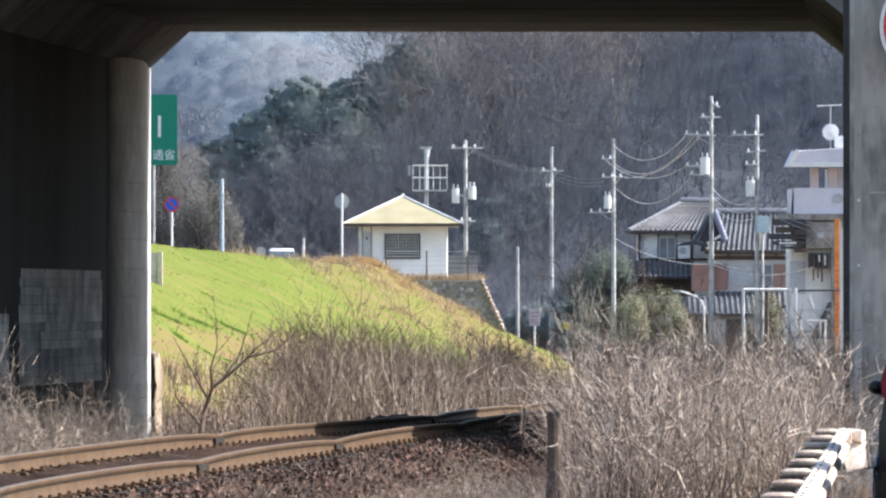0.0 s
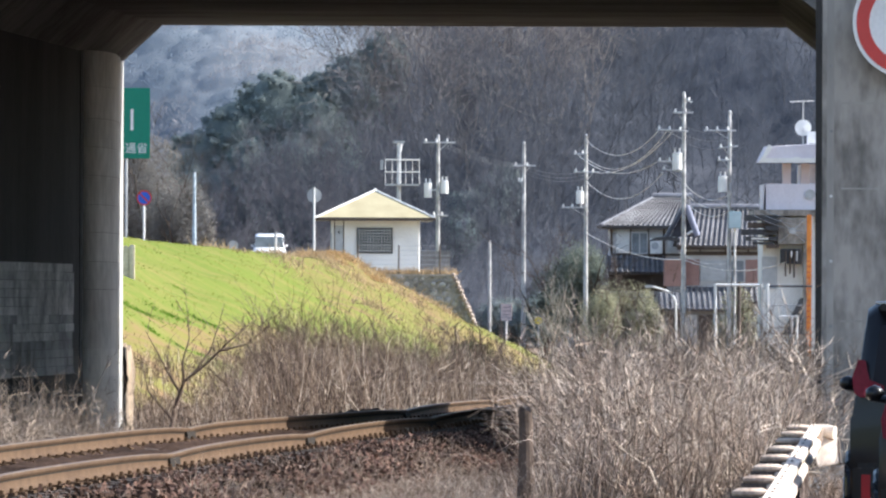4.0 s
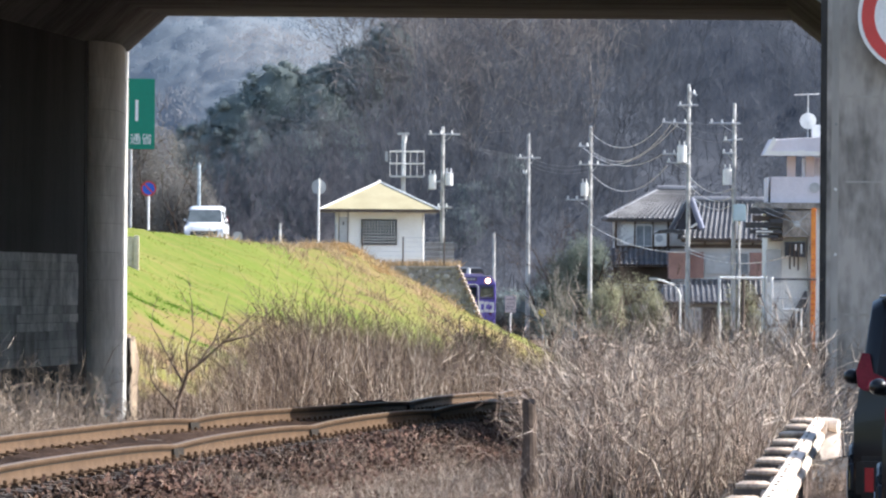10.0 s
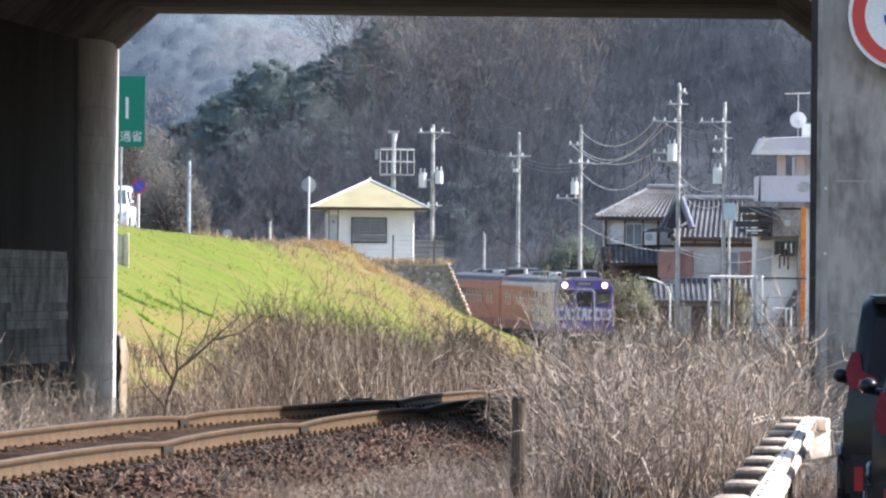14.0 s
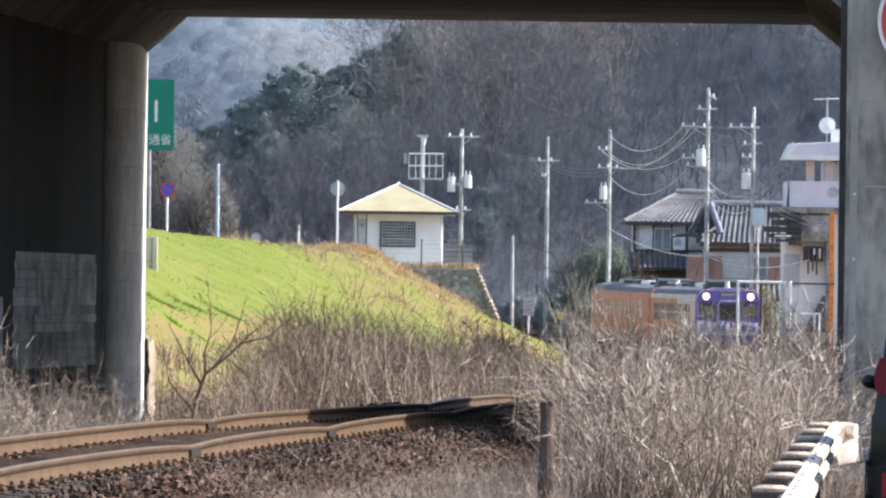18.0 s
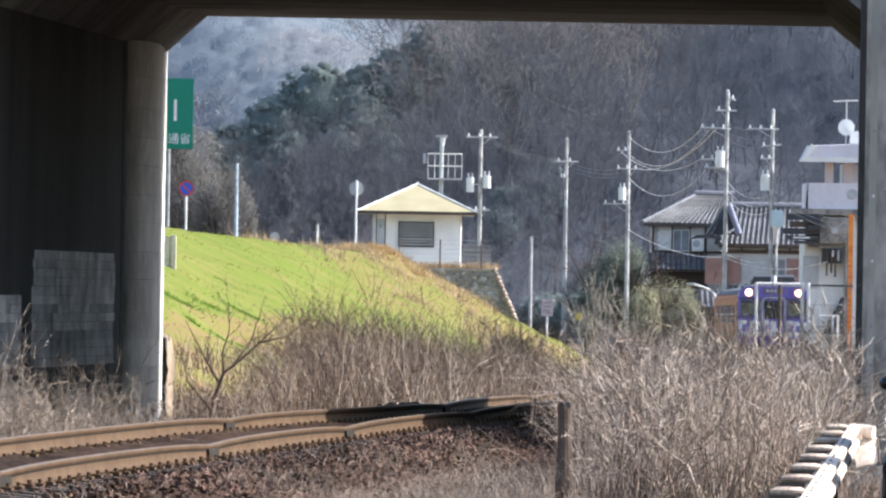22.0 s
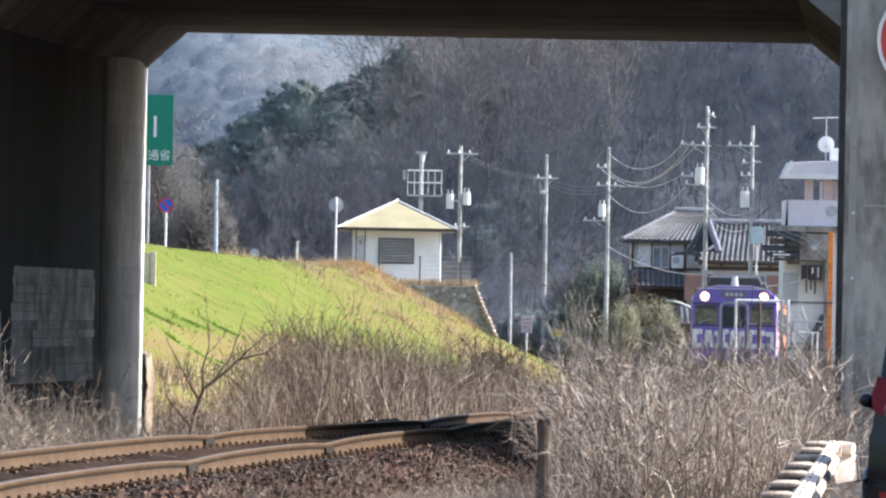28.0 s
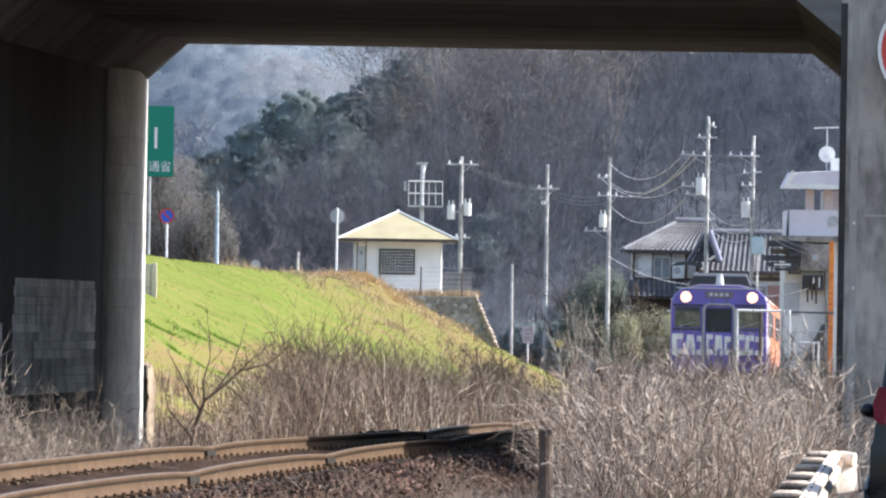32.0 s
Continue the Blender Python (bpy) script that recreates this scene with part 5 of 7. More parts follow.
        loft([[(cx + r * math.cos(a), yy, -0.02 + r * 1.15 * math.sin(a)) for r, yy in ((0.14, -0.008), (0.075, -0.008), (0.075, 0.0), (0.14, 0.0))] for a in np.linspace(math.radians(170), math.radians(400), 24)], bm)
        part("figure", bm, SIGN_BLUE, s, "blue curved stroke")
    part("bracket", box(-0.5, 0.5, 0.03, 0.3, -0.05, 0.05), STEEL, s)


height_sign()


def river_sign():
    x, y, z = (-10.75, 330.0, 8.38)
    s = thing("river_sign", pose(x, y, z), "tall green river name sign with white lettering on two posts", "road sign")
    w, h = 2.141, 2.573
    part("plate", box(-w / 2, w / 2, 0, 0.05, -h / 2, h / 2, 0.02), SIGN_GREEN, s)
    part("stroke", box(w * 0.17, w * 0.22, -0.006, 0, -h * 0.1, h * 0.2), WHITE, s, "white stroke")
    sign_text("通省", 0.42, WHITE, s, pose(w * 0.27, -0.004, -h * 0.365, 90, 0, 0))
    g = float(ground_z(x, y))
    for a in (-0.42, 0.1):
        part("post", rod((a * w, 0.09, g - z - 0.2), (a * w, 0.09, h / 2), 0.05), STEEL, s)
    return s


river_sign()


def round_sign(name, x, y, z, r, face, label, rim=None, bar=False, flip=False):
    g = float(ground_z(x, y))
    s = thing(name, pose(x, y, g), label, "road sign")
    part("post", rod((0, 0, -0.2), (0, 0, z - g + (0.35 if flip else -r * 0.4)), 0.05), WHITE, s, "white steel post")
    part("plate", disc(0, -0.07 if not flip else 0.05, z - g, r, 0.02, 32), face, s)
    if rim:
        bm = bmesh.new()
        loft([[(q * math.cos(a), yy, z - g + q * math.sin(a)) for q, yy in ((r, -0.078), (r * 0.8, -0.078), (r * 0.8, -0.07), (r, -0.07))] for a in np.linspace(0, 2 * math.pi, 33)], bm, caps=False)
        part("rim", bm, rim, s, "red rim")
    if bar:
        b = box(-r * 0.85, r * 0.85, -0.08, -0.07, -r * 0.1, r * 0.1)
        bmesh.ops.rotate(b, verts=b.verts, cent=(0, 0, 0), matrix=Matrix.Rotation(radians(45), 3, "Y"))
        bmesh.ops.translate(b, verts=b.verts, vec=(0, 0, z - g))
        part("bar", b, rim, s, "red diagonal bar")
    return s


def small_signs():
    x, y, z = (-10.66, 356.0, 5.95)
    round_sign("no_parking_sign", x, y, z, 0.300, SIGN_BLUE, "round blue no-parking sign with red rim on white post", SIGN_RED, True)
    x, y, z = (-4.24, 380.0, 6.34)
    round_sign("round_sign", x, y, z, 0.308, SIGN_BACK, "round sign seen from its grey back on white post", flip=True)
    x, y, z = (-9.44, 470.0, 4.76)
    round_sign("road_mirror", x, y, z, 0.264, SIGN_BACK, "small round grey delineator beside the levee road")
    x, y, z = (-6.93, 450.0, 5.31)
    g = float(ground_z(x, y))
    tagged(part("marker_post", rod((x, y, g - 0.1), (x, y, z), 0.07), POLE), "slim grey marker post on the levee", "post")
    x, y, z = (4.97, 492.0, 1.32)
    b = thing("notice_board", pose(x, y, float(ground_z(x, y))), "faded pinkish notice board on a white post", "sign")
    h = z - float(ground_z(x, y))
    part("board", box(-0.307, 0.307, -0.05, 0, h - 0.460, h + 0.460, 0.02), PINK_BOARD, b)
    part("post", rod((0, 0.05, -0.2), (0, 0.05, h), 0.06), WHITE, b, "white post")
    for k in range(3):
        part("line", box(-0.2, 0.2, -0.056, -0.05, h + 0.25 - 0.2 * k, h + 0.28 - 0.2 * k), BRICK_RED, b, "faded red bar")
    x, y, z = (-7.02, 216.0, 2.88)
    m = thing("levee_marker", pose(x, y, float(ground_z(x, y))), "pale concrete marker slab on the levee slope", "marker")
    part("slab", box(-0.3, 0.2, 0, 0.25, -0.2, 0.674, 0.03), PALE_TAN, m)
    # strip added to give the slab its lit right edge
    part("edge", box(0.2, 0.33, -0.02, 0.27, -0.2, 0.701, 0.02), PALE_TAN, m, "raised strip added for the marker's lit right edge")
    x, y, z = (6.53, 478.0, 0.90)
    f = thing("crossing_lamp", pose(x, y, float(ground_z(x, y))), "small yellow warning plate on a post", "sign")
    part("plate", disc(0, 0, z - float(ground_z(x, y)), 0.22, 0.04, 8), YELLOW, f)
    part("post", rod((0, 0.08, -0.2), (0, 0.08, z - float(ground_z(x, y))), 0.04), STEEL, f)


small_signs()


# ---- hut on its stone-walled platform ----
def stone_platform():
    x0, x1, x2, y, zt, zb = -3.84, 1.76, 3.04, 427.0, 3.12, 0.27
    p = thing("stone_platform", pose(0, y, 0), "rubble stone retaining wall of the hut's platform", "retaining wall", kind="structure")
    part("core", prism([(x0, zb), (x2 - 0.1, zb), (x1 - 0.1, zt), (x0, zt)], 9.0, at=(0, 0.07, 0)), MORTAR, p)
    part("coping", prism([(x0, zt - 0.02), (x1 + 0.05, zt - 0.02), (x1, zt + 0.06), (x0, zt + 0.06)], 9.2, at=(0, -0.02, 0)), STONE, p)
    g = np.random.default_rng(3)
    protos = []
    for k in range(6):
        bm = bmesh.new()
        bmesh.ops.create_icosphere(bm, subdivisions=1, radius=1)
        for v in bm.verts:
            v.co = Vector((v.co.x * g.uniform(0.8, 1.1), v.co.y, v.co.z * g.uniform(0.75, 1.1)))
        me = bpy.data.meshes.new("stone")
        bm.to_mesh(me)
        bm.free()
        me.materials.append(STONE)
        protos.append(me)
    pale_protos = [me.copy() for me in protos]
    for me in pale_protos:
        me.materials[0] = PALE_STONE
    z, row = zb + 0.15, 0
    while z < zt - 0.1:
        edge = x1 + (x2 - x1) * (zt - z) / (zt - zb)
        x = x0 + 0.2 * (row % 2)
        while x < edge:
            s = g.uniform(0.1, 0.27)
            ob = new("stone", (pale_protos if g.uniform() < 0.1 else protos)[g.integers(6)])
            ob.matrix_basis = Matrix.LocRotScale((x, 0.12 + g.uniform(-0.05, 0.03), z + g.uniform(-0.12, 0.12)), Euler((0, g.uniform(-1.5, 1.5), 0)), (s, 0.15, s * g.uniform(0.55, 0.95)))
            ob.parent = p
            x += s * 1.55
        z += 0.23
        row += 1
    edge_protos = [me.copy() for me in protos]
    for me in edge_protos:
        me.materials[0] = EDGE_STONE
    for k in range(16):
        f = k / 15
        ob = new("edge_stone", edge_protos[k % 6])
        ob.matrix_basis = Matrix.LocRotScale((x1 + (x2 - x1) * f + 0.05, 0.1, zt + (zb - zt) * f), Euler((0, 0.6, 0)), (0.14, 0.3, 0.17))
        ob.parent = p


def hut():
    x, y, zb = (-1.97, 433.0, 3.16)
    h = thing("gatehouse_hut", pose(x, y, zb, 0, 0, 1.5), "small white rendered hut with cream hipped roof on the levee", "hut")
    w, dp, zt = 2.043, 2.1, 2.689
    part("wall", box(-w, w, -dp, dp, 0, zt), WALL_WHITE, h, "white rendered walls")
    part("plinth", box(-w - 0.03, w + 0.03, -dp - 0.03, dp + 0.03, -0.3, 0.18), CONCRETE, h)
    e, ap = 2.850, 1.344
    ed = dp + (e - w)
    bm = bmesh.new()
    base = [bm.verts.new(c) for c in ((-e, -ed, zt), (e, -ed, zt), (e, ed, zt), (-e, ed, zt))]
    low = [bm.verts.new((v.co.x * 0.985, v.co.y * 0.985, zt - 0.1)) for v in base]
    top = bm.verts.new((0.05, 0, zt + ap))
    for i in range(4):
        bm.faces.new((base[i], base[(i + 1) % 4], top))
        bm.faces.new((low[i], low[(i + 1) % 4], base[(i + 1) % 4], base[i]))
    bm.faces.new(low)
    r = part("roof", bm, ROOF_CREAM, h, "cream painted hipped roof")
    for cx, cy in ((-e, -ed), (e, -ed), (e, ed), (-e, ed)):
        part("hip_cap", rod((cx, cy, zt + 0.02), (0.05, 0, zt + ap + 0.02), 0.05, n=6), WHITE, r, "pale hip capping")
    part("fascia", box(-e, e, -ed - 0.04, -ed, zt - 0.12, zt + 0.03), DARK_WOOD, r, "dark eaves edge")
    part("fascia", box(-e - 0.04, -e, -ed, ed, zt - 0.12, zt + 0.03), DARK_WOOD, r)
    part("finial", rod((0.05, 0, zt + ap - 0.05), (0.05, 0, zt + ap + 0.12), 0.07, n=8), WHITE, r)
    wx0, wx1, wz0, wz1 = -0.807, 0.780, zt - 1.613, zt - 0.511
    win = part("window", box(wx0, wx1, -dp - 0.02, -dp + 0.05, wz0, wz1), GLASS_DARK, h, "dark barred window")
    for k in range(8):
        zz = wz0 + (wz1 - wz0) * (k + 0.5) / 8
        part("window_bar", box(wx0, wx1, -dp - 0.06, -dp - 0.03, zz - 0.012, zz + 0.012), STEEL, win)
    for k in range(12):
        xx = wx0 + (wx1 - wx0) * (k + 0.5) / 12
        part("window_bar", box(xx - 0.011, xx + 0.011, -dp - 0.065, -dp - 0.062, wz0, wz1), STEEL, win)
    fd = part("front_door", box(-w + 0.14, -w + 0.53, -dp - 0.02, -dp + 0.02, 0.05, zt - 0.35), SIGN_BACK, h, "narrow grey door")
    part("lock", box(-w + 0.3, -w + 0.36, -dp - 0.035, -dp - 0.02, zt * 0.72, zt * 0.72 + 0.16), DARK, fd)
    for xx in (-w + 0.12, -w + 0.55):
        part("drainpipe", rod((xx, -dp - 0.04, 0), (xx, -dp - 0.04, zt - 0.1), 0.022, n=6), DARK_WOOD, h, "thin dark pipe")
    for a, b, c, e2 in ((wx0 - 0.06, wx1 + 0.06, wz1, wz1 + 0.06), (wx0 - 0.06, wx1 + 0.06, wz0 - 0.06, wz0), (wx0 - 0.06, wx0, wz0, wz1), (wx1, wx1 + 0.06, wz0, wz1)):
        part("window_frame", box(a, b, -dp - 0.07, -dp, c, e2), DARK, win)
    door = part("door", box(-w - 0.04, -w, -1.3, -0.4, 0.05, 2.0), SIGN_BACK, h, "grey steel side door")
    part("door_handle", rod((-w - 0.09, -0.5, 1.0), (-w - 0.09, -0.5, 1.12), 0.02), STEEL, door)
    part("drainpipe", rod((w + 0.05, -dp + 0.1, 0), (w + 0.05, -dp + 0.1, zt - 0.1), 0.05, n=8), WHITE, h)


def hut_fence():
    zt = 3.12 + 0.1
    f = thing("platform_fence", pose(0, 427.4, zt), "thin wire fence round the hut's platform", "fence")
    for u in (-2.69, -0.77, 1.17):
        part("post", rod((u, 0, -0.1), (u, 0, 1.332), 0.035, n=8), DARK_WOOD, f, "dark steel post")
    for k in range(6):
        z = 0.2 + k * 0.22
        part("wire", rod((-2.69, 0, z), (1.62, 0, z), 0.008, n=5), STEEL, f)
    p = thing("slatted_fence", pose(0, 429, zt), "brown slatted panel fence beside the hut", "fence")
    for k in range(11):
        u = 0.29 + k * 0.125
        part("slat", box(u, u + 0.1, 0, 0.03, -0.05, 1.070), SHED_WALL, p)
    part("rail", box(0.29, 1.71, 0.03, 0.07, 0.7, 0.78), DARK_WOOD, p)
    n = 900
    x = RNG.uniform(-3.30, 2.02, n)
    b = np.stack((x, RNG.uniform(427.2, 428.6, n), np.full(n, zt - 0.05)), -1)
    V, Q = blades(b, up(n, 0.5), RNG.uniform(0.15, 0.5, n), 0.02)
    tagged(quads("platform_grass", V, Q, BLADE_TAN), "tan dry grass along the platform edge", "grass", kind="stuff")


stone_platform()
hut()
hut_fence()


# ---- poles and masts ----
def pole(name, x, y, ztop, r, label, arms=(), cans=(), material=POLE, category="utility pole"):
    """arms: height below the top, reach left, reach right, tilt; cans: height below the top, side offset, radius, height."""
    g = float(ground_z(x, y))
    h = ztop - g
    p = thing(name, pose(x, y, g), label, category, "utility poles" if category == "utility pole" else "")
    part("shaft", rod((0, 0, -0.3), (0, 0, h), r, r * 0.62, n=14), material, p)
    part("top_cap", rod((0, 0, h), (0, 0, h + 0.05), r * 0.66, r * 0.3, n=10), STEEL, p)
    for dz, a, b, tilt in arms:
        arm = part("crossarm", rod((-a, -0.12, h - dz + tilt * a), (b, -0.12, h - dz - tilt * b), 0.045, n=6), STEEL, p)
        n = max(2, int((a + b) / 0.45))
        for k in range(n):
            u = -a + (a + b) * (k + 0.25) / n
            z = h - dz - tilt * u
            part("insulator", rod((u, -0.12, z + 0.03), (u, -0.12, z + 0.2), 0.06, 0.035, n=8), WHITE, arm, "white insulator")
        part("brace", rod((0, -0.05, h - dz - 0.45), ((b if b > a else -a) * 0.6, -0.1, h - dz), 0.02, n=5), STEEL, arm)
    for dz, u, cr, ch in cans:
        can = part("transformer", rod((u, -0.1, h - dz - ch), (u, -0.1, h - dz), cr, n=14), WHITE, p, "pale grey transformer drum")
        part("lid", rod((u, -0.1, h - dz), (u, -0.1, h - dz + 0.06), cr * 1.06, cr * 0.7, n=14), STEEL, can)
        for e in (-0.5, 0.5):
            part("bushing", rod((u + e * cr, -0.1, h - dz + 0.03), (u + e * cr, -0.1, h - dz + 0.25), 0.04, n=6), WHITE, can)
        part("hanger", box(min(0, u), max(0, u), -0.06, -0.02, h - dz - ch * 0.5, h - dz - ch * 0.5 + 0.08), STEEL, can)
    for k in range(6):
        part("step_bolt", rod((-0.14 if k % 2 else 0, 0, h - 2.2 - 0.45 * k), (0 if k % 2 else 0.2, 0, h - 2.2 - 0.45 * k), 0.012, n=5), STEEL, p)
    return p


def poles():
    x, y, z = (1.13, 452.0, 10.18)
    pole("utility_pole", x, y, z, 0.135, "concrete utility pole behind the hut with crossarm and drums", [(0.35, 0.75, 0.85, 0), (4.0, 0.3, 0.5, 0)], [(2.4, -0.5, 0.2, 0.7), (2.3, 0.32, 0.2, 0.6)])
    x, y, z = (4.12, 500.0, 5.21)
    pole("utility_pole", x, y, z, 0.12, "short pale bare pole by the railway", category="post")
    x, y, z = (5.87, 490.0, 10.50)
    pole("utility_pole", x, y, z, 0.135, "slim concrete utility pole with one short crossarm", [(1.25, 0.6, 0.65, 0), (2.1, 0.3, 0.0, 0)])
    x, y, z = (8.95, 475.0, 10.65)
    pole("utility_pole", x, y, z, 0.135, "concrete utility pole with crossarms and small drum", [(1.0, 0.65, 0.1, 0), (1.95, 0.65, 0.7, 0), (3.8, 1.3, 0.1, 0)], [(2.95, -0.32, 0.2, 0.65)])
    x, y, z = (13.19, 445.0, 12.22)
    pole("utility_pole", x, y, z, 0.135, "tall concrete utility pole with crossarms, insulators and drum", [(1.0, 0.55, 0.45, 0), (1.9, 1.35, 0.2, 0.05), (3.4, 1.3, 0.1, 0), (3.9, 1.1, 0.0, 0.1), (0.3, 0.0, 0.4, 0.5)], [(3.0, -0.33, 0.24, 0.8)])
    x, y, z = (15.33, 442.0, 11.24)
    pole("utility_pole", x, y, z, 0.135, "concrete utility pole beside the village with drum", [(0.95, 1.25, 0.3, 0), (1.75, 0.55, 0.4, -0.1), (2.4, 0.6, 0.1, 0)], [(3.2, -0.33, 0.23, 0.75)])
    x, y, z = (-10.73, 440.0, 8.09)
    pole("light_pole", x, y, z, 0.11, "pale blue-white steel pole on the levee", material=POLE_BLUE, category="pole")
    x, y, z = (11.31, 260.0, 4.47)
    g = float(ground_z(x, y))
    o = thing("orange_post", pose(x, y, g), "orange striped steel post by the fence, highlight strip on its right", "post")
    part("shaft", box(-0.07, 0.07, -0.07, 0.07, -0.2, z - g, 0.02), ORANGE, o)
    # white strip paints the highlight on the post's right side
    part("strip", box(0.07, 0.1, -0.06, 0.06, -0.2, z - g - 0.05), WHITE, o, "white strip standing in for the post's highlight")
    for k in range(24):
        part("band", box(-0.074, 0.03, -0.076, -0.07, 0.3 + k * 0.16, 0.32 + k * 0.16), SIGN_RED, o)
    x, y, z = (-0.81, 445.0, 9.66)
    g = 3.12
    m = thing("camera_mast", pose(x, y, g), "steel mast with railed platform behind the hut", "mast")
    h = z - g
    part("shaft", rod((0, 0, 0), (0, 0, h), 0.12, 0.1, n=12), STEEL, m)
    part("head", box(-0.3, 0.28, -0.15, 0.15, h, h + 0.12, 0.02), STEEL, m)
    part("dome", rod((0.02, 0, h - 0.4), (0.05, 0, h), 0.1, 0.14, n=12), WHITE, m)
    zf, zr, a, b = h - 1.999, h - 0.805, -0.666, 0.999
    deck = part("deck", box(a, b, -0.5, 0.5, zf - 0.08, zf), STEEL, m)
    for u in np.linspace(a, b, 6):
        for v in (-0.5, 0.5):
            part("baluster", rod((u, v, zf), (u, v, zr), 0.018, n=6), WHITE, deck)
    for zz in (zr, (zr + zf) / 2):
        for v in (-0.5, 0.5):
            part("rail", rod((a, v, zz), (b, v, zz), 0.028, n=6), WHITE, deck)
        for u in (a, b):
            part("rail", rod((u, -0.5, zz), (u, 0.5, zz), 0.028, n=6), WHITE, deck)
    part("side_box", box(a - 0.25, a - 0.1, -0.15, 0.15, zr - 0.5, zr, 0.02), SIGN_BACK, deck)


poles()


def cable(a, b, sag, r=0.022, name="cable", label="pale sagging overhead cable between poles", n=14):
    a, b = Vector(a), Vector(b)
    pts = [a.lerp(b, i / n) - Vector((0, 0, sag * 4 * (i / n) * (1 - i / n))) for i in range(n + 1)]
    tagged(part(name, tube(pts, r, 5), CABLE if r > 0.012 else CABLE_DARK), label, "cable", "overhead cables")


def cables():
    cable((8.98, 474.9, 10.35), (11.88, 444.9, 10.27), 0.95, 0.02)
    cable((8.98, 474.9, 9.41), (12.32, 444.9, 10.27), 1.1, 0.02)
    cable((8.53, 474.9, 9.58), (11.88, 444.9, 8.80), 0.75, 0.02)
    cable((9.57, 474.9, 8.67), (12.66, 444.9, 10.33), 0.6, 0.02)
    cable((8.98, 474.9, 8.22), (12.16, 444.9, 8.27), 1.1, 0.02)
    for v in (262, 266, 270):
        cable((1.44, 452, 9.84 - 0.1 * (v - 262) / 4), (5.87, 490, 9.34 - 0.1 * (v - 262) / 4), 0.25, 0.006)
        cable((5.87, 490, 9.28 - 0.05 * (v - 262)), (8.86, 475, 8.76 - 0.05 * (v - 262)), 0.3, 0.01)
        cable((13.21, 445, 10.55 - 0.1 * (v - 262)), (15.33, 442, 10.27 - 0.1 * (v - 262)), 0.2, 0.012)
        cable((13.27, 445, 7.69 - 0.1 * (v - 262)), (15.33, 442, 7.18 - 0.1 * (v - 262)), 0.5, 0.02)
        cable((15.33, 442, 7.38 - 0.06 * (v - 262)), (18.24, 420, 5.67 - 0.06 * (v - 262)), 0.3, 0.012)
    cable((8.90, 474.0, 5.55), (13.10, 446.0, 4.00), 0.4, 0.02)
    cable((13.10, 446.0, 4.06), (17.60, 430.0, 3.82), 0.5, 0.02)
    cable((12.97, 446.0, 4.36), (15.47, 442.0, 3.87), 0.3, 0.016)


cables()


# ---- village ----
def tiled_slope(parent, a, b, c, d, pitch=0.27, name="roof_slope", ribs=None):
    """A tiled roof face: eave a-b, ridge d-c (corners in order), with rounded tile rows running down it."""
    a, b, c, d = (Vector(p) for p in (a, b, c, d))
    bm = bmesh.new()
    n = (b - a).cross(d - a).normalized()
    lo = [bm.verts.new(p - n * 0.12) for p in (a, b, c, d)]
    hi = [bm.verts.new(p) for p in (a, b, c, d)]
    bm.faces.new(hi), bm.faces.new(lo[::-1])
    for i in range(4):
        bm.faces.new((lo[i], lo[(i + 1) % 4], hi[(i + 1) % 4], hi[i]))
    roof = part(name, bm, TILE, parent, "grey clay tile roof face")
    k = max(2, int((b - a).length / pitch))
    ramp = max(3, int((d - a).length / 0.3))
    for i in range(k):
        f = (i + 0.5) / k
        p, q = a.lerp(b, f), d.lerp(c, f)
        if (q - p).length < 0.3:
            continue
        side = (b - a).normalized() * pitch * 0.3
        bm = bmesh.new()
        for j in range(ramp):
            o, o2 = p.lerp(q, j / ramp) + n * 0.022, p.lerp(q, (j + 1) / ramp) - n * 0.004
            loft([[tuple(v) for v in (w - side, w - side * 0.6 + n * 0.05, w + n * 0.075, w + side * 0.6 + n * 0.05, w + side)] for w in (o, o2)], bm)
        part("roof_rib", bm, ribs or TILE, roof)
    for i in range(k):
        p = a.lerp(b, (i + 0.5) / k) + n * 0.03
        out = (a - d).normalized() * 0.03 if (a - d).length > 0.1 else Vector((0, 0, 0.01))
        part("eave_tile", rod(p, p + out, pitch * 0.27, n=8), TILE_PALE, roof)
    return roof


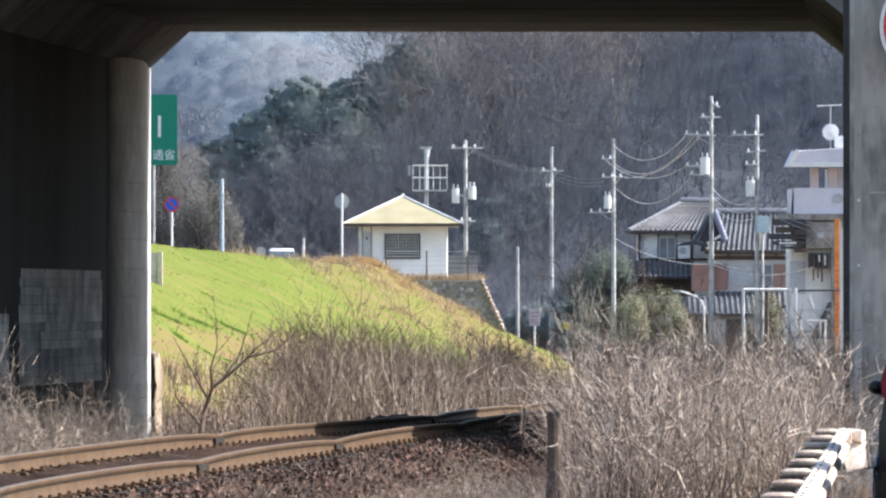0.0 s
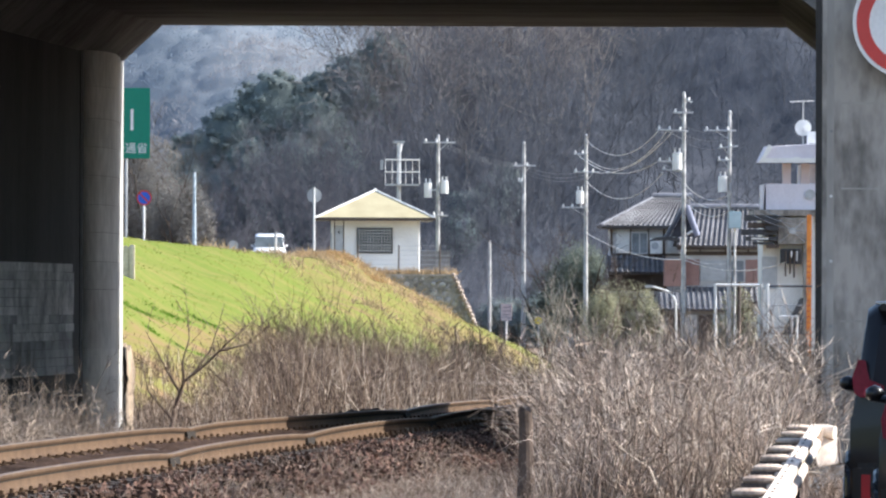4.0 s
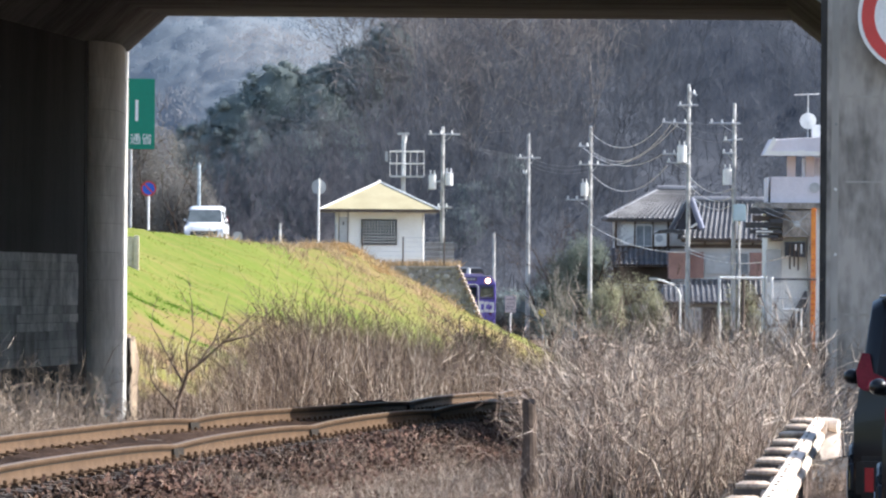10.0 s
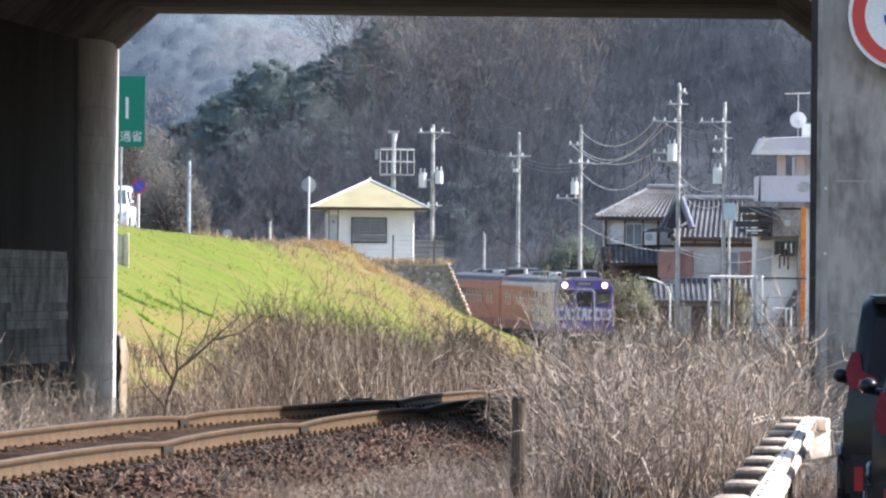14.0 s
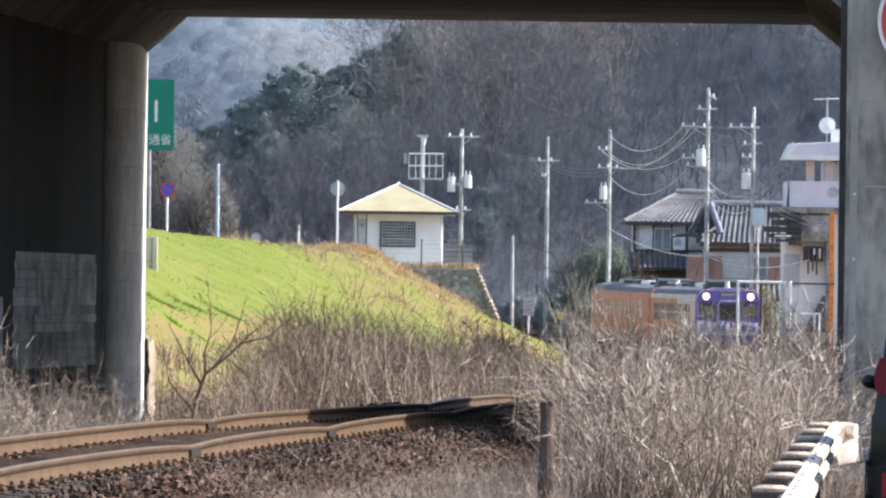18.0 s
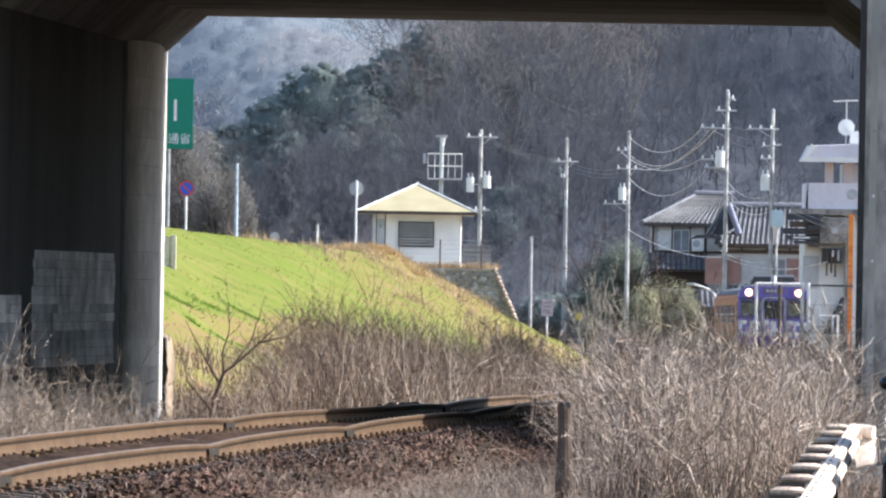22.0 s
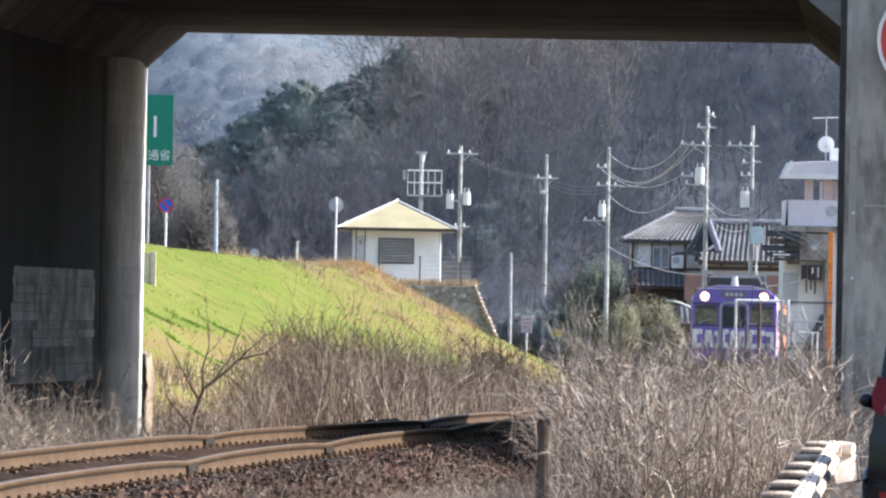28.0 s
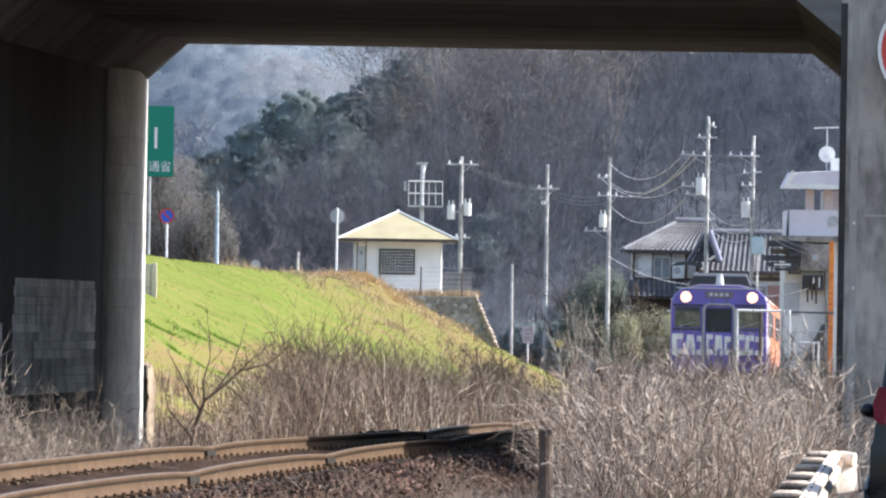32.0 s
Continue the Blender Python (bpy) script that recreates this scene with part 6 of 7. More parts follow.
def house(name, m, w, d, zw, ridge, over, label, hip=0.0, storeys=()):
    """A tiled house: w x d body to the eaves at zw, ridge along x at height ridge; hip: how far the ridge is shortened at the left."""
    h = thing(name, m, label, "house")
    part("wall", box(0, w, 0, d, -0.4, zw), WALL_PLASTER, h, "plastered walls with dark timber")
    e = over
    A, B, C, D_ = (-e, -e, zw - 0.1), (w + e, -e, zw - 0.1), (w + e, d + e, zw - 0.1), (-e, d + e, zw - 0.1)
    r0, r1 = (hip, d / 2, ridge), (w + e, d / 2, ridge)
    tiled_slope(h, A, B, r1, r0)
    tiled_slope(h, C, D_, r0, r1)
    if hip > 0:
        tiled_slope(h, D_, A, r0, r0)
    else:
        part("gable", prism([(0, zw - 0.15), (d, zw - 0.15), (d / 2, ridge - 0.15)], 0.1), WALL_WHITE, h).matrix_basis = pose(0.0, 0, 0, 0, 0, 90)
    part("ridge_tile", rod((r0[0] - 0.1, r0[1], ridge + 0.08), (r1[0] + 0.1, r1[1], ridge + 0.08), 0.17, n=8), TILE_PALE, h, "heavy ridge tiles")
    for p in ((A, D_) if hip > 0 else ()):
        part("hip_tile", rod(p, r0, 0.12, n=8), TILE_PALE, h)
    part("eave_board", box(-e + 0.05, w + e - 0.05, -e + 0.05, -e + 0.12, zw - 0.3, zw - 0.12), DARK_WOOD, h)
    for u0, u1, z0, z1, what in storeys:
        if what == "window":
            wn = part("window", box(u0, u1, -0.05, 0.03, z0, z1), HOUSE_GLASS, h)
            for a, b, c, q in ((u0 - 0.06, u1 + 0.06, z1, z1 + 0.07), (u0 - 0.06, u1 + 0.06, z0 - 0.07, z0), (u0 - 0.06, u0, z0, z1), (u1, u1 + 0.06, z0, z1), ((u0 + u1) / 2 - 0.03, (u0 + u1) / 2 + 0.03, z0, z1)):
                part("window_frame", box(a, b, -0.1, 0, c, q), STEEL, wn)
        elif what == "red":
            part("cladding", box(u0, u1, -0.06, 0.0, z0, z1), BRICK_RED, h, "reddish brown clad wall")
        elif what == "annex":
            part("annex", box(u0, u1, -0.35, 1.6, z0, z1), BRICK_RED, h, "reddish brown clad annex")
        elif what == "plaster":
            part("panel", box(u0, u1, -0.04, 0.0, z0, z1), WALL_WHITE, h, "white plaster panel between posts")
        elif what == "dark":
            # dark panel paints the shade below the pent roof
            part("shade_panel", box(u0, u1, -0.06, 0.0, z0, z1), DARK_WOOD, h, "dark panel standing in for the shade under the pent roof")
        elif what == "cooler":
            ac = part("air_conditioner", box(u0, u1, -0.4, -0.05, z0, z1, 0.03), WHITE, h, "white air conditioner on the balcony")
            part("fan_grille", disc((u0 + u1) / 2 - 0.06, -0.41, (z0 + z1) / 2, 0.2, 0.02, 16), SIGN_BACK, ac)
        elif what == "beam":
            part("beam", box(u0, u1, -0.07, 0.0, z0, z1), DARK_WOOD, h)
        elif what == "shutter":
            s = part("shutter", box(u0, u1, -0.08, 0.0, z0, z1), SIGN_BACK, h, "grey sliding shutters")
            for k in range(6):
                part("slat", box(u0, u1, -0.1, -0.08, z0 + (z1 - z0) * (k + 0.4) / 6, z0 + (z1 - z0) * (k + 0.6) / 6), STEEL, s)
        elif what == "pent":
            tiled_slope(h, (u0, -1.1, z0), (u1, -1.1, z0), (u1, -0.02, z1), (u0, -0.02, z1), ribs=TILE_RIB)
    return h


def village():
    gz = -1.0
    # left house, hipped roof
    x0, zw, zr = 10.49, 6.09 - gz, 7.55 - gz
    house("tiled_house", pose(x0, 486, gz), 3.790, 6.0, zw, zr, 0.55, "two-storey Japanese house with grey tiled hipped roof", hip=2.4,
          storeys=[(-0.02, 0.1, zw - 1.62, zw - 0.2, "beam"), (0.3, 1.02, zw - 1.55, zw - 0.25, "plaster"), (1.02, 1.12, zw - 1.62, zw - 0.2, "beam"), (1.16, 1.95, zw - 1.55, zw - 0.5, "window"), (1.97, 2.07, zw - 1.62, zw - 0.2, "beam"),
                   (2.1, 2.75, zw - 1.6, zw - 0.75, "cooler"), (2.8, 2.92, zw - 1.62, zw - 0.2, "beam"), (0, 3.7, zw - 1.72, zw - 1.58, "beam"), (-0.4, 2.95, zw - 2.58, zw - 1.7, "pent"), (3.0, 3.7, zw - 1.5, zw - 0.4, "shutter"), (-0.1, 3.0, zw - 3.6, zw - 2.7, "dark"), (0.2, 3.0, zw - 5.6, zw - 3.8, "shutter")])
    # right house, gabled
    x0, zw, zr = 14.31, 4.99 - gz, 6.91 - gz
    house("gabled_house", pose(x0, 480, gz), 4.492, 5.6, zw, zr, 0.5, "Japanese house with blue-grey tiled gable roof and red-brown wall",
          storeys=[(-1.1, 0.0, zw - 2.25, zw - 0.8, "annex"), (0.0, 0.76, zw - 2.2, zw - 0.82, "red"), (0.82, 2.15, zw - 1.98, zw - 0.88, "shutter"), (2.3, 3.1, zw - 1.98, zw - 0.88, "window"), (3.2, 3.95, zw - 2.2, zw - 0.82, "red"),
                   (-0.3, 4.4, zw - 0.6, zw - 0.4, "beam"), (0.76, 0.86, zw - 0.4, zw - 0.1, "beam"), (2.1, 2.2, zw - 0.4, zw - 0.1, "beam"), (3.3, 3.4, zw - 0.4, zw - 0.1, "beam"), (-0.1, 3.9, zw - 3.05, zw - 2.28, "pent"), (0.2, 1.4, zw - 4.6, zw - 3.5, "window"), (2.0, 3.4, zw - 4.6, zw - 3.5, "window")])
    # gable face towards the road
    x, y, z = (14.25, 478.0, 6.95)
    g = thing("porch_gable", pose(x, y - 0.6, z), "dark-barged porch gable with blue-grey ridge tiles", "roof")
    part("gable_face", prism([(-0.8, -1.6), (0.42, -1.6), (0.0, -0.1)], 0.15), SHADE_BLUE, g, "gable face, shade put into its dark blue colour")
    tiled_slope(g, (-1.05, -0.35, -1.75), (-1.05, 2.2, -1.75), (0.0, 2.2, 0.05), (0.0, -0.35, 0.05))
    tiled_slope(g, (0.62, 2.2, -1.6), (0.62, -0.35, -1.6), (0.0, -0.35, 0.05), (0.0, 2.2, 0.05))
    part("barge_board", rod((-0.02, -0.4, -0.02), (-1.0, -0.4, -1.68), 0.07, n=6), SHADE_BLUE, g, "dark barge board")
    part("verge_tiles", rod((0.02, -0.42, 0.06), (0.62, -0.42, -1.56), 0.17, n=10), VERGE_BLUE, g, "blue-grey round verge tiles")
    part("collar_board", rod((0.05, -0.44, -1.5), (0.52, -0.44, -1.18), 0.07, n=6), WALL_WHITE, g, "short white board under the verge")
    part("ridge_tile", rod((0.0, -0.45, 0.12), (0.0, 2.3, 0.12), 0.12, n=8), TILE_PALE, g)
    # awning
    x, y, z = (13.01, 474.0, 5.05)
    a = thing("awning", pose(x, y, z), "dark curved awning over a balcony", "awning")
    part("canopy", loft([[(-0.85 + 0.06 * abs(v), v, 0.0), (-0.5, v, 0.22), (0.2, v, 0.3), (0.8, v, 0.15), (0.85, v, -0.02), (0.2, v, 0.1), (-0.5, v, 0.05)] for v in (-0.8, 0, 0.8)]), DARK, a)
    part("bracket", box(-0.8, -0.7, 0.6, 1.2, -0.8, 0.1), DARK_WOOD, a)
    # small sheds under the houses
    x, y, z = (15.13, 470.0, 1.85)
    sh = thing("shed", pose(x, y, gz), "low grey shed with sliding doors by the railway", "shed")
    part("wall", box(-2.2, 1.4, 0, 2.0, -0.3, z - gz - 0.2), SHED_WALL, sh)
    tiled_slope(sh, (-2.5, -0.4, z - gz - 0.3), (1.7, -0.4, z - gz - 0.3), (1.7, 2.2, z - gz + 0.55), (-2.5, 2.2, z - gz + 0.55))
    for k in range(4):
        part("door_panel", box(-2.0 + 0.8 * k, -1.3 + 0.8 * k, -0.04, 0, 0, z - gz - 0.6), SIGN_BACK if k % 2 else DARK_WOOD, sh)
    # street lamp with a bent arm
    p = [(11.14, 425.0, 2.64), (11.43, 425.0, 2.56), (11.88, 425.0, 2.40), (12.14, 425.0, 2.19), (12.25, 425.0, 1.87), (12.25, 425.0, 0.41)]
    x, y, z = p[-1]
    base = float(ground_z(x, y))
    p[-1] = (x, y, base - 0.1)
    l = thing("bent_lamp_post", pose(0, 0, 0), "white bent-arm lamp post beside the railway", "street lamp")
    part("arm", tube(p, 0.05, 8), WHITE, l)
    part("lamp_head", box(p[0][0] - 0.35, p[0][0] + 0.05, y - 0.08, y + 0.08, p[0][2] - 0.05, p[0][2] + 0.06, 0.03), SIGN_BACK, l)


village()


def corner_building():
    D0 = 440.0
    # parts are placed from pixel positions to fit the camera's view
    view_px = D0 / 16030
    gz = -1.0
    b = thing("balcony_building", pose(16.72, D0, gz), "white three-storey building with rooftop balcony and flat canopy", "building")
    Z = lambda v: 2 + (540 - v) * view_px - gz
    U = lambda u: (u - 1393) * view_px
    part("wall", box(U(1400), U(1620), 0.3, 7, -0.4, Z(380)), WALL_WHITE, b, "pale rendered walls")
    part("floor_slab", box(U(1383), U(1620), -0.6, 7, Z(390), Z(379), 0.02), CONCRETE_PALE, b)
    part("balcony_parapet", loft([[(U(1403) - o, -0.3 + 0.0, z), (U(1620), -0.3, z), (U(1620), -0.15, z), (U(1403) - o, -0.15, z)] for o, z in ((0.12, Z(379)), (0.0, Z(333)))]), WALL_SHADE_TINT, b, "white balcony parapet, blue shade put into its lilac colour")
    part("balcony_side", box(U(1400), U(1404), -0.3, 5, Z(379), Z(334)), WALL_SHADE_TINT, b)
    part("upper_wall", box(U(1470), U(1620), 2.2, 6.5, Z(379), Z(297)), WALL_SHADE_TINT, b)
    for u in (1441, 1474):
        part("pillar", box(U(u) - 0.2, U(u) + 0.2, -0.1, 0.4, Z(335), Z(297)), PINK, b, "pink rendered square pillar")
    cn = part("canopy", loft([[(U(1394), -0.9, Z(293)), (U(1620), -0.9, Z(293)), (U(1620), 5.5, Z(293)), (U(1394), 5.5, Z(293))], [(U(1408), -0.9, Z(268)), (U(1620), -0.9, Z(256)), (U(1620), 5.5, Z(252)), (U(1408), 5.5, Z(264))]]), WALL_SHADE_TINT, b, "flat white roof canopy")
    part("edge_cap", prism([(U(1390), Z(296)), (U(1397), Z(296)), (U(1414), Z(270)), (U(1408), Z(264))], 0.5, at=(0, -1.0, 0)), WHITE, cn, "bright white canopy edge")
    part("edge_trim", box(U(1398), U(1620), -0.96, -0.9, Z(296), Z(288)), WHITE, cn)
    part("ridge_block", box(U(1478), U(1500), 0.5, 1.2, Z(262), Z(240), 0.03), WHITE, cn, "white block on the canopy")
    part("corner_tile", box(U(1452), U(1463), -1.0, -0.9, Z(297), Z(286), 0.01), WHITE, cn)
    part("railing_dish", disc(U(1482), -0.4, Z(352), 0.25, 0.06), SIGN_BACK, b, "small dish on the balcony")
    # lower front: shop fascia, boards and hanging things
    f = part("fascia", box(U(1425), U(1476), -0.5, 0.3, Z(440), Z(393), 0.02), CONCRETE_PALE, b, "pale equipment panel")
    for a, c in (((1428, 397), (1473, 437)), ((1428, 437), (1473, 397))):
        part("strut", rod((U(a[0]), -0.53, Z(a[1])), (U(c[0]), -0.53, Z(c[1])), 0.025, n=5), STEEL, f)
    part("fan", disc(U(1451), -0.62, Z(417), 0.16, 0.12), STEEL, f)
    for i, (u0, u1, v0, v1) in enumerate(((1366, 1425, 388, 399), (1372, 1424, 402, 412), (1360, 1424, 414, 424), (1368, 1424, 427, 434), (1380, 1418, 436, 441), (1405, 1426, 441, 447), (1396, 1426, 394, 404), (1402, 1426, 408, 416))):
        part("sign_board", box(U(u0), U(u1), -0.6 - 0.05 * i, 0.1, Z(v1), Z(v0), 0.01), (DARK, DARK_WOOD, DARK, DARK)[i % 4], b, "dark weathered board")
    part("sign_lines", box(U(1378), U(1408), -0.79, -0.76, Z(432), Z(429)), WHITE, b)
    hang = part("hung_frame", box(U(1430), U(1466), -0.3, 0.1, Z(475), Z(448)), DARK, b, "dark open bay")
    for u, v, m in ((1439, 497, DARK_WOOD), (1447, 492, DARK_WOOD), (1454, 499, DARK_WOOD), (1449, 463, WHITE), (1459, 470, SIGN_BACK)):
        part("hung_pipe", rod((U(u), -0.4, Z(v)), (U(u), -0.4, Z(452)), 0.05, n=6), m, hang)
    part("pillar", box(U(1471), U(1477), -0.3, 0.3, -0.4, Z(392)), CONCRETE_PALE, b)
    part("shutter", box(U(1398), U(1425), 0.24, 0.31, Z(520), Z(462), 0.03), SIGN_BACK, b, "rounded grey shutter")
    # dark wedge stands in for the diagonal shadow on the wall
    part("shadow_wedge", prism([(U(1432), Z(600)), (U(1474), Z(600)), (U(1474), Z(535)), (U(1466), Z(535))], 0.3, at=(0, -0.1, 0)), DARK, b)
    # aerial and dish on its roof
    x, y, z = (18.87, 441.0, 9.65)
    a = thing("roof_aerial", pose(x, y, z), "roof aerial with white satellite dish on a mast", "aerial")
    part("mast", rod((0, 0, -0.4), (0, 0, 2.146), 0.035, n=8), STEEL, a)
    part("boom", rod((-0.65, 0, 2.036), (0.55, 0, 2.091), 0.025, n=6), WHITE, a)
    for k in range(7):
        u = -0.6 + 0.18 * k
        part("element", rod((u, -0.22, 2.063), (u, 0.22, 2.063), 0.018, n=5), STEEL, a)
    bm = bmesh.new()
    rings = [[(r * math.cos(t), -0.12 - 0.18 * (0.4 - r), r * math.sin(t) + 0.770) for t in np.linspace(0, 2 * math.pi, 24, endpoint=False)] for r in (0.4, 0.25, 0.05)]
    loft(rings, bm)
    part("dish", bm, WHITE, a, "white satellite dish")
    part("feed_arm", rod((0, -0.1, 0.550), (0, -0.5, 0.715), 0.02, n=5), STEEL, a)
    # pale blue cabinet
    x, y, z = (15.39, 436.0, 5.89)
    c = thing("signal_cabinet", pose(x, y, z), "pale blue steel cabinet on a post", "cabinet")
    part("body", box(-0.3, 0.3, -0.2, 0.2, -0.42, 0.4, 0.04), mat("pale_blue", (0.5, 0.62, 0.66), (0.42, 0.54, 0.58), 0.5, bump=0), c)
    part("post", rod((0, 0.1, float(ground_z(x, y)) - z), (0, 0.1, -0.4), 0.06), POLE, c)


corner_building()


def gate():
    D0 = 205.0
    g = float(ground_z(7.37, D0))
    s = thing("fence_gate", pose(0, D0, g), "white pipe frame gate with wire mesh beside the track", "gate")
    top = 2.38 - g
    for u, r, m in ((6.80, 0.034, WHITE), (7.84, 0.042, STEEL), (7.98, 0.04, WHITE)):
        part("post", rod((u, 0, -0.2), (u, 0, top), r, n=10), m, s)
    part("top_rail", rod((6.80, 0, top - 0.03), (7.85, 0, top - 0.03), 0.03, n=8), WHITE, s)
    part("dark_post", rod((7.34, 0.1, -0.2), (7.34, 0.1, top + 0.05), 0.04, n=8), DARK_WOOD, s, "dark brown post")
    part("top_rail", rod((7.98, 0, top - 0.05), (8.99, 0, top - 0.05), 0.022, n=8), DARK, s)
    part("mid_rail", rod((7.98, 0, top - 0.48), (8.77, 0, top - 0.48), 0.012, n=6), STEEL, s)
    part("low_rail", rod((8.24, 0, top - 0.74), (8.68, 0, top - 0.74), 0.025, n=6), WHITE, s)
    for u in (8.54, 8.65):
        part("stay", rod((u, 0, -0.2), (u, 0, top - 0.74), 0.03, n=6), WHITE, s)
    x0, x1 = 8.01, 8.82
    bm = bmesh.new()
    k = x0 - 1.0
    while k < x1:
        for a, b in (((k, top - 1.3), (k + 1.25, top - 0.05)), ((k, top - 0.05), (k + 1.25, top - 1.3))):
            p, q = Vector((a[0], 0, a[1])), Vector((b[0], 0, b[1]))
            lo, hi = max(0, (x0 - p.x) / 1.25), min(1, (x1 - p.x) / 1.25)
            if hi > lo:
                rod(p.lerp(q, lo), p.lerp(q, hi), 0.0025, n=3, bm=bm)
        k += 0.09
    part("wire_mesh", bm, CABLE_DARK, s, "chain-link mesh")


gate()


# ---- trees, shrubs and posts ----
def tree(name, x, y, ztop, spread, label, material, n=2600, seed=1, size=0.06, bare=False):
    g = float(ground_z(x, y))
    h = ztop - g
    t = thing(name, pose(x, y, g), label, "tree" if h > 3 else "shrub")
    stems = 6 if bare else 5
    V, Q, line = strands(np.zeros((stems, 3)) + RNG.normal(0, 0.15, (stems, 3)) * (1, 1, 0), up(stems, 0.22), h * RNG.uniform(0.7, 1.0, stems), 0.022 if bare else 0.04 + 0.008 * h, 0.12, 6, 5)
    sets = [(V, Q)]
    par, ln, rad = line, h * (0.26 if bare else 0.4), 0.012 if bare else 0.025
    for kids in ((4, 4, 3) if bare else (6, 5, 4)):
        who = np.repeat(np.arange(len(par)), kids)
        at = RNG.integers(2 if par is line else 1, par.shape[1], len(who))
        w = par[who, at] - par[who, at - 1]
        w = w / np.linalg.norm(w, axis=1, keepdims=True) + RNG.normal(0, 0.55, (len(who), 3))
        V, Q, par = strands(par[who, at], w, ln * RNG.uniform(0.5, 1, len(who)), rad, 0.15, 4, 3)
        sets.append((V, Q))
        ln, rad = ln * 0.5, rad * 0.55
    V, Q = joined(sets)
    quads("trunk", V, Q, material if bare else TRUNK, t, "branching trunk")
    if not bare:
        pts = crown((0, 0, h * 0.58), (spread, spread, h * 0.46), n, seed, 34)
        V, Q = leaves(pts, np.random.default_rng(seed).uniform(size * 0.6, size * 1.5, n), pts - np.array((0, 0, h * 0.5)), 0.8)
        quads("crown", V, Q, material, t, "uneven leafy crown")
    return t


def forked_bush():
    """A leafless bush whose thick limbs fork low and reach far out."""
    b = thing("bare_bush", pose(-3.66, 135, -0.1), "dark leafless bush with long arching branches by the wing wall", "shrub")
    limbs = [[(0, 0, -0.1), (0.08, 0.05, 0.45), (0.22, 0.0, 0.86), (0.5, -0.05, 1.08), (0.85, 0, 1.42), (1.25, 0.1, 1.78)],
             [(0.16, 0.02, 0.7), (-0.02, 0.1, 1.0), (-0.18, 0.1, 1.3), (-0.36, 0.1, 1.62)],
             [(0.22, 0.0, 0.86), (0.2, -0.1, 1.15), (0.3, -0.1, 1.5), (0.28, -0.1, 1.9)],
             [(0.36, 0, 0.97), (0.62, 0.1, 1.35), (0.75, 0.1, 1.75)],
             [(0.05, 0, 0.3), (-0.3, 0, 0.7), (-0.42, 0, 1.15)],
             [(0.75, 0, 1.32), (1.15, 0, 1.42), (1.5, 0, 1.7)]]
    g = np.random.default_rng(31)
    for i, pts in enumerate(limbs):
        pts = [Vector(p) for p in pts]
        bm = bmesh.new()
        for k, (p, q) in enumerate(zip(pts, pts[1:])):
            r = (0.034 if i == 0 else 0.02)
            f0, f1 = 1 - 0.8 * k / (len(pts) - 1), 1 - 0.8 * (k + 1) / (len(pts) - 1)
            rod(p, q + (q - p) * 0.03, r * f0, r * f1, 7, bm)
        limb = part("limb", bm, BUSH_BARK, b)
        base = np.array([pts[k].lerp(pts[k + 1], g.uniform()) for k in g.integers(0, len(pts) - 1, 10)])
        V, Q, line = strands(base, g.normal(0, 0.6, (10, 3)) + (0.1, 0, 0.7), g.uniform(0.2, 0.6, 10), 0.007, 0.25, 5, 3)
        V2, Q2, _ = strands(np.repeat(line[:, 2], 4, 0), g.normal(0, 0.7, (40, 3)) + (0, 0, 0.5), g.uniform(0.08, 0.25, 40), 0.004, 0.2, 3, 2)
        quads("twig", *joined([(V, Q), (V2, Q2)]), BUSH_BARK, limb)


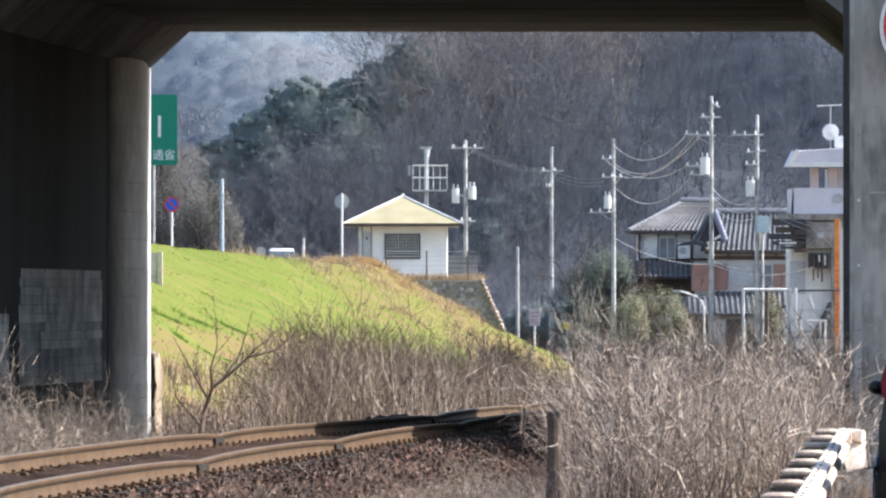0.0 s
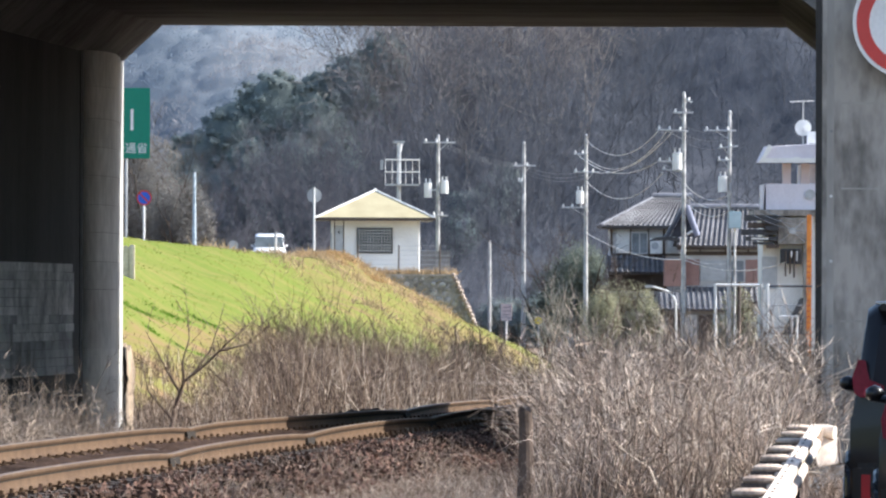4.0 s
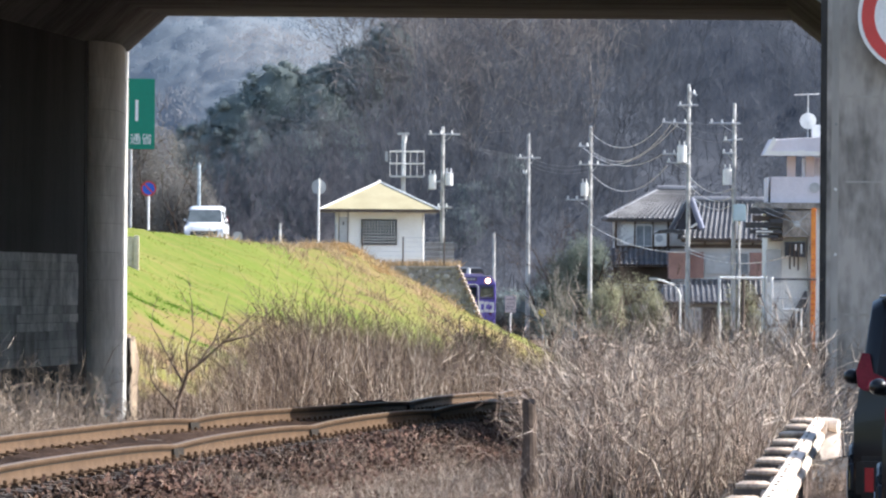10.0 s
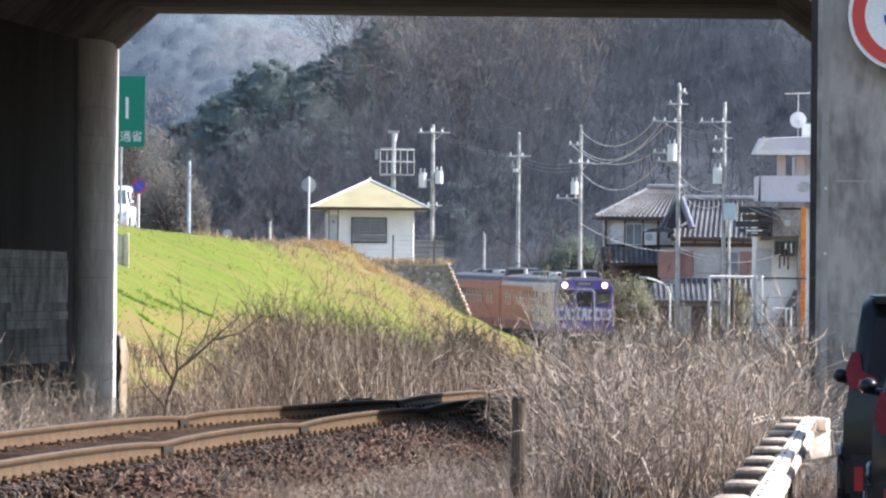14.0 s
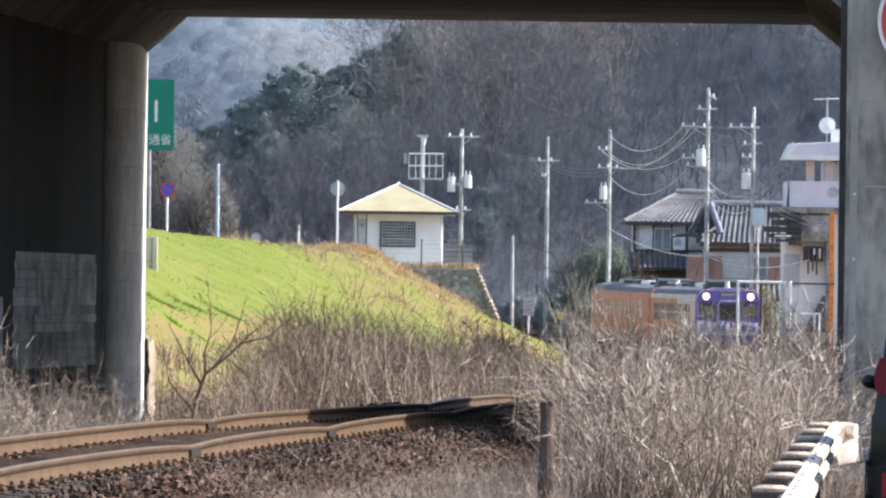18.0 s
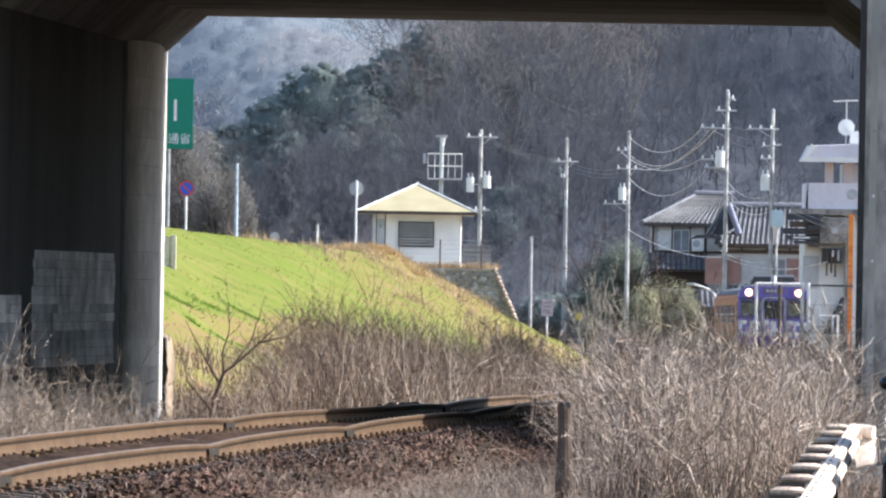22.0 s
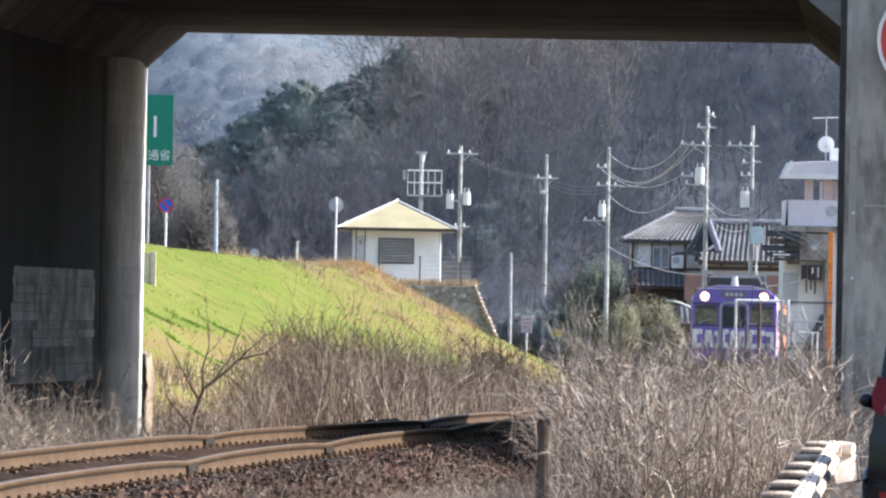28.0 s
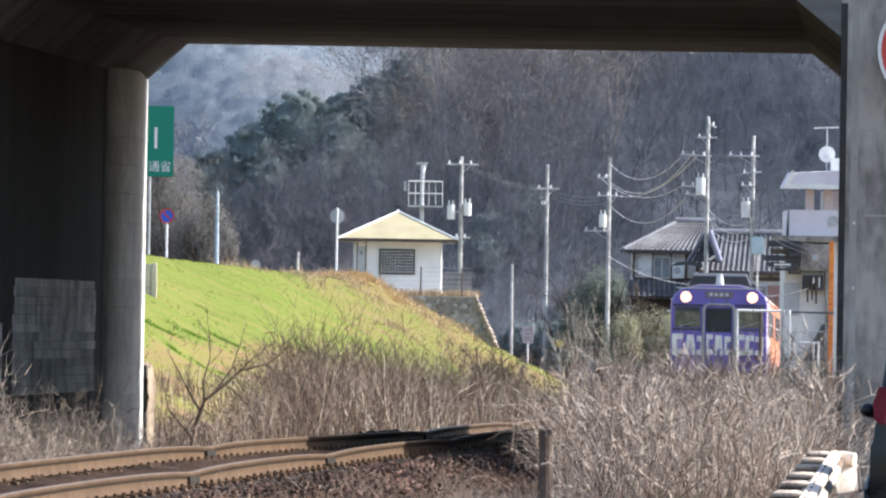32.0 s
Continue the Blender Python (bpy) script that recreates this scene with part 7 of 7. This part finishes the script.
def trees():
    x, y, z = (8.62, 480.0, 5.29)
    tree("evergreen_tree", x, y, z, 1.7, "dark green evergreen tree by the railway", LEAF, 22000, 11, 0.06)
    x, y, z = (7.16, 486.0, 4.12)
    tree("evergreen_tree", x, y, z, 1.0, "slim dark evergreen shrub by the railway", LEAF, 5000, 12, 0.06)
    x, y, z = (10.85, 472.0, 3.0)
    tree("laurel_shrub", x, y, z, 1.9, "dull green broad shrub in front of the house", LEAF_PALE, 12000, 13, 0.05)
    x, y, z = (12.0, 468.0, 2.0)
    tree("laurel_shrub", x, y, z, 1.1, "yellowish green shrub beside the lamp post", LEAF_PALE, 5000, 14, 0.05)
    x, y, z = (16.5, 464.0, 2.5)
    tree("laurel_shrub", x, y, z, 1.3, "dull olive hedge shrub before the shed", LEAF_PALE, 6000, 19, 0.05)
    x, y, z = (9.48, 466.0, 2.58)
    tree("laurel_shrub", x, y, z, 1.2, "greyish green shrub by the railway", LEAF_PALE, 6000, 15, 0.05)
    x, y, z = (5.29, 345.0, 3.03)
    tree("bare_shrub", x, y, z, 1.0, "leafless pale grey shrub by the track", SHRUB_GREY, bare=True)
    for x, y, z in ((5.39, 330, 2.51), (4.64, 335, 2.42), (9.67, 362, 1.55), (10.61, 369, 1.4)):
        tree("bare_shrub", x, y, z, 1.0, "leafless pale grey shrub by the track", SHRUB_GREY, bare=True)
    forked_bush()
    x, y, z = (1.25, 215.0, 0.98)
    tree("bramble_bush", x, y, z, 0.8, "dark olive bramble bush on the levee foot", LEAF_DARK, 5000, 16, 0.045)
    x, y, z = (1.27, 212.0, 1.34)
    tree("bare_bush", x, y, z, 1.0, "dark twiggy bush beside the bramble", BUSH_BARK, bare=True)
    x, y, z = (1.88, 214.0, 1.13)
    tree("bare_bush", x, y, z, 1.0, "dark twiggy bush beside the bramble", BUSH_BARK, bare=True)
    x, y, z = (-16.45, 540.0, 11.5)
    tree("levee_tree", x, y, z, 3.4, "olive evergreen tree beyond the levee road", LEAF_OLIVE, 42000, 17, 0.06)
    x, y, z = (-13.75, 535.0, 9.01)
    tree("levee_tree", x, y, z, 2.0, "dark evergreen tree beyond the levee road", LEAF_OLIVE, 24000, 18, 0.06)
    x, y, z = (0.95, 80.0, 1.03)
    g = float(ground_z(x, y))
    bm = bmesh.new()
    loft([[(x + 0.02 + 0.02 * math.sin(3 * f) + (0.082 - 0.02 * f) * (1 + 0.12 * math.sin(5 * k + 7 * f)) * math.cos(k * 0.524), y + 0.08 * math.sin(k * 0.524), g - 0.2 + (z - g + 0.2) * f + (0.03 * math.sin(k) if f == 1 else 0)) for k in range(12)] for f in np.linspace(0, 1, 8)], bm)
    tagged(part("tree_stump", bm, STUMP), "weathered dark tree stump post beside the ballast", "stump")


trees()


# ---- vehicles ----
def wheel(name, parent, x, y, z, r, w):
    p = part(name, rod((x - w / 2, y, z), (x + w / 2, y, z), r, n=24), RUBBER, parent, "black tyre")
    part("rim", rod((x - w / 2 - 0.01, y, z), (x + w / 2 + 0.01, y, z), r * 0.62, n=18), STEEL, p, "steel rim")
    return p


def minivan(name, m, body_mat, label, w=1.7, l=4.4, h=1.85, front=False):
    """A boxy minivan. It stands at its rear axle's foot with its nose towards +y (front=True: towards -y)."""
    v = thing(name, m, label, "car")
    s = -1 if front else 1
    hw = w / 2

    def ring(y, zb, zt, top_in, sill=0.0):
        return [(-hw + sill, s * y, zb), (-hw, s * y, zb + 0.25), (-hw, s * y, zb + 0.62), (-hw + 0.02, s * y, min(zt, 1.0)), (-hw + top_in, s * y, zt - 0.06), (-hw + top_in + 0.1, s * y, zt), (hw - top_in - 0.1, s * y, zt), (hw - top_in, s * y, zt - 0.06), (hw - 0.02, s * y, min(zt, 1.0)), (hw, s * y, zb + 0.62), (hw, s * y, zb + 0.25), (hw - sill, s * y, zb)]
    secs = [ring(0.0, 0.35, h * 0.62, 0.08, 0.05), ring(0.03, 0.25, h * 0.96, 0.14), ring(0.25, 0.2, h, 0.14), ring(l * 0.45, 0.2, h, 0.13), ring(l * 0.66, 0.2, h - 0.06, 0.14), ring(l * 0.72, 0.2, h - 0.2, 0.16), ring(l * 0.86, 0.2, h * 0.6, 0.12), ring(l * 0.97, 0.24, h * 0.52, 0.1), ring(l, 0.32, h * 0.44, 0.08, 0.05)]
    body = part("body", loft(secs), body_mat, v)
    body.data.shade_smooth()
    for x in (-hw + 0.05, hw - 0.05):
        for y in (l * 0.17, l * 0.81):
            wheel("wheel", v, x, s * y, 0.31, 0.31, 0.2)
    # rear
    part("rear_window", prism([(-hw + 0.17, h * 0.63), (hw - 0.17, h * 0.63), (hw - 0.24, h * 0.9), (-hw + 0.24, h * 0.9)], -0.02 * s, at=(0, 0.02 * s, 0)), CAR_NAVY, v, "dark tinted rear window")
    for x in (-1, 1):
        zb = h * 0.6
        shape = [(hw - 0.03, zb + 0.03), (hw - 0.08, zb), (hw - 0.25, zb - 0.01), (hw - 0.27, zb + 0.09), (hw - 0.15, zb + 0.14), (hw - 0.12, zb + 0.29), (hw - 0.06, zb + 0.3), (hw - 0.015, zb + 0.16)]
        t = part("tail_lamp", loft([[(x * a, yy * s, b) for a, b in shape] for yy in (-0.035, 0.12)]), TAIL_RED, v, "dark red tail lamp")
        part("lamp_lens", loft([[(x * a, yy * s, b) for a, b in ((hw - 0.1, zb + 0.015), (hw - 0.24, zb + 0.005), (hw - 0.255, zb + 0.075), (hw - 0.12, zb + 0.085))] for yy in (-0.04, 0.0)]), TAIL_GLOW, t)
        part("reflector", box(x * (hw - 0.07), x * (hw - 0.18), -0.056 * s, 0.05 * s, 0.32, 0.55, 0.02), REFLECT_RED, v, "red bumper reflector")
        mb = bmesh.new()
        bmesh.ops.create_icosphere(mb, subdivisions=2, radius=1)
        for vt in mb.verts:
            vt.co = Vector((x * (hw + 0.05) + vt.co.x * 0.07, s * (l * 0.69) + vt.co.y * 0.06, 1.22 + vt.co.z * (0.066 if vt.co.z > 0 else 0.06)))
        mr = part("mirror", mb, body_mat, v, "rounded door mirror")
        mr.data.shade_smooth()
        part("mirror_arm", rod((x * (hw - 0.1), s * l * 0.69, 1.17), (x * (hw + 0.04), s * l * 0.69, 1.19), 0.03, n=8), body_mat, mr)
        for a, b in ((0.3, 0.27), (l * 0.3, 0.22), (l * 0.52, 0.16)):
            xb, xt = hw - 0.02 - 0.12 * 0.06 / (h - 1.06) + 0.004, hw - 0.02 - 0.12 * (h - 1.22) / (h - 1.06) + 0.004
            part("side_window", loft([[(x * q, s * c, z) for q, z in ((xb - 0.03, 1.06), (xb, 1.06), (xt, h - 0.22), (xt - 0.03, h - 0.22))] for c in (a, a + l * 0.19)]), CAR_NAVY, v)
        part("sill_trim", box(x * (hw - 0.01), x * (hw + 0.012), s * 0.5, s * (l - 0.5), 0.42, 0.46), CHROME, v)
    for x in (-1, 1):
        part("arch_trim", tube([(x * (hw + 0.012), s * (l * 0.17 + 0.38 * math.cos(a)), 0.31 + 0.38 * math.sin(a)) for a in np.linspace(0.1, math.pi - 0.1, 12)], 0.03, 6), body_mat, v, "flared wheel arch")
    part("roof_trim", rod((-hw + 0.2, -0.02 * s, h - 0.015), (hw - 0.2, -0.02 * s, h - 0.015), 0.012, n=6), CHROME, v, "bright roof edge")
    part("rear_bumper", box(-hw + 0.02, hw - 0.02, -0.05 * s, 0.2 * s, 0.28, 0.62, 0.04), body_mat, v)
    part("plate", box(-0.17, 0.17, -0.03 * s, 0.02 * s, 0.75, 0.92), WHITE, v, "blank number plate")
    part("roof_spoiler", box(-hw + 0.22, hw - 0.22, -0.12 * s, 0.3 * s, h - 0.08, h - 0.02, 0.02), body_mat, v)
    # front
    yf = s * l
    ws = bmesh.new()
    y0, y1, z0, z1 = s * l * 0.85, s * l * 0.725, h * 0.61, h - 0.17
    for dx, o in ((0.09, 0.03),):
        f = [ws.verts.new(c) for c in ((-hw + dx, y0 + s * o, z0), (hw - dx, y0 + s * o, z0), (hw - dx - 0.08, y1 + s * o, z1), (-hw + dx + 0.08, y1 + s * o, z1))]
        g = [ws.verts.new((c.co.x, c.co.y - s * 0.03, c.co.z)) for c in f]
        ws.faces.new(f), ws.faces.new(g[::-1])
        for i in range(4):
            ws.faces.new((f[i], f[(i + 1) % 4], g[(i + 1) % 4], g[i]))
    part("windscreen", ws, VAN_GLASS if front else CAR_NAVY, v, "wide windscreen")
    gr = part("grille", box(-hw + 0.22, hw - 0.22, yf - s * 0.06, yf + s * 0.025, h * 0.27, h * 0.42, 0.03), CAR_NAVY, v, "dark grille")
    for zz in (0.3, 0.345, 0.39):
        part("grille_bar", box(-hw + 0.24, hw - 0.24, yf + s * 0.025, yf + s * 0.04, h * zz - 0.012, h * zz + 0.012), CHROME, gr)
    part("air_dam", box(-hw + 0.25, hw - 0.25, yf - s * 0.06, yf + s * 0.02, 0.36, 0.46, 0.01), DARK, v, "dark lower air intake")
    for x in (-1, 1):
        part("headlamp", box(x * (hw - 0.06), x * (hw - 0.36), yf - s * 0.25, yf - s * 0.02, h * 0.36, h * 0.45, 0.03), LENS_CLEAR, v, "clear headlamp")
        part("fog_lamp", disc(x * (hw - 0.3), yf - 0.02 if front else yf, 0.42, 0.06, 0.03), LENS_CLEAR, v)
    return v


minivan("black_minivan", pose(4.3, 71.5, 0.1, 0, 0, -3.3), CAR_BLACK, "black minivan standing in a queue on the road", 1.72, 4.5, 1.9)
minivan("black_wagon", pose(4.1, 63.4, 0.1, 0, 0, -3.3), CAR_BLACK, "second black car waiting behind the minivan", 1.7, 4.2, 1.52)
van = minivan("white_minivan", pose(-10, 400, 3.7), CAR_WHITE, "white minivan driving along the levee road", 1.7, 4.3, 1.85, front=True)


def railcar(name, label, livery, face, skirt):
    """A diesel railcar with its front at y = 0 facing -y, standing on the rail tops."""
    c = thing(name, pose(0, 0, 0), label, "railcar", "two-car train")
    L, hw = 20.8, 1.45
    sec = [(-hw + 0.04, 0.95), (-hw, 1.2), (-hw, 3.05), (-hw + 0.08, 3.3), (-hw + 0.3, 3.5), (-0.6, 3.63), (0.6, 3.63), (hw - 0.3, 3.5), (hw - 0.08, 3.3), (hw, 3.05), (hw, 1.2), (hw - 0.04, 0.95)]
    part("body", loft([[(x, y, z) for x, z in sec] for y in (0.12, L - 0.1)]), livery, c)
    part("lower_band", box(-hw - 0.012, hw + 0.012, 0.14, L - 0.12, 0.93, 1.35), skirt, c)
    part("roof", loft([[(x, y, z) for x, z in ((-hw + 0.06, 3.34), (-hw + 0.3, 3.53), (-0.6, 3.66), (0.6, 3.66), (hw - 0.3, 3.53), (hw - 0.06, 3.34))] for y in (0.5, L - 0.12)]), TRAIN_ROOF, c, "dark grey ribbed roof")
    for k, y in enumerate((2.2, 6.4, 11.0, 15.6)):
        u = part("roof_unit", box(-0.6, 0.6, y, y + (2.6 if k == 1 else 1.1), 3.6, 3.84, 0.06), (SIGN_BACK, WHITE, TRAIN_ROOF, SIGN_BACK)[k], c, "roof ventilator housing")
        part("grille", box(-0.5, 0.5, y - 0.02, y, 3.66, 3.8), DARK, u)
    part("front_housing", loft([[(-0.95, y, 3.55), (0.95, y, 3.55), (0.8, y, z), (-0.8, y, z)] for y, z in ((0.9, 3.9), (2.0, 4.0))]), DARK, c, "dark roof housing behind the cab")
    part("horn", rod((0, 0.5, 3.6), (0, 0.5, 3.95), 0.14, 0.09, n=12), SIGN_BACK, c, "pale roof beacon")
    # front face
    fs = [(-hw + 0.04, 0.95), (-hw, 1.2), (-hw, 3.05), (-hw + 0.08, 3.3), (-hw + 0.3, 3.48), (-0.6, 3.6), (0.6, 3.6), (hw - 0.3, 3.48), (hw - 0.08, 3.3), (hw, 3.05), (hw, 1.2), (hw - 0.04, 0.95)]
    part("front_panel", loft([[(x * 0.985, 0.0, z) for x, z in fs], [(x * 1.004, 0.1, z) for x, z in fs], [(x * 1.004, 0.42, z) for x, z in fs]]), face, c, "painted front end")
    for a, b, z0, z1 in ((-1.36, -0.53, 2.3, 2.98), (0.53, 1.36, 2.3, 2.98)):
        w = part("cab_window", box(a, b, -0.02, 0.05, z0, z1, 0.04), CAB_GLASS, c, "cab window")
        part("wiper", rod((a + 0.15, -0.04, z0 + 0.05), (b - 0.2, -0.04, z0 + 0.2), 0.012, n=4), STEEL, w)
        for q in (z0 - 0.05, z1):
            part("window_rim", box(a - 0.04, b + 0.04, -0.028, 0.03, q, q + 0.05, 0.01), DARK, w)
        part("sun_blind", box(a + 0.05, b - 0.05, -0.026, -0.02, z1 - 0.16, z1 - 0.03), DARK, w, "dark blind behind the glass")
    gw = part("gangway_door", box(-0.42, 0.42, -0.05, 0.02, 1.1, 3.0, 0.03), face, c, "centre gangway door")
    part("door_window", box(-0.375, 0.375, -0.07, -0.04, 2.2, 2.92, 0.06), GLASS_DARK, gw)
    hoop = [(-0.46, -0.08, 1.05), (-0.46, -0.08, 2.85), (-0.42, -0.08, 2.97), (-0.32, -0.08, 3.03), (0.32, -0.08, 3.03), (0.42, -0.08, 2.97), (0.46, -0.08, 2.85), (0.46, -0.08, 1.05)]
    part("gangway_frame", tube(hoop, 0.045, 8), GANGWAY, gw, "grey rounded gangway hoop")
    for x in (-0.22, 0.22):
        part("tail_marker", disc(x, -0.03, 3.14, 0.045, 0.03, 12), LENS_DIM, c, "small unlit lamp over the door")
    part("visor", box(-1.3, 1.3, -0.03, 0.0, 3.5, 3.54, 0.01), SIGN_BACK, c, "pale roof edge strip")
    db = part("destination_box", box(-0.42, 0.42, -0.03, 0.05, 3.22, 3.44, 0.02), LENS_DIM, c, "dim destination display")
    for k in range(4):
        part("sign_bar", box(-0.3 + 0.16 * k, -0.2 + 0.16 * k, -0.036, -0.03, 3.28, 3.38), SIGN_BACK, db)
    for x in (-1.0, 1.0):
        hd = part("headlamp", disc(x, -0.06, 3.25, 0.095, 0.1, 24), LAMP_WARM, c, "lit headlamp")
        part("halo_bowl", rod((x, -0.055, 3.25), (x, 0.0, 3.25), 0.165, n=24), HALO_BOWL, hd, "reflector bowl made to glow orange for the lamp's halo")
        part("lamp_rim", rod((x, -0.05, 3.25), (x, 0.05, 3.25), 0.22, n=24), face, hd)
        part("tail_lamp", disc(x * 1.15, -0.03, 1.45, 0.07, 0.05), TAIL_RED, c)
    # big white block shapes of the livery, each slab with one bite taken out
    if face is PURPLE:
        for k, (a, b, bite) in enumerate(((-1.4, -1.06, 1), (-1.02, -0.68, 0), (-0.66, -0.47, -1), (-0.37, -0.17, 1), (-0.14, 0.14, 0), (0.18, 0.37, 1), (0.52, 0.78, 1), (0.81, 1.06, 1), (1.1, 1.36, -1))):
            y, lo, hi, m = -0.006 if abs(a + b) > 0.9 else -0.058, 1.5 + 0.02 * (k % 2), 2.14 - 0.03 * (k % 3), (a + b) / 2
            if bite == 0:
                outline = [(a, lo), (m - 0.05, lo), (m - 0.03, lo + 0.2), (m + 0.03, lo + 0.2), (m + 0.05, lo), (b, lo), (m + 0.1, hi), (m - 0.1, hi)]
            else:
                outline = [(a, lo), (b, lo), (b, lo + 0.16), (m - 0.02, lo + 0.17), (m - 0.02, hi - 0.17), (b, hi - 0.16), (b, hi), (a, hi)]
                if bite < 0:
                    outline = [(a + b - x, z) for x, z in outline][::-1]
            part("livery_shape", prism(outline, 0.012, at=(0, y, 0)), WHITE, c, "white livery block shape")
    # sides
    for s in (-1, 1):
        for k in range(13):
            y = 2.6 + 1.28 * k
            if k in (2, 10):
                d = part("door", box(s * (hw - 0.02), s * (hw + 0.008), y - 0.1, y + 1.0, 1.2, 3.05), VERMILION if k == 10 else livery, c)
                part("door_window", box(s * (hw + 0.0), s * (hw + 0.014), y + 0.2, y + 0.7, 2.2, 2.9), GLASS_DARK, d)
            else:
                w = part("side_window", box(s * (hw - 0.02), s * (hw + 0.008), y, y + 0.95, 2.1, 2.88, 0.0), GLASS_DARK, c)
                part("sash", box(s * (hw), s * (hw + 0.016), y, y + 0.95, 2.47, 2.51), STEEL, w)
        if face is PURPLE:
            # panels start where the orange begins in the camera's view
            part("side_panel", box(s * (hw - 0.02), s * (hw + 0.004), 8.4, L - 0.1, 1.36, 3.1), VERMILION, c, "vermilion panels on the rear part, start fitted to the camera's view")
            part("side_panel", box(s * (hw - 0.02), s * (hw + 0.016), 8.4, L - 0.1, 0.93, 1.35), SKIRT_RED, c)
        part("gutter", box(s * (hw - 0.06), s * (hw + 0.03), 0.4, L - 0.2, 3.16, 3.2), livery, c)
    # running gear
    part("underframe", box(-1.2, 1.2, 1.0, L - 1.0, 0.55, 0.95), UNDER, c)
    part("snow_plough", loft([[(-1.3, 0.1, 0.2), (1.3, 0.1, 0.2), (1.3, 0.5, 0.95), (-1.3, 0.5, 0.95)], [(-1.3, 0.5, 0.2), (1.3, 0.5, 0.2), (1.3, 0.6, 0.95), (-1.3, 0.6, 0.95)]]), UNDER, c, "dark snow plough")
    part("coupler", box(-0.16, 0.16, -0.35, 0.6, 0.72, 1.02, 0.04), UNDER, c)
    for y in (3.0, L - 3.0):
        bg = part("bogie", box(-1.05, 1.05, y - 1.5, y + 1.5, 0.42, 0.62, 0.03), UNDER, c)
        for a in (-1.05, 1.05):
            for x in (-0.56, 0.56):
                part("wheel", rod((x - 0.06, y + a, 0.43), (x + 0.06, y + a, 0.43), 0.43, n=24), STEEL, bg, "steel wheel")
    for k, y in enumerate((5.5, 8.0, 11.5)):
        part("equipment_box", box(-1.15, 1.15, y, y + 1.6, 0.35, 0.75, 0.03), UNDER, c)
    return c


lead_car = railcar("railcar", "purple-fronted railcar with white shapes and lit headlamps", LIVERY_PALE, PURPLE, PURPLE)
rear_car = railcar("railcar", "vermilion orange railcar coupled behind the purple one", VERMILION, VERMILION, SKIRT_RED)


# ---- movement ----
def along(y, gap):
    """The place on the track whose way back from the place y is gap metres."""
    while gap > 0:
        sl = float(track_x(y + 0.5) - track_x(y - 0.5))
        st = min(gap, 0.5)
        y += st / math.hypot(1, sl)
        gap -= st
    return y


def car_pose(y):
    """A railcar's pose with its front at y, its bogies on the track."""
    a, b = along(y, 3.0), along(y, 17.8)
    p, q = (Vector((float(track_x(v)), v, float(track_z(v)))) for v in (a, b))
    d = (q - p).normalized()
    x = Vector((d.y, -d.x, 0)).normalized()
    z = x.cross(d)
    m = Matrix((x, d, z)).transposed().to_4x4()
    m.translation = p - d * 3.0
    return m


def train_front(t):
    """How far off the train's front is at t seconds."""
    if t < 11:
        return 485 - 12.2 * (t - 11)
    return 485 - 12 * (t - 11) + 0.09 * (t - 11) ** 2


VAN = [(0, -9.4, 525), (2, -8.25, 495), (4, -7.6, 474), (6, -8.05, 450), (8, -8.7, 428), (9, -8.9, 412), (11, -9.75, 388), (13, -10.95, 365), (14, -11.5, 353), (16, -12.6, 330), (20, -15, 285), (26, -20, 218), (32, -26, 150)]


def motions():
    times = [0, 2, 4, 6, 8] + [9 + 0.5 * k for k in range(47)]
    walk(lead_car, [(t, car_pose(train_front(t))) for t in times])
    walk(rear_car, [(t, car_pose(along(train_front(t), 21.3))) for t in times])
    rows = []
    for i, (t, x, y) in enumerate(VAN):
        a, b = VAN[max(i - 1, 0)], VAN[min(i + 1, len(VAN) - 1)]
        turn = math.degrees(math.atan2(b[1] - a[1], a[2] - b[2]))
        rows.append((t, pose(x, y, van_road(x, y), 0, 0, turn)))
    walk(van, rows)


def van_road(x, y):
    return float(np.interp(y, [150, 300, 365, 400, 450, 490, 525, 560], [4.9, 4.3, 4.0, 3.8, 3.62, 3.5, 3.42, 3.4]))


motions()
